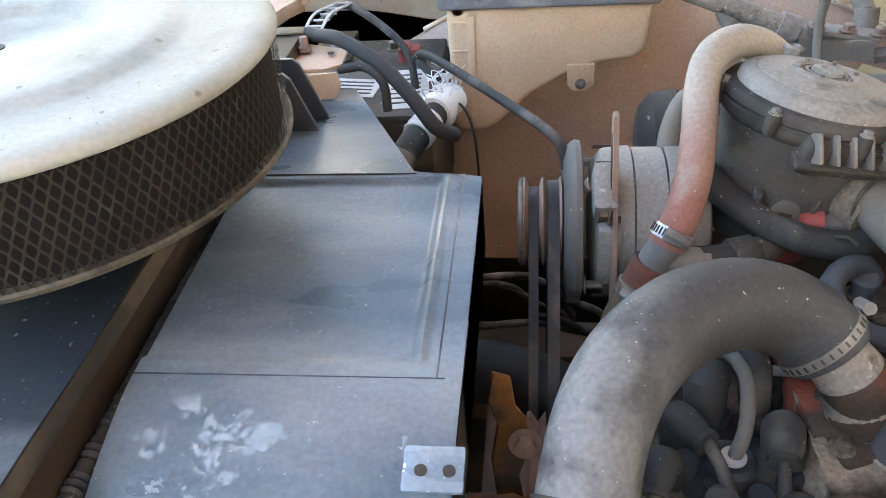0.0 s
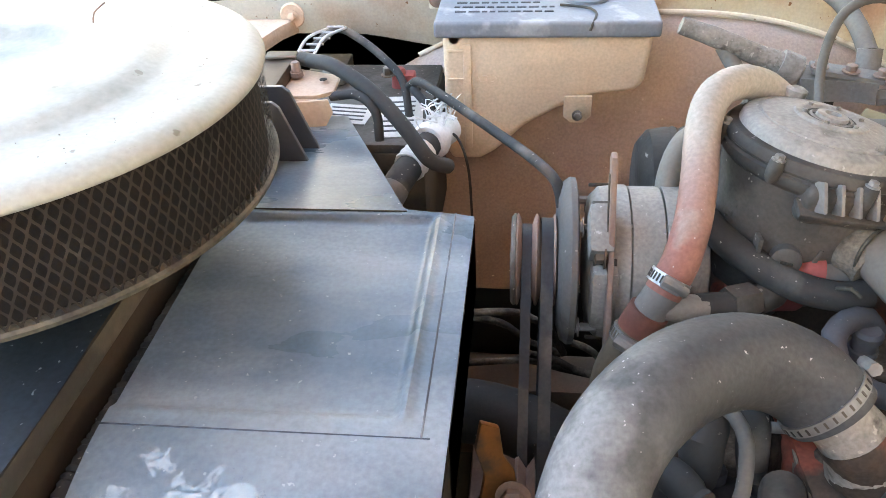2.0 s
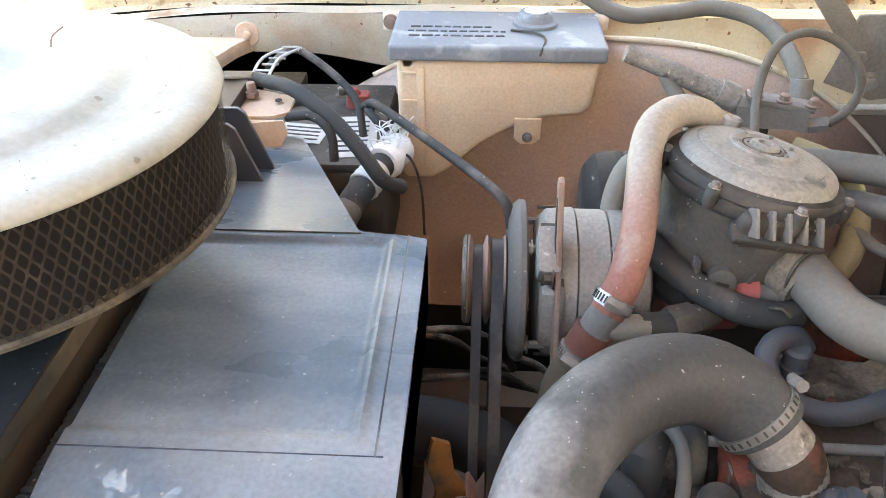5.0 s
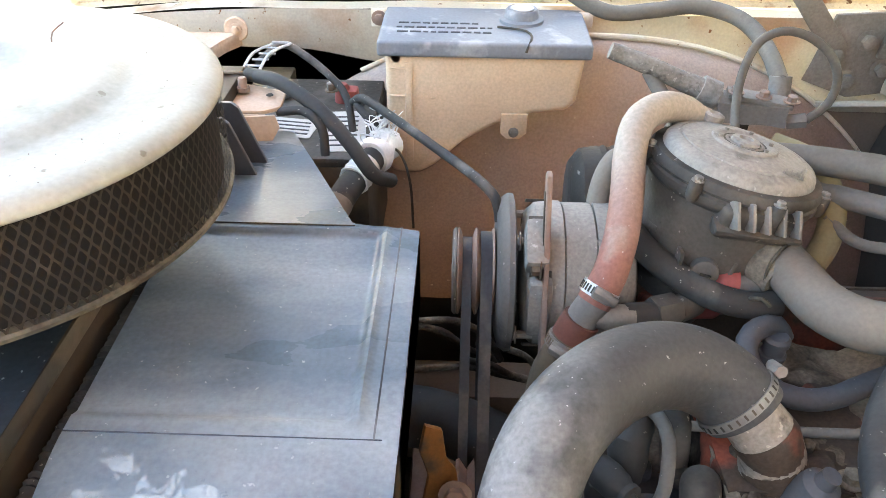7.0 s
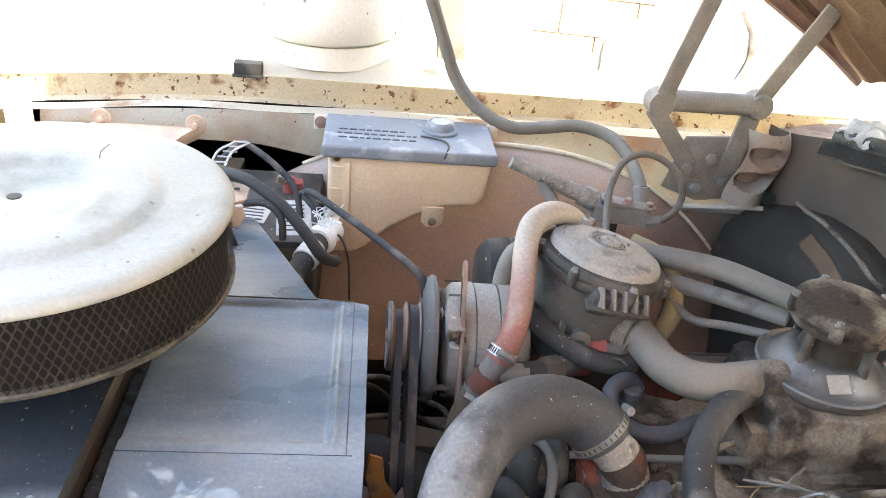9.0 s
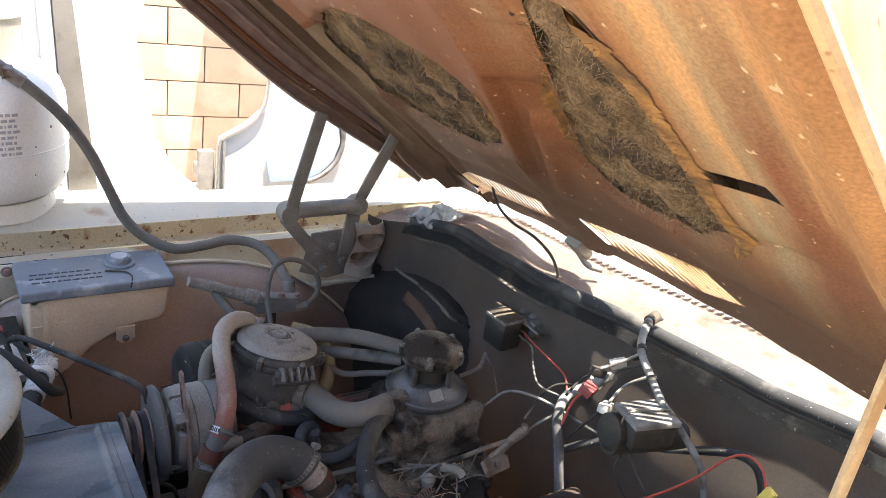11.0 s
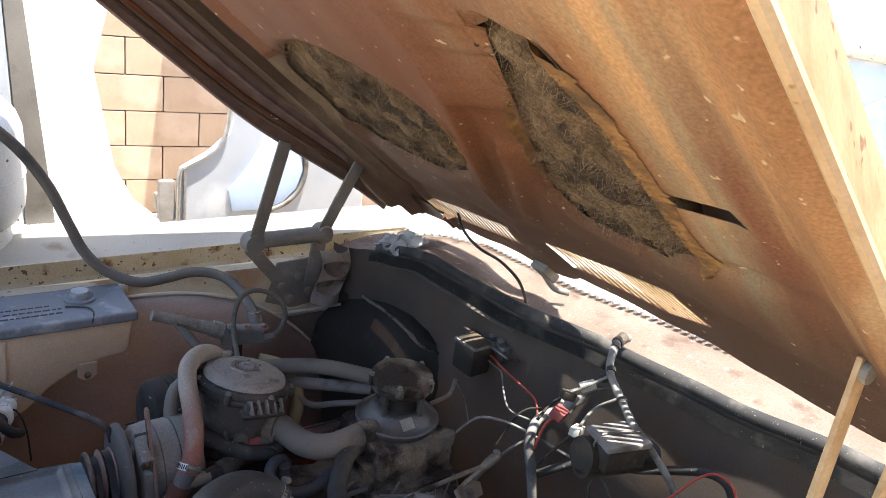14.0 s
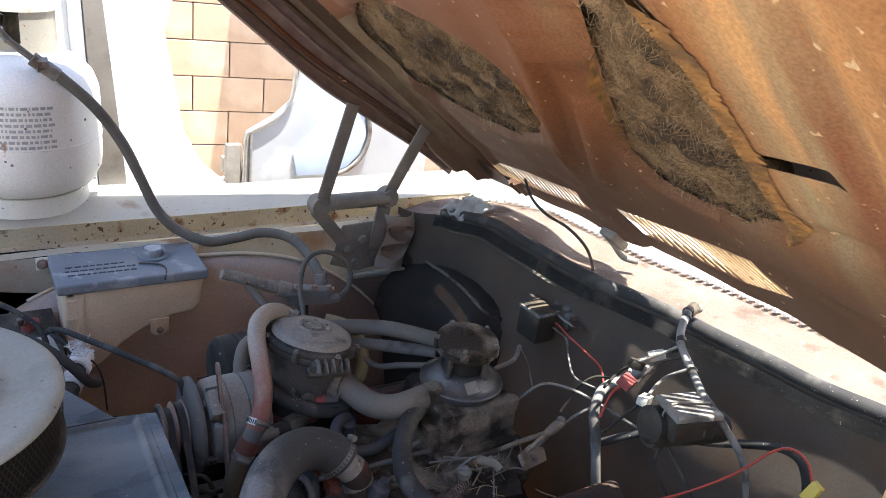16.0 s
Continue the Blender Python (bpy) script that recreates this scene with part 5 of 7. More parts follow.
def belt(x, c1, r1, c2, r2, wide):
    """A V-belt round two wheels in a plane of constant x."""
    c1, c2 = Vector(c1), Vector(c2)
    d = c2 - c1
    L, base = d.length, math.atan2(d.y, d.x)
    off = math.acos((r1 - r2) / L)
    pts = []
    for k in range(25):
        a = base + off + (2 * math.pi - 2 * off) * k / 24
        pts.append(c1 + Vector((math.cos(a), math.sin(a))) * r1)
    for k in range(25):
        a = base - off + 2 * off * k / 24
        pts.append(c2 + Vector((math.cos(a), math.sin(a))) * r2)
    bm = bmesh.new()
    rings = []
    n = len(pts)
    for i, p in enumerate(pts):
        t = (pts[(i + 1) % n] - pts[i - 1]).normalized()
        o = Vector((t.y, -t.x))
        rings.append([bm.verts.new((x + sx * wide * (0.5 if so > 0 else 0.3), p.x + o.x * so * 0.004, p.y + o.y * so * 0.004)) for sx, so in ((-1, -1), (1, -1), (1, 1), (-1, 1))])
    for i in range(n):
        a, b = rings[i], rings[(i + 1) % n]
        for k in range(4):
            bm.faces.new((a[k], a[(k + 1) % 4], b[(k + 1) % 4], b[k]))
    bmesh.ops.recalc_face_normals(bm, faces=bm.faces)
    return bm


b1 = thing("fan_belt", (0.159, 0.6, 0.8), "worn black rubber V-belt on the pulleys", "belt", "belts")
part("loop", belt(0.156, (AY, AZ), 0.030, (0.55, 0.60), 0.084, 0.009), CAPBLACK, b1)
b2 = thing("alternator_belt", (0.174, 0.6, 0.8), "worn black rubber V-belt on the pulleys", "belt", "belts")
part("loop", belt(0.1745, (AY, AZ), 0.036, (0.55, 0.60), 0.084, 0.011), CAPBLACK, b2)
st = thing("adjusting_strap", (0.228, 0.68, 0.9), "long rusty slotted alternator adjusting strap", "bracket")
m = aim((0.222, 0.712, 1.064), (0.224, 0.608, 0.80))
part("bar", prism([(-0.007, -0.002), (0.0, -0.006), (0.007, -0.002), (0.009, 0.06), (0.010, 0.285), (-0.010, 0.285), (-0.009, 0.06)], 0.005, m @ Matrix(((0, 0, 1, 0), (1, 0, 0, 0), (0, 1, 0, 0), (0, 0, 0, 1))), 0.0015), RUSTSTEEL, st)
part("slot", prism([(-0.003, 0.0), (0.003, 0.0), (0.003, 0.07), (-0.003, 0.07)], 0.0012, m @ Matrix(((0, 0, 1, -0.0009), (1, 0, 0, 0), (0, 1, 0, 0.012), (0, 0, 0, 1))), 0), BLACK, st)
part("bolt", hex_bolt((0.221, 0.682, 0.990), (-1, 0, 0), 0.008, 0.008), DULL, st)

# ---- gas converter ----
LC = Vector((0.390, 0.748, 0.0))
lpg = thing("gas_converter", (0.390, 0.748, 1.03), "round dusty cast-alloy gas converter with ribbed outlet", "gas converter")
part("body", lathe([(0.040, 0.925), (0.052, 0.930), (0.060, 0.945), (0.066, 0.975), (0.0705, 1.020), (0.0725, 1.040), (0.0765, 1.0430), (0.0785, 1.0470), (0.0785, 1.0520), (0.0765, 1.0535), (0.0765, 1.0550), (0.0785, 1.0565), (0.0785, 1.0620), (0.0760, 1.0655), (0.0700, 1.0665)], 72, LC), ALLOY, lpg)
cov = part("cover", lathe([(0.0690, 1.0650), (0.0688, 1.0672), (0.0680, 1.0710), (0.0660, 1.0745), (0.0627, 1.0765), (0.0570, 1.0782), (0.0565, 1.0776), (0.0546, 1.0778), (0.0541, 1.0790), (0.0333, 1.0820), (0.0300, 1.0830), (0.0290, 1.0848), (0.0262, 1.0856), (0.0230, 1.0852), (0.0205, 1.0832), (0.0133, 1.0830), (0.0123, 1.0866), (0.0066, 1.0875), (0.0057, 1.0845), (0.0000, 1.0842)], 72, LC), PALEALLOY, lpg, "pale grey cover with a recessed hub")
part("hub_ring", lathe([(0.0135, 1.0834), (0.0195, 1.0834), (0.0195, 1.0838), (0.0135, 1.0838)], 40, LC), BLACK, cov)
part("inner_ring", lathe([(0.0150, 1.0838), (0.0164, 1.0846), (0.0178, 1.0838)], 36, LC), ALLOY2, cov)
for k in range(6):
    a = 2 * math.pi * k / 6
    part("hub_stud", lathe([(0.0020, 0), (0.0020, 0.0025)], 8, LC + Vector((0.0235 * math.cos(a), 0.0235 * math.sin(a), 1.0852))), DULL, cov)
for k in range(7):
    a = 2 * math.pi * k / 7 - 2.30
    p = LC + Vector((0.0790 * math.cos(a), 0.0800 * math.sin(a), 1.040))
    part("lug", lathe([(0.0035, 0.004), (0.0056, 0.008), (0.0062, 0.014), (0.0060, 0.021), (0.0050, 0.0225)], 16, p), ALLOY, lpg)
    part("lug_screw", hex_bolt(p + Vector((0, 0, 0.0225)), (0, 0, 1), 0.0042, 0.004, 1.3), ALLOY2, lpg)
part("casting_badge", box((0.018, 0.010, 0.0016), Matrix.Translation(LC + Vector((0.030, -0.046, 1.0795))) @ Matrix.Rotation(radians(-28), 4, "Z"), 0.0006), ALLOY2, cov)
for k in range(4):
    part("badge_bar", box((0.0016, 0.011, 0.0012), Matrix.Translation(LC + Vector((0.030, -0.046, 1.0808))) @ Matrix.Rotation(radians(-28), 4, "Z") @ Matrix.Translation((-0.0066 + 0.0044 * k, 0, 0)), 0.0003), ALLOY2, cov)
rng = random.Random(77)
for k in range(14):
    a, h = rng.uniform(-2.9, -1.5), rng.uniform(0.965, 1.035)
    p = LC + Vector(((0.0655 + 0.07 * (h - 0.97)) * math.cos(a), (0.0655 + 0.07 * (h - 0.97)) * math.sin(a), h))
    part("dirt_crust", box((0.003, rng.uniform(0.006, 0.020), rng.uniform(0.003, 0.008)), Matrix.Translation(p) @ Matrix.Rotation(a, 4, "Z"), 0.0014), ALLOY, lpg)
# ribbed outlet housing above the hose
OM = Matrix.Translation(LC + Vector((0, 0, 0.022))) @ Matrix.Rotation(radians(-84), 4, "Z")
part("outlet_housing", box((0.034, 0.074, 0.034), OM @ Matrix.Translation((0.060, 0.0, 1.018)) @ Matrix.Rotation(radians(18), 4, "Y"), 0.009, 4), ALLOY, lpg)
part("housing_ledge", box((0.018, 0.080, 0.005), OM @ Matrix.Translation((0.072, 0.0, 1.012)) @ Matrix.Rotation(radians(24), 4, "Y"), 0.002), ALLOY, lpg)
for k in range(5):
    part("fin", box((0.014, 0.0032, 0.024), OM @ Matrix.Translation((0.0790, -0.029 + 0.0140 * k, 1.026)) @ Matrix.Rotation(radians(-22), 4, "Y") @ Matrix.Rotation(radians(12), 4, "X"), 0.0012), ALLOY2, lpg)
part("side_boss", moved(lathe([(0.012, 0), (0.012, 0.012), (0.008, 0.014)], 20), aim(LC + Vector((-0.018, -0.062, 0.985)), LC + Vector((-0.028, -0.109, 0.985)))), ALLOY, lpg)
part("boss_slot", box((0.010, 0.002, 0.002), aim(LC + Vector((-0.0212, -0.0768, 0.985)), LC + Vector((-0.03, -0.12, 0.985))), 0), BLACK, lpg)
for dx in (-0.024, 0.022):
    part("boss_rib", box((0.004, 0.014, 0.026), Matrix.Translation(LC + Vector((-0.018 + dx, -0.062, 0.985))) @ Matrix.Rotation(radians(dx * 300), 4, "Y"), 0.0015), ALLOY, lpg)
part("outlet", tube([LC + Vector((0.036, -0.050, 1.002)), LC + Vector((0.050, -0.072, 0.997))], lambda u: 0.0235 + 0.0025 * (u < 0.5), 20, wob=0.06), GRIME, lpg, "crusted outlet collar")
part("cover_port", lathe([(0.006, 0), (0.0095, 0.004), (0.0095, 0.010), (0.006, 0.012), (0.004, 0.009), (0.0, 0.009)], 16, LC + Vector((-0.010, 0.062, 1.074))), PALEALLOY, lpg)
part("bracket_arm", box((0.03, 0.16, 0.006), (LC.x + 0.02, LC.y + 0.10, 0.945), 0.002), RUSTSTEEL, lpg)
lpg.rotation_euler = (radians(-4), radians(11), 0)
blk = thing("blower_housing", (0.30, 0.88, 0.85), "dark dusty corrugated canister behind the alternator", "canister")
part("canister", lathe([(0.05, 0.0), (0.063, 0.01), (0.066, 0.03)] + [(0.064 + 0.003 * (k % 2), 0.03 + 0.006 * k) for k in range(10)] + [(0.066, 0.09), (0.05, 0.10), (0, 0.10)], 40, (0.27, 0.885, 0.935), "x"), ALLOY, blk)

# ---- hoses round the converter ----
red = thing("coolant_hose", (0.29, 0.72, 1.0), "faded red rubber coolant hose arching over the converter edge", "hose")
part("hose", tube([(0.388, 0.828, 1.058), (0.366, 0.822, 1.078), (0.337, 0.803, 1.092), (0.311, 0.778, 1.090), (0.299, 0.748, 1.075), (0.292, 0.705, 1.054), (0.284, 0.668, 1.032), (0.274, 0.645, 1.010), (0.267, 0.639, 0.997), (0.262, 0.635, 0.988)], 0.0148, 20), PINK, red)
hose_clamp(red, (0.2688, 0.6412, 1.0005), (0.2640, 0.6370, 0.9922), 0.0153, STEEL, 0.9)
tee = thing("hose_tee", (0.26, 0.63, 0.98), "grimy plastic hose tee with red hose stubs", "hose tee")
part("run", tube([(0.264, 0.636, 0.991), (0.256, 0.633, 0.977), (0.250, 0.631, 0.964)], 0.0142, 16), HOSE, tee)
part("red_sleeve", tube([(0.2535, 0.632, 0.9725), (0.2490, 0.6307, 0.9635), (0.2450, 0.6293, 0.9545)], 0.0168, 20, wob=0.03), SCUFFRED, tee, "scuffed dark red sleeve")
part("branch", tube([(0.254, 0.632, 0.980), (0.275, 0.634, 0.974), (0.296, 0.640, 0.970)], 0.0112, 16), ALLOY2, tee)
part("lower_hose", tube([(0.246, 0.630, 0.957), (0.240, 0.628, 0.942), (0.228, 0.624, 0.91), (0.225, 0.62, 0.86)], 0.0160, 16), BLACK, tee)
hose_clamp(tee, (0.2440, 0.6300, 0.9520), (0.2398, 0.6281, 0.9425), 0.0166, ALLOY2, 0.9)
bh = thing("heater_pipe", (0.31, 0.645, 0.96), "short grey hose with a hexagon fitting", "hose")
part("hose", tube([(0.290, 0.639, 0.971), (0.318, 0.648, 0.967)], 0.0115, 16), BOOT, bh)
part("hex_fitting", moved(lathe([(0.015, 0), (0.0155, 0.003), (0.0155, 0.024), (0.014, 0.027)], 6), aim((0.316, 0.648, 0.967), (0.345, 0.663, 0.963))), ALLOY, bh)
part("elbow", tube([(0.340, 0.660, 0.963), (0.358, 0.673, 0.961), (0.366, 0.695, 0.950), (0.366, 0.71, 0.92)], 0.0125, 14), ALLOY, bh)
uh = thing("lower_hose", (0.36, 0.67, 0.98), "black speckled hose running beneath the converter", "hose")
part("hose", tube([(0.300, 0.728, 1.010), (0.314, 0.702, 1.000), (0.342, 0.677, 0.987), (0.376, 0.660, 0.977), (0.410, 0.657, 0.972), (0.425, 0.662, 0.972)], 0.0125, 16), RUBBER, uh)
part("wire_clip", tube([(0.412, 0.640, 0.985), (0.405, 0.644, 0.990), (0.398, 0.652, 0.984), (0.402, 0.664, 0.975)], 0.0018, 8), BRASSY, uh)
rc = thing("red_cap_hose", (0.385, 0.69, 0.96), "grey hose stub with a red rubber cap", "hose")
part("cap", tube([(0.374, 0.682, 0.976), (0.385, 0.682, 0.978), (0.396, 0.681, 0.978)], lambda u: 0.0115 + 0.0028 * math.sin(min(u * 2.2, 1.9)), 16), REDCAP, rc, "faded red rubber cap")
part("hose", tube([(0.394, 0.68, 0.978), (0.419, 0.684, 0.975), (0.452, 0.696, 0.97)], 0.0105, 14), HOSE, rc)
part("red_bracket", box((0.05, 0.02, 0.02), pose(0.372, 0.69, 0.945, 20, 20, 30), 0.005), REDCAP, rc, "red painted fitting")
bo = thing("vapour_hose", (0.46, 0.62, 1.0), "thick grey-tan hose from converter to mixer", "hose")
part("hose", tube([(0.432, 0.688, 1.000), (0.438, 0.662, 0.999), (0.447, 0.626, 0.999), (0.464, 0.602, 1.001), (0.487, 0.592, 1.003), (0.515, 0.594, 1.004), (0.545, 0.600, 1.004)], 0.0212, 22), TANHOSE, bo)
part("crimp_wire", tube([LC + Vector((0.040 + 0.022 * math.cos(a) * 0.8, -0.070 + 0.022 * math.cos(a) * 0.55, 1.0 + 0.0235 * math.sin(a))) for a in [k * 0.42 for k in range(16)]], 0.0016, 6), BRASSY, bo)
ol = thing("looped_hose", (0.48, 0.75, 1.0), "olive rubber hose looping round the converter", "hose")
part("hose", tube([(0.455, 0.825, 1.045), (0.485, 0.800, 1.040), (0.498, 0.765, 1.022), (0.492, 0.735, 0.995), (0.470, 0.712, 0.975), (0.445, 0.705, 0.965)], 0.0125, 16), OLIVE, ol)
ll = thing("bypass_hose", (0.29, 0.76, 1.0), "pale grey hose curling behind the red hose", "hose")
part("hose", tube([(0.325, 0.805, 1.046), (0.298, 0.80, 1.036), (0.284, 0.782, 1.010), (0.283, 0.765, 0.982), (0.292, 0.745, 0.962), (0.31, 0.72, 0.952)], 0.0115, 16), TANHOSE, ll)
h3 = thing("mixer_hose", (0.53, 0.75, 1.05), "brown-grey hose from converter to mixer", "hose", "hoses to the mixer")
part("hose", tube([(0.448, 0.800, 1.045), (0.49, 0.768, 1.056), (0.54, 0.725, 1.066), (0.602, 0.652, 1.070)], 0.0135, 16), DUSTHOSE, h3)
h4 = thing("vacuum_hose", (0.53, 0.72, 1.02), "dark rubber hose passing behind the mixer", "hose", "hoses to the mixer")
part("hose", tube([(0.462, 0.795, 1.02), (0.50, 0.758, 1.026), (0.55, 0.712, 1.034), (0.60, 0.668, 1.040)], 0.0105, 14), HOSE, h4)
h5 = thing("thin_hose", (0.53, 0.69, 1.0), "thin grey hose passing behind the mixer", "hose", "hoses to the mixer")
part("hose", tube([(0.490, 0.745, 1.010), (0.510, 0.715, 1.002), (0.545, 0.695, 1.008), (0.585, 0.670, 1.015)], 0.0055, 12), HOSE, h5)
rh = thing("radiator_hose", (0.26, 0.5, 1.0), "thick dusty grey upper radiator hose bending down", "hose")
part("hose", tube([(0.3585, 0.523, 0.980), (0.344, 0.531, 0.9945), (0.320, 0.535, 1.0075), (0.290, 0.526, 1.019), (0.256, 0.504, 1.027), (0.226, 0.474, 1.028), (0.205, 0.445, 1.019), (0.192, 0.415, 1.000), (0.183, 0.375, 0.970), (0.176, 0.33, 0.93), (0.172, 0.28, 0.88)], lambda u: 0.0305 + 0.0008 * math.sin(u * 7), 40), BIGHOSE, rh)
part("dark_band", tube([(0.1862, 0.391, 0.9815), (0.1815, 0.366, 0.9625), (0.176, 0.33, 0.93)], 0.0322, 36), RUBBER, rh, "dark rubber sleeve")
hose_clamp(rh, (0.3498, 0.5278, 0.9888), (0.3545, 0.5252, 0.9841), 0.0310, CLAMPGREY, 0.9)
th = thing("thermostat_housing", (0.38, 0.53, 0.93), "flaking orange and bare metal thermostat housing", "thermostat housing")
part("neck", tube([(0.352, 0.527, 0.987), (0.366, 0.520, 0.973), (0.380, 0.516, 0.955), (0.390, 0.516, 0.925)], lambda u: 0.0225 + 0.0025 * u, 24, wob=0.05), CRUST, th, "bare metal neck with flaking orange paint")
part("paint_flake", tube([(0.373, 0.5175, 0.9650), (0.381, 0.5145, 0.953), (0.390, 0.515, 0.926)], lambda u: 0.0238 + 0.0012 * math.sin(u * 9), 24, wob=0.05), ORANGE, th, "flaking orange paint")
part("flange", box((0.085, 0.060, 0.014), pose(0.397, 0.515, 0.916, 0, 0, 20), 0.005, 3), ORANGE, th)
for x, y in ((0.368, 0.487), (0.424, 0.540)):
    part("bolt", hex_bolt((x, y, 0.9225), (0, 0, 1), 0.006, 0.007), GRIME, th)
bl = thing("bypass_loop", (0.43, 0.60, 0.93), "short dark blue-grey hose looping to the mixer", "hose")
part("hose", tube([(0.431, 0.64, 0.95), (0.423, 0.643, 0.962), (0.406, 0.635, 0.966), (0.392, 0.621, 0.963), (0.391, 0.603, 0.953), (0.403, 0.586, 0.945), (0.424, 0.577, 0.941), (0.451, 0.577, 0.942), (0.482, 0.589, 0.946), (0.513, 0.601, 0.95)], 0.0095, 16), BLUETAPE, bl)
part("valve_cap", lathe([(0.0085, -0.012), (0.0085, 0.002), (0.0115, 0.004), (0.0115, 0.008), (0.0098, 0.009), (0.0098, 0.018), (0.0115, 0.019), (0.0115, 0.024), (0.009, 0.027), (0, 0.027)], 24, (0.421, 0.630, 0.935)), BLUETAPE, bl, "grey vacuum valve cap")
rod = thing("throttle_rod", (0.43, 0.555, 0.94), "long thin grey rod lying across the engine front", "rod")
part("rod", tube([(0.335, 0.552, 0.932), (0.43, 0.546, 0.935), (0.53, 0.542, 0.939)], 0.0042, 10), HOSE, rod)
brd = thing("breather_hose", (0.42, 0.42, 1.0), "fat black breather hose sweeping down across the valve cover", "hose")
part("hose", tube([(0.556, 0.604, 0.985), (0.530, 0.590, 0.990), (0.495, 0.562, 0.996), (0.456, 0.515, 0.992), (0.436, 0.465, 0.975), (0.442, 0.415, 0.965), (0.465, 0.372, 0.965), (0.505, 0.338, 0.972), (0.56, 0.312, 0.978), (0.63, 0.298, 0.978)], 0.0150, 20), RUBBER, brd)
part("elbow", tube([(0.630, 0.298, 0.978), (0.648, 0.296, 0.976)], 0.018, 16), RUBBER, brd)
pcv = thing("crankcase_breather", (0.41, 0.50, 0.92), "slate-blue breather cap on the manifold", "breather cap")
part("cap", moved(lathe([(0.016, 0), (0.017, 0.02), (0.014, 0.036), (0.008, 0.04), (0.007, 0.05), (0, 0.05)], 24), pose(0.402, 0.490, 0.915, 12, 10, 0)), BLUETAPE, pcv)
part("ring", moved(lathe([(0.0185, 0), (0.0185, 0.007), (0.016, 0.008)], 24), pose(0.402, 0.490, 0.912, 12, 10, 0)), ALLOY2, pcv)

# ---- mixer and carburettor ----
MX = Vector((0.622, 0.612, 0.0))
mix_ = thing("gas_mixer", (0.622, 0.612, 0.95), "dusty round gas mixer on top of the carburettor", "gas mixer")
part("top_cap", lathe([(0.042, 1.0720), (0.0505, 1.0725), (0.0525, 1.0745), (0.0525, 1.0815), (0.0500, 1.0825), (0.0495, 1.0850), (0.0530, 1.0865), (0.0535, 1.0900), (0.0530, 1.0960), (0.0505, 1.0995), (0.0450, 1.1010), (0.0300, 1.1035), (0.0100, 1.1045), (0.0085, 1.1095), (0.0055, 1.1105), (0, 1.1105)], 56, MX), GRIME, mix_, "brown dust-caked upper cap")
part("throat", lathe([(0.034, 1.020), (0.036, 1.034), (0.031, 1.052), (0.033, 1.073)], 40, MX), BLACK, mix_)
part("tag", box((0.022, 0.0008, 0.020), Matrix.Translation(MX + Vector((-0.014, -0.052, 1.0315))) @ Matrix.Rotation(radians(-52), 4, "X") @ Matrix.Rotation(radians(-14), 4, "Z"), 0), HINGE, mix_, "small pale paper tag")
for k in range(4):
    a = k * math.pi / 2 + 0.4
    part("post", lathe([(0.0065, 0.008), (0.0055, 0.030), (0.0060, 0.054)], 12, MX + Vector((0.043 * math.cos(a), 0.043 * math.sin(a), 1.020))), ALLOY, mix_)
for k in range(5):
    a = k * math.pi * 0.4 + 0.3
    part("cap_lug", box((0.012, 0.014, 0.018), Matrix.Translation(MX + Vector((0.0515 * math.cos(a), 0.0515 * math.sin(a), 1.088))) @ Matrix.Rotation(a, 4, "Z"), 0.003), GRIME, mix_)
    part("cap_screw", hex_bolt(MX + Vector((0.0525 * math.cos(a), 0.0525 * math.sin(a), 1.0972)), (0, 0, 1), 0.0042, 0.004, 1.2), DULL, mix_)
part("base_ring", lathe([(0.046, 0.992), (0.062, 0.998), (0.0695, 1.006), (0.0728, 1.013), (0.0731, 1.0165), (0.0710, 1.0185), (0.065, 1.0190), (0.058, 1.0240), (0.050, 1.0330), (0.044, 1.0390), (0.036, 1.0400)], 64, MX), DISHALLOY, mix_, "dark worn grey lower dish")
part("inlet_neck", tube([MX + Vector((-0.05, -0.012, 1.004)), MX + Vector((-0.084, -0.018, 1.004))], 0.024, 18), GRIME, mix_)
part("side_lever", tube([MX + Vector((0.07, 0.0, 1.02)), MX + Vector((0.11, 0.0, 1.03)), MX + Vector((0.145, 0.03, 1.035))], 0.004, 8), DULL, mix_)
part("link_wire", tube([MX + Vector((0.145, 0.03, 1.035)), MX + Vector((0.148, 0.0, 1.01)), MX + Vector((0.14, -0.03, 0.985))], 0.0015, 6), DULL, mix_)
carb = thing("carburettor", (0.622, 0.60, 0.9), "carburettor body thickly caked in olive-brown dust", "carburettor")
part("body", lumpy((0.15, 0.13, 0.085), (0.618, 0.600, 0.960), 51, 0.010, 0, 20), GRIME, carb)
part("bowl", lumpy((0.05, 0.10, 0.05), (0.545, 0.59, 0.955), 52, 0.006, 0, 8), GRIME, carb)
part("base", lumpy((0.17, 0.15, 0.02), (0.62, 0.595, 0.92), 53, 0.005, 0, 10), GRIME, carb)
part("throttle_arm", tube([(0.572, 0.470, 0.958), (0.612, 0.466, 0.972), (0.650, 0.458, 0.985), (0.690, 0.452, 0.993)], 0.0042, 10), GRIME, carb)
part("throttle_lever", tube([(0.640, 0.440, 0.972), (0.668, 0.446, 0.984), (0.697, 0.450, 0.995), (0.722, 0.456, 1.000)], lambda u: 0.0060 + 0.0085 * smooth01((u - 0.35) / 0.5), 16, flat=0.6), DUSTIRON, carb, "cast lever with a rounded end")
part("lever_pin", lathe([(0.0065, -0.006), (0.0065, 0.008), (0.0045, 0.010)], 14, (0.722, 0.455, 1.004)), DULL, carb)
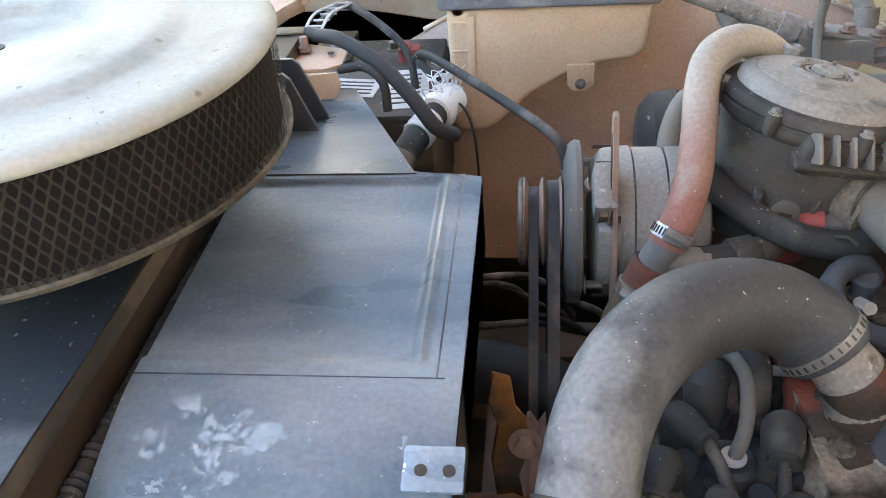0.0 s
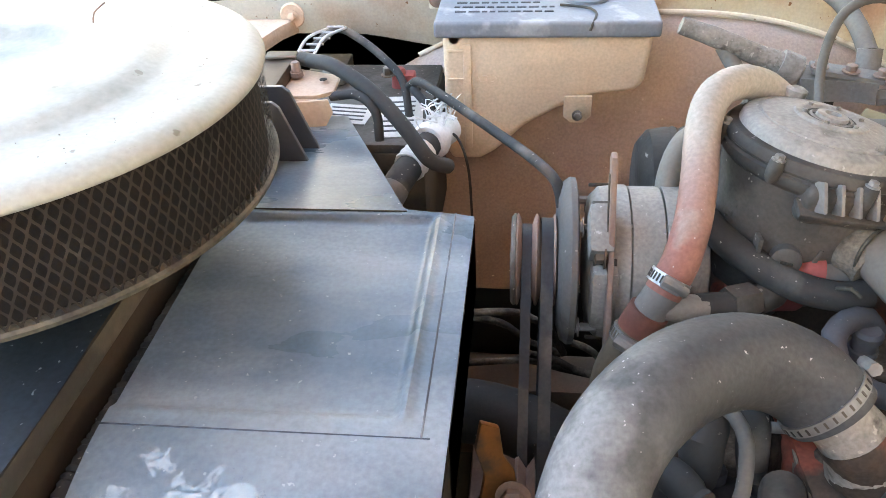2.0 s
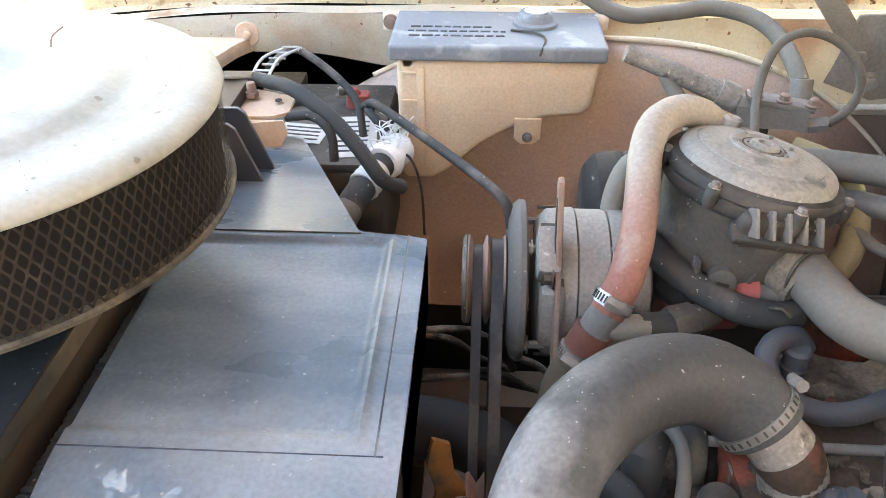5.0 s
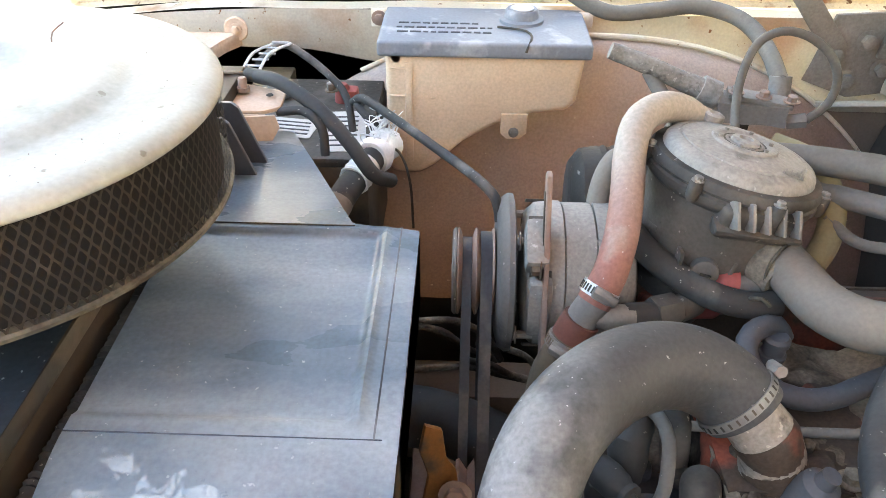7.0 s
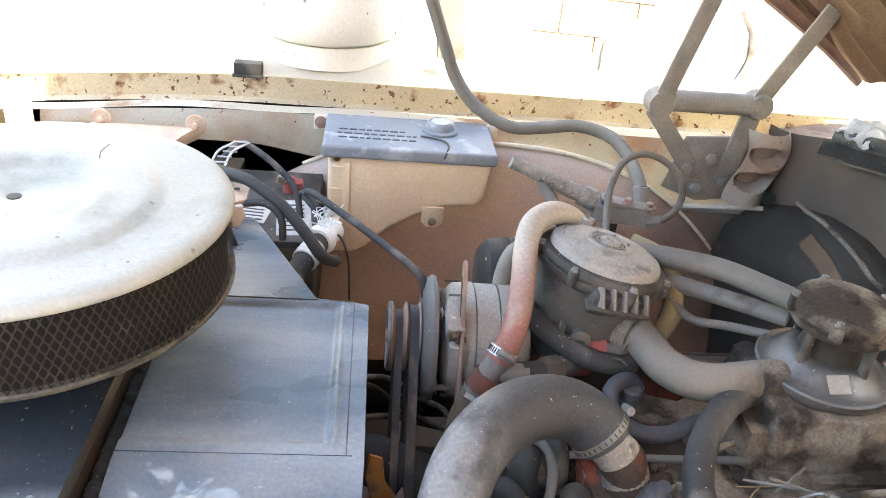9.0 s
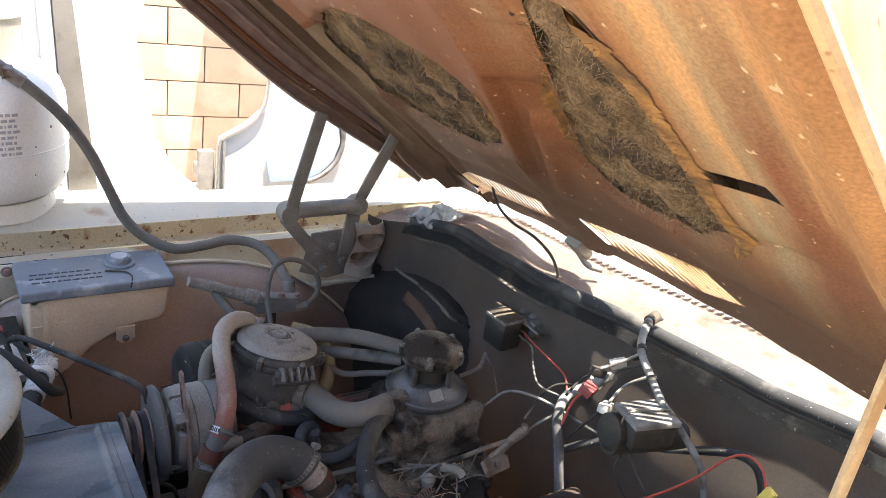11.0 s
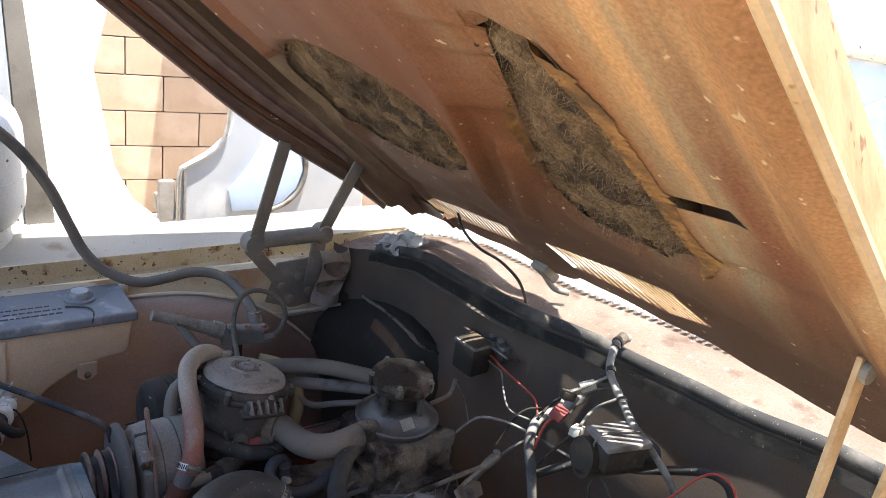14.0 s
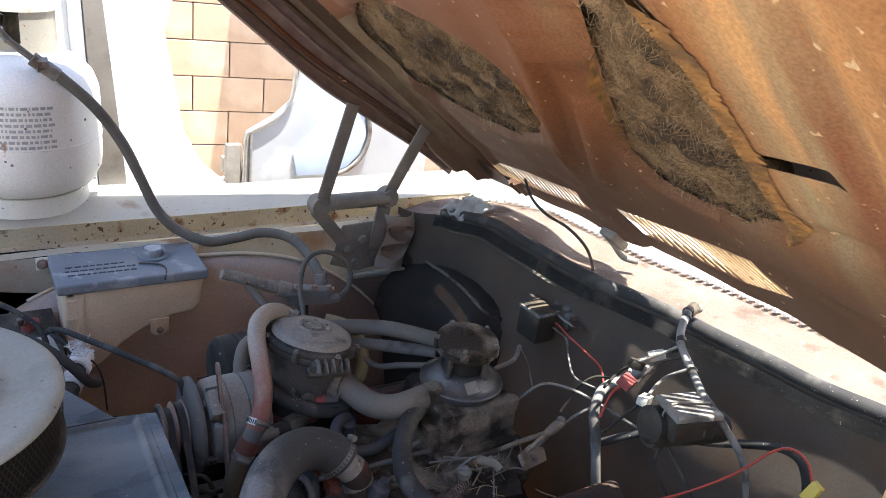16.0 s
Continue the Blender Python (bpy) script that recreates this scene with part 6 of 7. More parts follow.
part("lever_bracket", prism([(-0.03, -0.012), (0.034, -0.016), (0.044, 0.004), (0.016, 0.020), (-0.026, 0.014)], 0.005, pose(0.648, 0.432, 0.968, 38, 8, 20), 0.002), DUSTIRON, carb)
part("bracket_bolt", hex_bolt((0.650, 0.426, 0.974), (0.1, -0.6, 0.8), 0.006, 0.006), DULL, carb)
part("white_bushing", tube([(0.572, 0.468, 0.962), (0.588, 0.448, 0.966), (0.594, 0.436, 0.960)], 0.007, 12), OLDPLASTIC, carb, "pale plastic linkage bushing")
part("white_knob", lathe([(0.004, 0), (0.010, 0.006), (0.012, 0.018), (0.006, 0.024), (0, 0.024)], 16, (0.545, 0.462, 0.935)), OLDPLASTIC, carb, "pale plastic vacuum fitting")
bm = bmesh.new()
pts = []
for k in range(15 * 12 + 1):
    t = k / (15 * 12)
    a = 2 * math.pi * 15 * t
    c = Vector((0.470, 0.425, 0.925)).lerp(Vector((0.545, 0.452, 0.940)), t)
    pts.append(c + Vector((0.1, -0.3, 0.2)).normalized() * 0.008 * math.cos(a) + Vector((-0.2, 0.2, 0.9)).normalized() * 0.008 * math.sin(a))
part("return_spring", tube(pts, 0.0011, 6, straight=True), RUSTSTEEL, carb, "rusty coil return spring")
part("fuel_line", tube([(0.55, 0.57, 0.95), (0.50, 0.555, 0.945), (0.46, 0.545, 0.935)], 0.004, 10), GRIME, carb)
rng = random.Random(21)
for k in range(8):
    a = Vector((rng.uniform(0.52, 0.65), rng.uniform(0.44, 0.53), 0.935))
    part("linkage_wire", tube([a, a + Vector((rng.uniform(-0.04, 0.04), rng.uniform(-0.03, 0.03), rng.uniform(0.01, 0.04))), a + Vector((rng.uniform(-0.07, 0.07), rng.uniform(-0.04, 0.04), rng.uniform(-0.01, 0.03)))], 0.0017, 6), DULL, carb)

lit = thing("straw_litter", (0.62, 0.47, 0.93), "dry straw and grass litter lying on the manifold", "litter", kind="stuff")
rng = random.Random(31)
bm = bmesh.new()
for k in range(22):
    a = Vector((rng.gauss(0.57, 0.04), rng.gauss(0.465, 0.03), 0.934 + abs(rng.gauss(0, 0.008))))
    t = rng.uniform(0, 6.28)
    L = rng.uniform(0.012, 0.045)
    d = Vector((math.cos(t), math.sin(t), rng.uniform(-0.2, 0.35))).normalized()
    e = d.orthogonal().normalized()
    f = d.cross(e)
    r = rng.uniform(0.0005, 0.0011)
    mid = a + d * L * 0.5 + e * rng.uniform(-0.003, 0.003)
    rings = [[bm.verts.new(q + (e * math.cos(w) + f * math.sin(w)) * r) for w in (0, 2.1, 4.2)] for q in (a, mid, a + d * L)]
    for p, q in zip(rings, rings[1:]):
        for w in range(3):
            bm.faces.new((p[w], p[(w + 1) % 3], q[(w + 1) % 3], q[w]))
part("straw", bm, STRAW, lit)

# ---- distributor and ignition leads ----
DC = Vector((0.305, 0.500, 0.0))
dist = thing("distributor", (0.305, 0.500, 0.85), "dusty black distributor with rubber-booted leads", "distributor")
part("cap", lathe([(0.050, 0.840), (0.055, 0.848), (0.053, 0.872), (0.044, 0.886), (0.030, 0.892), (0.0, 0.894)], 36, DC), CAPBLACK, dist)
for k in range(8):
    a = k * math.pi / 4 + 0.2
    part("cap_tower", lathe([(0.0105, 0.868), (0.0095, 0.900), (0.0085, 0.902)], 16, DC + Vector((0.038 * math.cos(a), 0.038 * math.sin(a), 0))), CAPBLACK, dist)
for k, (tower, head, ends, rad) in enumerate((
        ((0.287, 0.535, 0.885), (0.286, 0.541, 0.925), ((0.300, 0.565, 0.934), (0.306, 0.585, 0.915), (0.300, 0.62, 0.86)), 0.0150),
        ((0.327, 0.540, 0.885), (0.324, 0.556, 0.930), ((0.322, 0.578, 0.940), (0.326, 0.600, 0.925), (0.335, 0.63, 0.86)), 0.0115),
        ((0.262, 0.512, 0.890), (0.262, 0.514, 0.918), ((0.279, 0.490, 0.920), (0.289, 0.462, 0.910), (0.300, 0.42, 0.86)), 0.0130),
        ((0.338, 0.500, 0.880), (0.335, 0.506, 0.917), ((0.330, 0.480, 0.912), (0.328, 0.455, 0.890), (0.325, 0.42, 0.83)), 0.0145),
        ((0.258, 0.485, 0.885), (0.246, 0.478, 0.915), ((0.240, 0.455, 0.905), (0.242, 0.43, 0.87), (0.25, 0.40, 0.82)), 0.0115),
        ((0.290, 0.465, 0.885), (0.284, 0.452, 0.905), ((0.280, 0.43, 0.900), (0.275, 0.40, 0.87), (0.27, 0.38, 0.82)), 0.0110),
        ((0.345, 0.525, 0.880), (0.356, 0.530, 0.905), ((0.372, 0.525, 0.900), (0.385, 0.50, 0.87), (0.39, 0.46, 0.82)), 0.0115),
        ((0.325, 0.468, 0.880), (0.338, 0.452, 0.900), ((0.352, 0.435, 0.895), (0.360, 0.41, 0.87), (0.36, 0.38, 0.82)), 0.0110))):
    tower, head = Vector(tower), Vector(head)
    out = (Vector(ends[0]) - head)
    boot = part("lead_boot", tube([tower, tower.lerp(head, 0.6), head, head + out * 0.6, head + out], lambda u: rad * (0.86 + 0.22 * math.sin(math.pi * min(1, u * 1.15)) - 0.30 * smooth01((u - 0.75) / 0.25)), 18), (BOOT, RUBBER)[k % 2], dist, "rounded rubber boot")
    part("boot_lip", tube([head + out * 0.86, head + out * 1.02], rad * 0.80, 16), BOOT, boot)
    part("lead", tube([head + out * 0.8, *[Vector(e) for e in ends]], 0.0048, 10), (RUBBER, BOOT)[k % 2], boot)
part("centre_tower", lathe([(0.020, 0.880), (0.019, 0.905), (0.0155, 0.909), (0.012, 0.906), (0.0, 0.905)], 22, (0.296, 0.488, 0)), CAPBLACK, dist)
part("coil_lead", tube([(0.298, 0.489, 0.902), (0.305, 0.497, 0.926), (0.309, 0.521, 0.947), (0.304, 0.541, 0.953), (0.294, 0.556, 0.949), (0.284, 0.562, 0.936), (0.278, 0.566, 0.90)], 0.0054, 14), HOSE, dist, "pale grey coil lead")
part("seal_ring", lathe([(0.0066, 0.905), (0.0092, 0.905), (0.0092, 0.9085), (0.0066, 0.9085)], 20, (0.2985, 0.4895, 0)), PALEPRINT, dist, "white seal ring")
# loops of pipe low down in front of the engine
pipes = thing("steel_pipes", (0.2, 0.62, 0.75), "bundle of rusty thin steel pipes by the engine front", "pipe")
for y, line_ in ((0.80, ((0.09, 0.824), (0.126, 0.828), (0.148, 0.827), (0.167, 0.818), (0.184, 0.802), (0.20, 0.77))), (0.81, ((0.09, 0.812), (0.129, 0.804), (0.149, 0.788), (0.163, 0.776), (0.197, 0.761))), (0.79, ((0.09, 0.760), (0.156, 0.768), (0.197, 0.758), (0.236, 0.748), (0.27, 0.74))), (0.80, ((0.17, 0.796), (0.211, 0.786), (0.232, 0.774), (0.242, 0.758), (0.25, 0.73))), (0.785, ((0.16, 0.782), (0.187, 0.776), (0.21, 0.762), (0.233, 0.754), (0.25, 0.735)))):
    part("pipe", tube([(x, y, z) for x, z in line_], 0.0042, 10), GRIME, pipes)
lowh = thing("lower_radiator_hose", (0.18, 0.68, 0.75), "wide grey lower radiator hose", "hose")
part("hose", tube([(0.02, 0.72, 0.76), (0.12, 0.70, 0.775), (0.20, 0.66, 0.775), (0.25, 0.62, 0.76)], 0.033, 24), BOOT, lowh)
hose_clamp(lowh, (0.212, 0.6545, 0.773), (0.222, 0.6460, 0.7705), 0.0335, DULL, 1.0)
bra = thing("pump_bracket", (0.16, 0.5, 0.8), "flaking ochre painted steel bracket low behind the shroud", "bracket")
part("plate", prism([(0.004, 0), (0.026, 0.004), (0.024, 0.03), (0.036, 0.055), (0.034, 0.085), (0.026, 0.10), (0.024, 0.128), (0.010, 0.136), (0.004, 0.112), (0.010, 0.085), (0.002, 0.05)], 0.006, pose(0.122, 0.52, 0.800, 80, 0, 20), 0.002), AMBER, bra)
part("bolt", hex_bolt((0.150, 0.515, 0.885), (0, -1, 0.3), 0.009, 0.008), RUSTSTEEL, bra)
part("foot", lumpy((0.06, 0.07, 0.05), (0.135, 0.46, 0.825), 61, 0.006, 0, 8), AMBER, bra)

# ---- gas lock-off valve, pipe and ring hose beyond the converter ----
lock = thing("gas_lock_valve", (0.45, 1.0, 0.98), "grey dusty gas lock-off valve with a pale sleeve", "valve")
part("sleeve", tube([(0.318, 1.005, 1.072), (0.36, 1.0, 1.058), (0.40, 0.992, 1.043), (0.425, 0.988, 1.035)], lambda u: 0.0100 + 0.002 * u, 18, wob=0.06), CRUST, lock, "mottled crusty sleeve")
part("branch", tube([(0.365, 1.0, 1.050), (0.375, 0.99, 1.035), (0.395, 0.955, 1.010)], 0.009, 12), DUSTHOSE, lock)
part("collar", tube([(0.425, 0.988, 1.035), (0.445, 0.984, 1.028)], 0.016, 16), PALEALLOY, lock)
part("block", lumpy((0.078, 0.036, 0.024), (0.485, 0.978, 1.014), 71, 0.003, -10, 8), ALLOY2, lock)
part("plate", box((0.074, 0.028, 0.006), pose(0.492, 0.976, 1.029, 0, 6, -10), 0.002), ALLOY2, lock)
for k in range(3):
    part("screw", hex_bolt((0.462 + 0.031 * k, 0.972 - 0.005 * k, 1.037 - 0.003 * k), (0, 0, 1), 0.0062, 0.007), RUSTSTEEL, lock)
part("hex_nut", moved(lathe([(0.013, 0), (0.014, 0.003), (0.014, 0.014), (0.012, 0.017)], 6), aim((0.432, 0.986, 1.030), (0.455, 0.980, 1.022))), PALEALLOY, lock)
part("union", tube([(0.525, 0.965, 1.005), (0.545, 0.960, 1.010)], 0.009, 6), ALLOY2, lock)
part("pedestal", box((0.016, 0.020, 0.10), (0.48, 0.985, 0.955), 0.004), BLACK, lock)
ring = thing("ring_hose", (0.51, 0.97, 1.02), "thin black gas pipe bent into a ring", "hose")
part("hose", tube([(0.545, 0.960, 1.010), (0.566, 0.965, 1.028), (0.572, 0.97, 1.055), (0.558, 0.975, 1.083), (0.530, 0.98, 1.102), (0.500, 0.98, 1.107), (0.475, 0.975, 1.095), (0.460, 0.96, 1.068), (0.453, 0.94, 1.038), (0.450, 0.915, 1.015), (0.447, 0.89, 0.985)], 0.0050, 12), DUSTHOSE, ring)
gas = thing("gas_supply_hose", (0.4, 1.17, 1.05), "long grey rubber gas hose from the cylinder", "hose")
part("hose", tube([(0.525, 1.01, 1.035), (0.525, 1.06, 1.05), (0.518, 1.12, 1.062), (0.495, 1.155, 1.070), (0.45, 1.168, 1.075), (0.40, 1.17, 1.068), (0.34, 1.178, 1.062), (0.285, 1.20, 1.085), (0.248, 1.215, 1.125), (0.222, 1.225, 1.185), (0.19, 1.232, 1.26), (0.145, 1.24, 1.33), (0.09, 1.25, 1.385), (0.065, 1.253, 1.405)], 0.0105, 16), DUSTHOSE, gas)
part("ferrule", tube([(0.085, 1.251, 1.389), (0.045, 1.256, 1.418)], 0.013, 14), DULL, gas)
part("thin_pipe", tube([(0.045, 1.256, 1.418), (0.0, 1.27, 1.46), (-0.03, 1.32, 1.52), (-0.02, 1.40, 1.555)], 0.006, 12), DUSTHOSE, gas)
part("nut", lathe([(0.014, 0), (0.014, 0.018)], 6, (0.052, 1.250, 1.408), "x"), DULL, gas)
part("end_union", tube([(0.525, 1.005, 1.020), (0.525, 1.012, 1.042)], 0.013, 14), ALLOY2, gas)


# ---- gas cylinder on the fender ----
GC = Vector((0.026, 1.375, 1.112))
cyl = thing("gas_cylinder", tuple(GC), "white painted steel gas cylinder standing on the fender", "gas cylinder")
R = 0.148
part("tank", lathe([(0.05, 0.030), (R * 0.62, 0.026), (R * 0.88, 0.046), (R * 0.98, 0.075), (R, 0.10), (R, 0.140), (R + 0.0012, 0.1415), (R, 0.143), (R, 0.205), (R * 0.985, 0.235), (R * 0.92, 0.262), (R * 0.78, 0.285), (R * 0.5, 0.302), (0.03, 0.309), (0.0, 0.31)], 72, GC), WHITE, cyl)
part("foot_ring", lathe([(0.118, -0.002), (0.120, -0.003), (0.116, 0.034), (0.114, 0.034)], 60, GC), CREAM, cyl, "chipped cream foot ring with rust")
for k in range(3):
    a0 = 0.6 + k * 2.1
    bm = sheet(lambda u, v: tuple(GC + Vector((0.075 * math.cos(a0 + 1.45 * u), 0.075 * math.sin(a0 + 1.45 * u), 0.285 + 0.095 * v))), 20, 6, 0.0025)
    part("collar_plate", bm, CREAM, cyl)
part("collar_rim", lathe([(0.074, 0.378), (0.078, 0.378), (0.078, 0.386), (0.074, 0.386)], 48, GC), CREAM, cyl)
part("valve", merge(lathe([(0.015, 0.305), (0.016, 0.34), (0.012, 0.36), (0.022, 0.365), (0.022, 0.38), (0, 0.382)], 24, GC), tube([GC + Vector((0, 0, 0.345)), GC + Vector((-0.04, 0.03, 0.35))], 0.011, 14)), BRASSY, cyl, "brass cylinder valve")
rng = random.Random(15)
for row in range(8):
    a = -1.88
    while a < -1.30:
        L = rng.uniform(0.03, 0.10)
        h = 0.226 - row * 0.0105
        bm = sheet(lambda u, v: tuple(GC + Vector(((R + 0.0008) * math.cos(a + (L - 0.02) * u), (R + 0.0008) * math.sin(a + (L - 0.02) * u), h - 0.0055 * v - 0.002))), 3, 1)
        part("print_bar", bm, PALEPRINT, cyl)
        a += L
for k in range(12):
    a, h = rng.uniform(-2.6, -0.4), rng.uniform(0.06, 0.22)
    b2 = moved(lathe([(rng.uniform(0.0015, 0.004), 0), (0.001, 0.0006)], 8), aim(GC + Vector(((R - 0.0002) * math.cos(a), (R - 0.0002) * math.sin(a), h)), GC + Vector((R * 2 * math.cos(a), R * 2 * math.sin(a), h))))
    part("chip", b2, RUSTSTEEL, cyl)

# ---- hood hinges ----
def flat_bar(a, b, width, thick, round_ends=True):
    """A flat bar seen broadside from -y."""
    a, b = Vector(a), Vector(b)
    d = (b - a).normalized()
    y = Vector((0, 1, 0))
    n = d.cross(y).normalized()
    y = n.cross(d).normalized()
    m = Matrix((n, y, d)).transposed().to_4x4()
    m.translation = (a + b) / 2
    return box((width, thick, (b - a).length + width * 0.6), m, min(width, thick) * 0.35)


hg = thing("bonnet_hinge", (0.7, 1.195, 1.0), "dusty steel hood hinge with a thick spring tube", "hinge")
part("long_arm", flat_bar((0.588, 1.172, 1.130), (0.640, 1.168, 1.345), 0.030, 0.006), HINGE, hg)
part("short_arm", flat_bar((0.750, 1.170, 1.135), (0.825, 1.168, 1.290), 0.030, 0.006), HINGE, hg)
part("spring_tube", tube([(0.606, 1.178, 1.128), (0.752, 1.176, 1.130)], 0.0185, 22), HINGE, hg)
part("pivot", lathe([(0.022, -0.02), (0.024, -0.015), (0.024, 0.012), (0.018, 0.016)], 26, (0.588, 1.186, 1.122), "y"), HINGE, hg)
part("pivot", lathe([(0.020, -0.02), (0.024, -0.012), (0.024, 0.012), (0.018, 0.016)], 26, (0.755, 1.182, 1.130), "y"), HINGE, hg)
part("lower_arm", flat_bar((0.585, 1.182, 1.105), (0.662, 1.190, 1.015), 0.030, 0.008), HINGE, hg)
part("lower_arm", flat_bar((0.752, 1.182, 1.12), (0.742, 1.190, 1.010), 0.036, 0.008), HINGE, hg)
part("base_plate", prism([(0.630, 0.965), (0.655, 1.060), (0.745, 1.066), (0.795, 1.050), (0.800, 0.955), (0.70, 0.940)], 0.006, Matrix(((1, 0, 0, 0), (0, 0, -1, 1.199), (0, 1, 0, 0), (0, 0, 0, 1))), 0.002), HINGE, hg)
for x, z in ((0.665, 1.005), (0.690, 0.968), (0.735, 0.985), (0.705, 1.025), (0.762, 0.972)):
    part("bolt", hex_bolt((x, 1.191, z), (0, -1, 0), 0.010, 0.010), HINGE, hg)
sb = thing("stamped_bracket", (0.83, 1.19, 1.0), "cream stamped steel gusset with oval holes", "bracket")


def gusset(u, v):
    """A channel pressing: a pale outer flange with two oval pockets sunk behind it."""
    x = 0.752 + 0.080 * u + 0.012 * math.sin(v * 5)
    z = 1.088 - 0.135 * v
    y = 1.194 - 0.045 * max(0.0, math.sin(math.pi * min(1, 0.04 + u * 0.96))) ** 0.6
    for vc in (0.32, 0.66):
        y += 0.036 * smooth01((0.145 - math.hypot((u - 0.42) * 0.36, v - vc)) / 0.03)
    return (x, y, z)


part("plate", sheet(gusset, 36, 50, 0.002), APRON, sb)
part("hole", lathe([(0.012, 0), (0.012, 0.002)], 20, (0.812, 1.148, 0.972), "y"), BLACK, sb)
part("brace", flat_bar((0.66, 1.192, 0.930), (0.81, 1.160, 0.948), 0.008, 0.005), APRON, sb)

hd = thing("bonnet_hinge", (0.72, -0.09, 1.1), "cream painted driver side hood hinge arms", "hinge")
part("long_arm", flat_bar((0.660, -0.062, 1.14), (0.683, -0.052, 1.462), 0.026, 0.007), WOOD, hd)
part("short_arm", flat_bar((0.735, -0.090, 1.12), (0.748, -0.090, 1.375), 0.030, 0.007), WOOD, hd)
part("pin", lathe([(0.012, -0.006), (0.012, 0.006), (0.008, 0.008)], 16, (0.683, -0.057, 1.455), "y"), HINGE, hd)
part("base_plate", box((0.22, 0.006, 0.14), (0.72, -0.100, 1.08), 0.002), HINGE, hd)

# ---- heater box and firewall fittings ----
hb = thing("heater_box", (0.83, 1.0, 0.8), "black heater box with a faded reddish flank", "heater box")


def heater(u, v):
    y = 1.185 - 0.36 * u
    a = v * 1.0
    front = 0.745 + 0.05 * u
    prof = [(0.905, 0.985), (0.87, 0.990), (0.83, 0.968), (front + 0.02, 0.90), (front, 0.80), (front + 0.01, 0.62)]
    k = min(4, int(a * 5))
    t = a * 5 - k
    x = prof[k][0] + (prof[k + 1][0] - prof[k][0]) * t
    z = prof[k][1] + (prof[k + 1][1] - prof[k][1]) * t
    z -= 0.03 * smooth01((u - 0.75) / 0.25) + 0.012 * math.sin(u * 9) * v
    x += 0.06 * smooth01((u - 0.82) / 0.18)
    return (x, y, z + 0.006 * noise.noise(Vector((u * 5, v * 5, 4))))


part("shell", sheet(heater, 40, 40, 0.003), HEATERM, hb)
part("faded_panel", sheet(lambda u, v: tuple(Vector(heater(0.45 + 0.47 * u, 0.40 + 0.07 * v + 0.04 * u)) + Vector((-0.003, 0, 0.003))), 20, 6), HOODDARK, hb, "faded reddish-brown scuff band")
part("seam_strip", tube([tuple(Vector(heater(u / 20, 0.30)) + Vector((0, 0, 0.004))) for u in range(21)], 0.004, 8, wob=0.5), GRIME, hb, "crumbling seam sealer")
reg = thing("voltage_regulator", (0.835, 0.70, 1.0), "black regulator box bolted to the firewall", "regulator")
part("case", box((0.050, 0.058, 0.066), pose(0.846, 0.696, 1.046, 0, 0, 4), 0.006), BLACK, reg)
part("cover_rim", box((0.053, 0.061, 0.006), pose(0.846, 0.696, 1.074, 0, 0, 4), 0.002), DUSTLOOM, reg)
part("flange", box((0.05, 0.14, 0.004), pose(0.892, 0.690, 1.062, 0, 20, 0), 0.0015), DULL, reg)
for y, z in ((0.700, 1.066), (0.673, 1.068)):
    part("bolt", hex_bolt((0.900, y, z), (-0.4, 0, 1), 0.009, 0.012), DULL, reg)
part("lug", box((0.03, 0.018, 0.035), (0.896, 0.655, 1.058), 0.006), DULL, reg)

bp = thing("brake_master_cylinder", (0.80, 0.27, 1.05), "black brake master cylinder with a flat reservoir lid", "brake cylinder")
part("mount_flange", lathe([(0.045, 0.0), (0.048, 0.006), (0.040, 0.012), (0.030, 0.05), (0.0, 0.05)], 40, (0.945, 0.262, 1.072), "x"), BLACK, bp).matrix_world = Matrix.Translation((1.89, 0, 0)) @ Matrix.Diagonal((-1, 1, 1, 1))
part("body", tube([(0.872, 0.270, 1.085), (0.80, 0.280, 1.092), (0.735, 0.292, 1.098)], 0.024, 20), BLACK, bp)
part("end_cap", moved(lathe([(0.026, 0), (0.028, 0.006), (0.028, 0.024), (0.021, 0.030), (0.0, 0.031)], 30), aim((0.757, 0.288, 1.108), (0.715, 0.296, 1.112))), BLACK, bp, "round black end cap")
resm = Matrix.Translation((0.779, 0.268, 1.128)) @ Matrix.Rotation(radians(-14), 4, "Z")
part("reservoir", box((0.072, 0.056, 0.036), resm @ Matrix.Translation((0, 0, -0.008)), 0.006, 3), BLACK, bp)
lid2 = part("reservoir_lid", box((0.078, 0.062, 0.010), resm @ Matrix.Translation((0, 0, 0.017)), 0.003, 3), DUSTLOOM, bp, "dusty grey reservoir lid")
part("bail_wire", tube([resm @ Vector((-0.041, 0, -0.01)), resm @ Vector((-0.040, 0, 0.018)), resm @ Vector((-0.02, 0.002, 0.025)), resm @ Vector((0.02, -0.002, 0.025)), resm @ Vector((0.041, 0, 0.018)), resm @ Vector((0.042, 0, -0.01))], 0.0018, 8), DULL, lid2)
for y, z in ((0.300, 0.985), (0.225, 0.985)):
    part("brake_pipe", tube([(0.77, 0.285, 1.075), (0.755, y - 0.02, 1.04), (0.775, y - 0.05, z), (0.80, y - 0.08, 0.90)], 0.0024, 8), BLACK, bp)

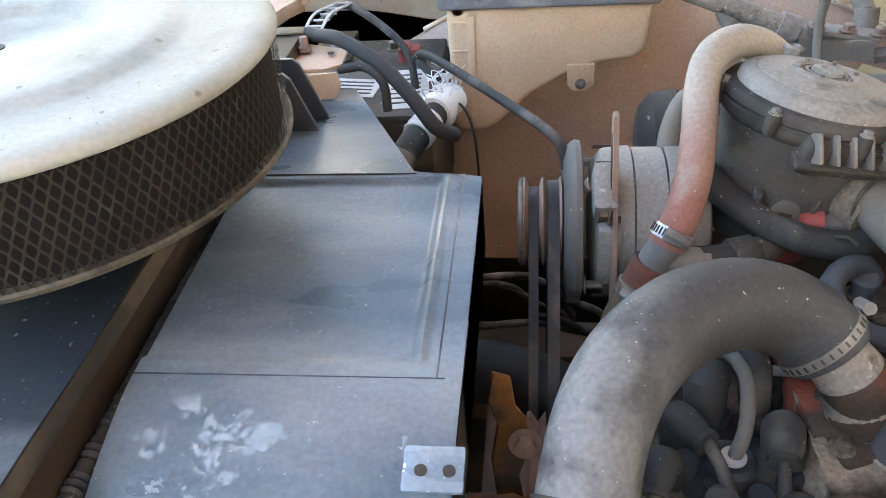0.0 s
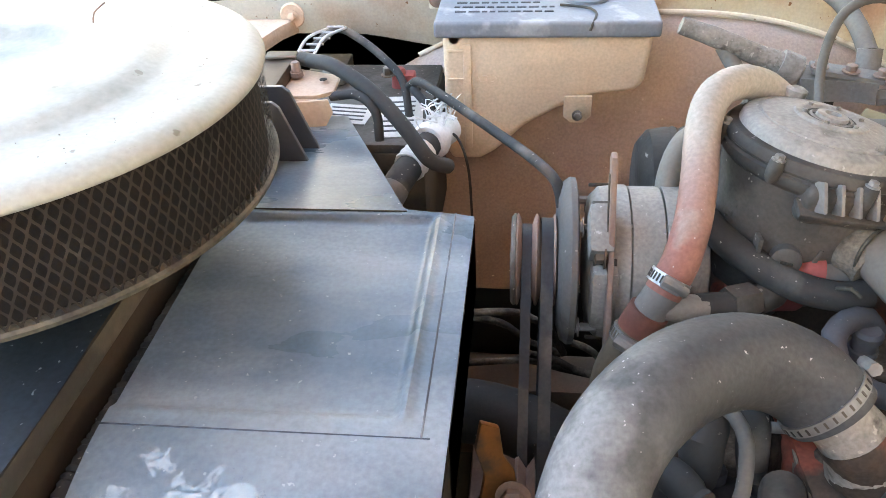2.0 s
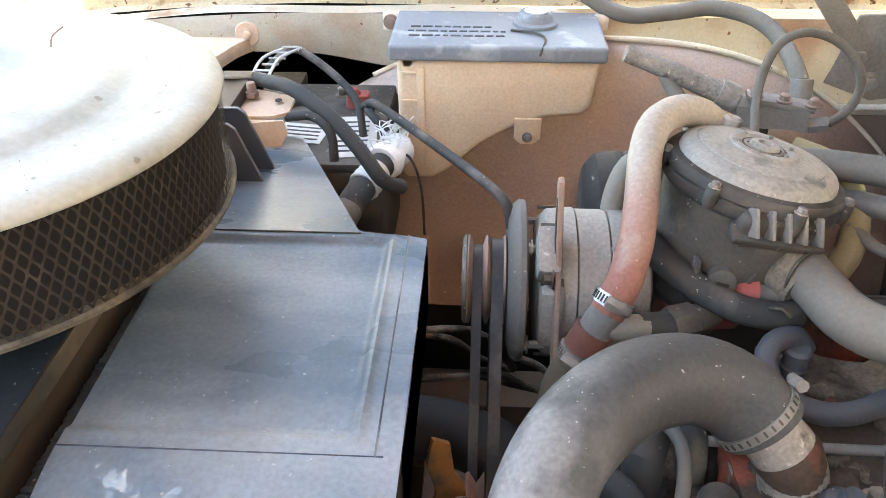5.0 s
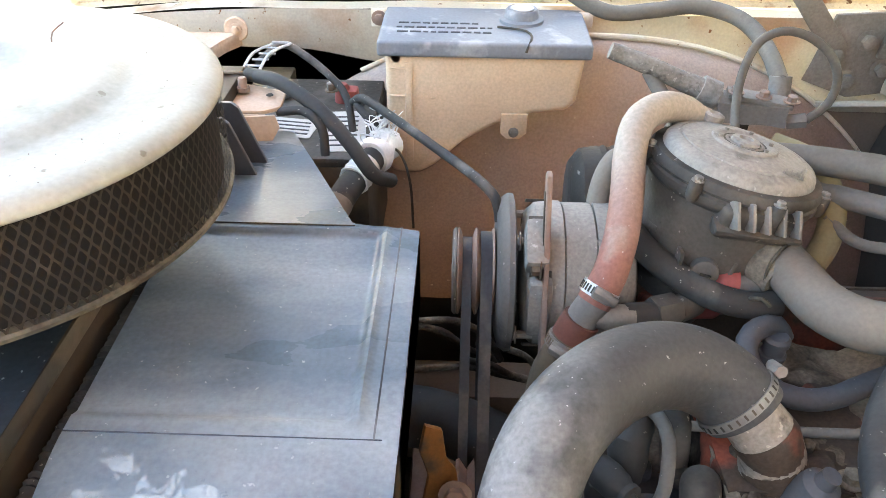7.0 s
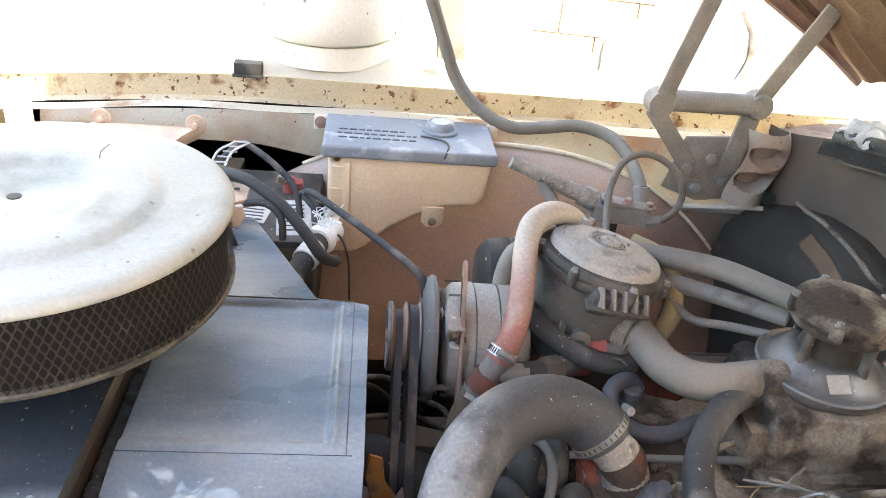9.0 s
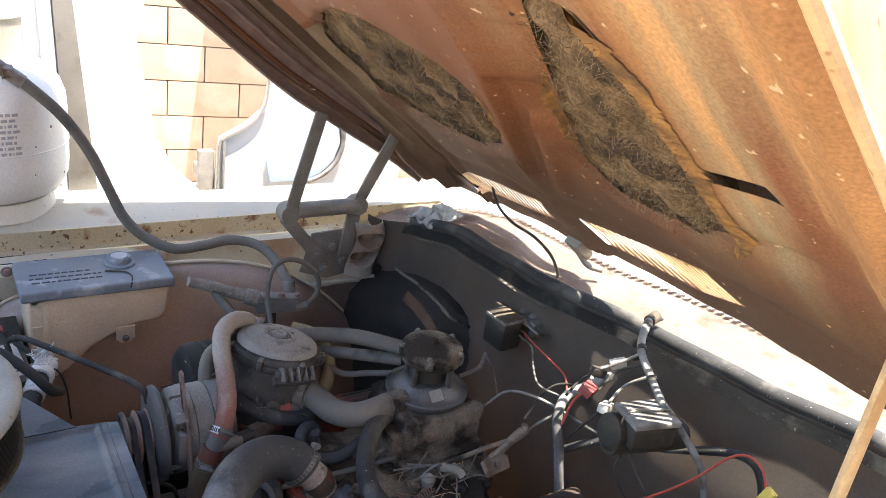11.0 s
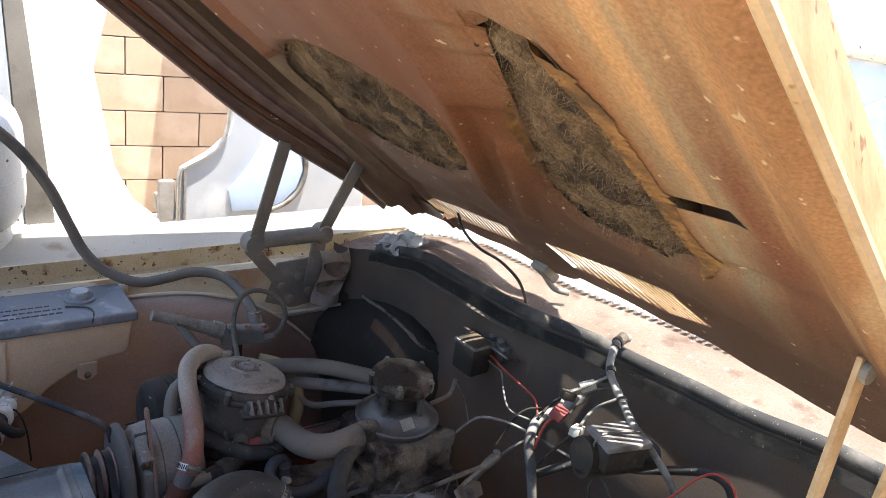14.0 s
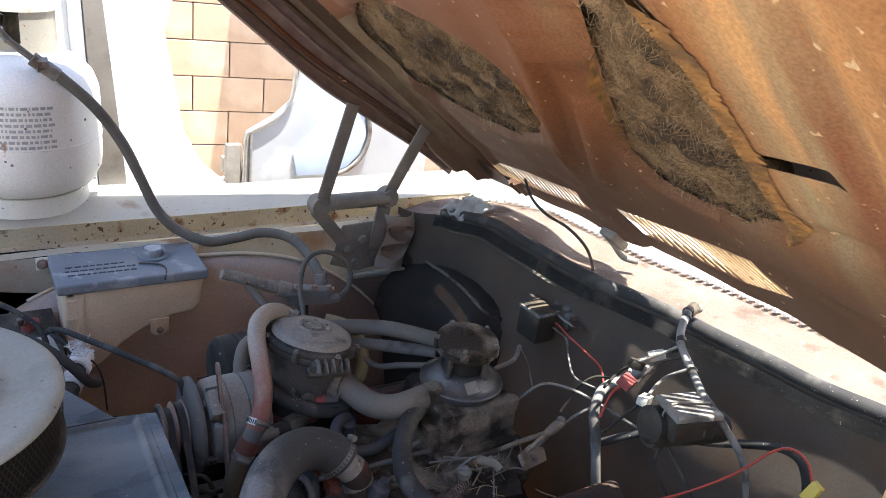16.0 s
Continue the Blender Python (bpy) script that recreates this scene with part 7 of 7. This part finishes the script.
STRIPE = material("cream_cloth_tape", (0.55, 0.53, 0.47), (0.44, 0.42, 0.36), 0.8, bump=0.2)
har = thing("wiring_harness", (0.92, 0.40, 1.15), "taped wiring harness hanging over the cowl edge", "wiring")
part("trunk", tube([(0.958, 0.428, 1.196), (0.929, 0.424, 1.198), (0.881, 0.394, 1.190), (0.853, 0.365, 1.180), (0.837, 0.325, 1.165), (0.815, 0.275, 1.152), (0.817, 0.251, 1.140), (0.843, 0.201, 1.08), (0.86, 0.18, 1.0)], lambda u: 0.0075 - 0.003 * u, 12, wob=0.12), DUSTLOOM, har)
for a, b in (((0.915, 0.416, 1.1965), (0.905, 0.409, 1.195)), ((0.862, 0.375, 1.184), (0.856, 0.368, 1.182)), ((0.836, 0.322, 1.164), (0.833, 0.314, 1.161))):
    part("tape_band", tube([a, b], 0.0082, 12), BLACK, har)
part("end_plug", tube([(0.945, 0.427, 1.200), (0.922, 0.421, 1.197)], 0.0105, 10), BLACK, har)
part("connector", box((0.030, 0.022, 0.016), pose(0.772, 0.384, 1.118, 20, 10, 25), 0.002), REDCAP, har, "red plastic connector")
part("connector", box((0.024, 0.016, 0.014), pose(0.809, 0.405, 1.130, 0, 15, -20), 0.002), BLACK, har)
part("connector", box((0.026, 0.015, 0.013), pose(0.840, 0.395, 1.146, 0, -20, -30), 0.002), STRIPE, har, "white plastic connector")
part("connector", box((0.022, 0.014, 0.012), pose(0.871, 0.384, 1.162, 0, -20, -35), 0.002), BLACK, har)
part("connector", box((0.028, 0.016, 0.014), pose(0.771, 0.341, 1.112, 0, 10, 20), 0.002), STRIPE, har, "white plastic plug")
for k, (a, b, c, m_, r_) in enumerate((
        ((0.881, 0.394, 1.190), (0.871, 0.384, 1.165), (0.840, 0.395, 1.148), YELLOW, 0.0022),
        ((0.853, 0.365, 1.180), (0.842, 0.382, 1.160), (0.809, 0.405, 1.132), DUSTLOOM, 0.0024),
        ((0.840, 0.395, 1.146), (0.812, 0.412, 1.128), (0.772, 0.384, 1.120), DUSTLOOM, 0.0030),
        ((0.837, 0.325, 1.165), (0.806, 0.345, 1.140), (0.771, 0.341, 1.113), DUSTLOOM, 0.0024),
        ((0.809, 0.405, 1.130), (0.790, 0.420, 1.110), (0.757, 0.413, 1.092), BLACK, 0.0026),
        ((0.771, 0.341, 1.112), (0.748, 0.350, 1.085), (0.735, 0.372, 1.040), BLACK, 0.0024),
        ((0.772, 0.384, 1.116), (0.752, 0.390, 1.098), (0.732, 0.385, 1.060), REDWIRE, 0.0022),
        ((0.845, 0.345, 1.172), (0.818, 0.372, 1.150), (0.782, 0.372, 1.122), BLACK, 0.0024))):
    part("wire", tube([a, b, c], r_, 8), m_, har)
h2 = thing("wire_loom", (0.78, 0.41, 1.0), "dusty dark taped loom with branching wires", "wiring")
part("trunk", tube([(0.850, 0.400, 1.120), (0.796, 0.410, 1.102), (0.757, 0.413, 1.090), (0.724, 0.391, 1.068), (0.722, 0.370, 1.02), (0.735, 0.36, 0.94), (0.76, 0.35, 0.82)], 0.0085, 12, wob=0.08), DUSTLOOM, h2)
part("red_wire", tube([(0.838, 0.66, 1.076), (0.815, 0.61, 1.096), (0.802, 0.570, 1.100), (0.795, 0.511, 1.100), (0.799, 0.468, 1.090), (0.774, 0.430, 1.086)], 0.0019, 8), REDWIRE, h2)
part("wire", tube([(0.832, 0.66, 1.072), (0.81, 0.60, 1.086), (0.802, 0.567, 1.090), (0.762, 0.512, 1.090), (0.738, 0.464, 1.085), (0.750, 0.423, 1.086)], 0.0019, 8), DUSTLOOM, h2)
part("wire", tube([(0.655, 0.50, 1.04), (0.679, 0.476, 1.078), (0.715, 0.446, 1.078), (0.735, 0.411, 1.074), (0.760, 0.374, 1.062), (0.80, 0.34, 1.04)], 0.0024, 8), DUSTLOOM, h2)
part("wire", tube([(0.79, 0.41, 1.102), (0.765, 0.44, 1.096), (0.742, 0.452, 1.075), (0.72, 0.462, 1.02)], 0.0022, 8), BLACK, h2)
part("wire", tube([(0.733, 0.396, 1.075), (0.70, 0.410, 1.050), (0.668, 0.430, 1.00), (0.66, 0.45, 0.95)], 0.0024, 8), DUSTLOOM, h2)
h2.location = Vector(h2.location) + Vector((0.046, 0.041, -0.037))
rw = thing("red_lead", (0.82, 0.17, 1.1), "loose thin red lead with a yellow plug", "wire")
part("lead", tube([(0.74, 0.26, 0.99), (0.748, 0.207, 1.050), (0.792, 0.176, 1.092), (0.830, 0.155, 1.135), (0.846, 0.138, 1.145), (0.847, 0.114, 1.140), (0.836, 0.094, 1.125)], 0.0019, 8), REDWIRE, rw)
part("plug", box((0.012, 0.016, 0.030), pose(0.833, 0.089, 1.115, 15, 10, 0), 0.002), YELLOW, rw, "yellow plastic plug")
cb = thing("firewall_cable", (0.85, 0.3, 1.0), "thick black cable along the firewall", "cable")
part("cable", tube([(0.78, 0.43, 0.96), (0.833, 0.362, 1.02), (0.872, 0.285, 1.045), (0.901, 0.18, 1.10), (0.915, 0.14, 1.07), (0.915, 0.12, 0.97)], 0.007, 12), RUBBER, cb)
rag2 = thing("plastic_scrap", (0.90, 1.08, 1.14), "crumpled scrap of white plastic at the end of the cowl", "plastic scrap")
part("scrap", sheet(lambda u, v: (0.865 + 0.10 * u + 0.012 * noise.noise(Vector((u * 5, v * 5, 3))), 1.045 + 0.085 * v + 0.012 * noise.noise(Vector((u * 6, v * 6, 9))), 1.118 + 0.020 * u + 0.016 * noise.fractal(Vector((u * 4, v * 4, 1)), 1.3, 2.0, 3)), 24, 24, 0.001), WHITETAPE, rag2)
wp2 = thing("dangling_wire", (0.9, 0.8, 1.2), "thin black wire dangling from the hood to the cowl", "wire")
part("wire", tube([(0.925, 0.905, 1.262), (0.915, 0.86, 1.236), (0.910, 0.80, 1.224), (0.912, 0.735, 1.222), (0.918, 0.685, 1.205), (0.928, 0.668, 1.178), (0.932, 0.664, 1.160)], 0.003, 8), BLACK, wp2)
lt = thing("hood_latch_hook", (0.97, 0.64, 1.22), "dark steel hook at the rear of the hood", "latch")
part("hook", merge(box((0.05, 0.04, 0.02), Matrix.Translation(hood_pt(0.04, 0.66, -0.006)) @ Matrix.Rotation(HT, 4, "Y"), 0.005), tube([hood_pt(0.03, 0.665, -0.012), hood_pt(-0.01, 0.655, -0.02), hood_pt(-0.03, 0.635, -0.01)], 0.006, 10)), HINGE, lt)

# ---- behind the car: block wall, parked white van and silver car ----
WM = Matrix.Translation((1.30, 4.15, 0)) @ Matrix.Rotation(radians(-8), 4, "Z")
wall.matrix_world = WM @ WALL.inverted()
# unseen overhang added to cast the shadow across the wall
part("shade_overhang", moved(box((3.4, 0.75, 0.06), (3.12, 3.80, 2.22), 0.01), wall.matrix_world.inverted()), WOOD, wall, "unseen overhang added to shade the wall")
bmesh_block = box((0.394, 0.05, 0.195), None, 0.003, 1)
block_me = bpy.data.meshes.new("block")
bmesh_block.to_mesh(block_me)
bmesh_block.free()
block_me.materials.append(BLOCK)
for row in range(12):
    for k in range(20):
        ob = new("block", block_me)
        ob.parent = wall
        off = 0.2 if row % 2 else 0.0
        ob.matrix_parent_inverse = wall.matrix_world.inverted()
        ob.matrix_basis = WM @ Matrix.Translation((-4.4 + 0.4 * k + off, 0.0, 0.21 + 0.2 * row))

van = thing("parked_van", (0.2, 2.5, 0.6), "white parked van body with an open side aperture", "van")
ring_ = [(0.585, 1.46), (0.560, 1.36), (0.538, 1.268), (0.560, 1.145), (0.600, 0.935), (0.666, 0.808), (0.735, 0.746), (0.78, 0.735), (1.35, 0.735), (1.35, 0.30), (-1.6, 0.30), (-1.6, 2.1), (0.70, 2.1), (0.62, 1.60)]
bm = prism(ring_, 0.05, Matrix(((1, 0, 0, 0), (0, 0, 1, 2.38), (0, 1, 0, 0), (0, 0, 0, 1))), 0.012, 3)
part("side_panel", bm, WHITE, van)
part("pillar_trim", prism([(0.325, 1.6), (0.278, 1.6), (0.315, 0.74), (0.405, 0.74)], 0.02, Matrix(((1, 0, 0, 0), (0, 0, 1, 2.355), (0, 1, 0, 0), (0, 0, 0, 1))), 0.006), TANHOSE, van, "tan faded pillar trim")
part("glass_strip", prism([(0.275, 1.6), (0.235, 1.6), (0.27, 0.74), (0.312, 0.74)], 0.015, Matrix(((1, 0, 0, 0), (0, 0, 1, 2.36), (0, 1, 0, 0), (0, 0, 0, 1))), 0.004), SILVER, van, "pale blue-grey strip")
part("sill", box((2.95, 0.08, 0.05), (-0.12, 2.35, 0.735), 0.012), WHITE, van)
part("roof", box((2.4, 1.2, 0.04), (-0.4, 2.95, 2.10), 0.015), WHITE, van)
part("latch_block", box((0.03, 0.03, 0.06), (0.752, 2.40, 0.80), 0.006), HINGE, van)
sil = thing("silver_car", (1.0, 2.3, 0.4), "dented silver-blue car with a pale blue arch parked beside the van", "car")
bm = prism([(0.785, 0.40), (0.784, 0.758), (0.800, 0.944), (0.90, 1.00), (0.971, 1.067), (0.995, 1.178), (1.00, 1.45), (1.55, 1.45), (1.55, 0.40)], 0.03, Matrix(((1, 0, 0, 0), (0, 0, 1, 2.31), (0, 1, 0, 0), (0, 0, 0, 1))), 0.010, 3)
part("panel", bm, SILVER, sil)
part("edge_trim", tube([(0.790, 2.302, 0.74), (0.794, 2.302, 0.925), (0.82, 2.302, 0.955), (0.885, 2.302, 0.988), (0.948, 2.302, 1.051), (0.966, 2.302, 1.18), (0.970, 2.302, 1.44)], 0.008, 10), STEEL, sil, "bright chrome edge trim")
part("door_edge", box((0.055, 0.03, 0.40), (0.755, 2.325, 0.70), 0.006), HINGE, sil, "dark grey door edge")
part("edge_rib", box((0.010, 0.012, 0.20), (0.812, 2.302, 0.84), 0.003), STEEL, sil)
XZ = Matrix(((1, 0, 0, 0), (0, 0, 1, 2.296), (0, 1, 0, 0), (0, 0, 0, 1)))
arch = [(1.13, 0.775), (1.19, 0.80), (1.24, 0.85), (1.262, 0.92), (1.250, 1.00), (1.20, 1.07), (1.10, 1.04), (1.03, 0.93), (0.97, 0.86), (0.99, 0.775)]
part("blue_panel", prism(arch, 0.012, XZ, 0.004), BLUE, sil, "pale blue arched panel")
part("arch_rim", tube([(x + 0.012, 2.298, z - 0.004) for x, z in arch[:6]], 0.010, 10), DULL, sil)
part("side_skirt", box((0.7, 0.04, 0.42), (1.17, 2.33, 0.21), 0.01), HINGE, sil)
# windscreen and roof edge of the car itself
ws = thing("windscreen", (1.4, 0.5, 1.2), "dusty car windscreen behind the cowl", "windscreen")
part("glass", sheet(lambda u, v: (1.24 + 0.42 * v - 0.10 * math.sin(math.pi * u) * 0, 1.20 - 1.45 * u, 1.20 + 0.50 * v), 10, 8, 0.005), GLASSM, ws)
part("frame", merge(tube([(1.235, 1.21, 1.195), (1.66, 1.12, 1.70)], 0.03, 14), tube([(1.235, -0.27, 1.22), (1.66, -0.17, 1.72)], 0.03, 14), tube([(1.66, 1.12, 1.70), (1.66, -0.17, 1.72)], 0.03, 14)), CREAM, ws)
cabn = thing("car_cabin", (2.2, 0.5, 0.6), "cream painted cabin of the parked car", "car body")
part("roof", box((1.5, 1.35, 0.05), (2.38, 0.48, 1.72), 0.02), CREAM, cabn)
part("door_side", box((1.9, 0.05, 0.75), (2.1, 1.55, 0.80), 0.02), CREAM, cabn)
part("door_side", box((1.9, 0.05, 0.75), (2.1, -0.62, 0.80), 0.02), CREAM, cabn)
part("rear_wall", box((0.05, 2.1, 1.2), (3.1, 0.47, 1.05), 0.02), CREAM, cabn)
part("dash", box((0.35, 1.5, 0.3), (1.30, 0.48, 0.98), 0.05), BLACK, cabn)
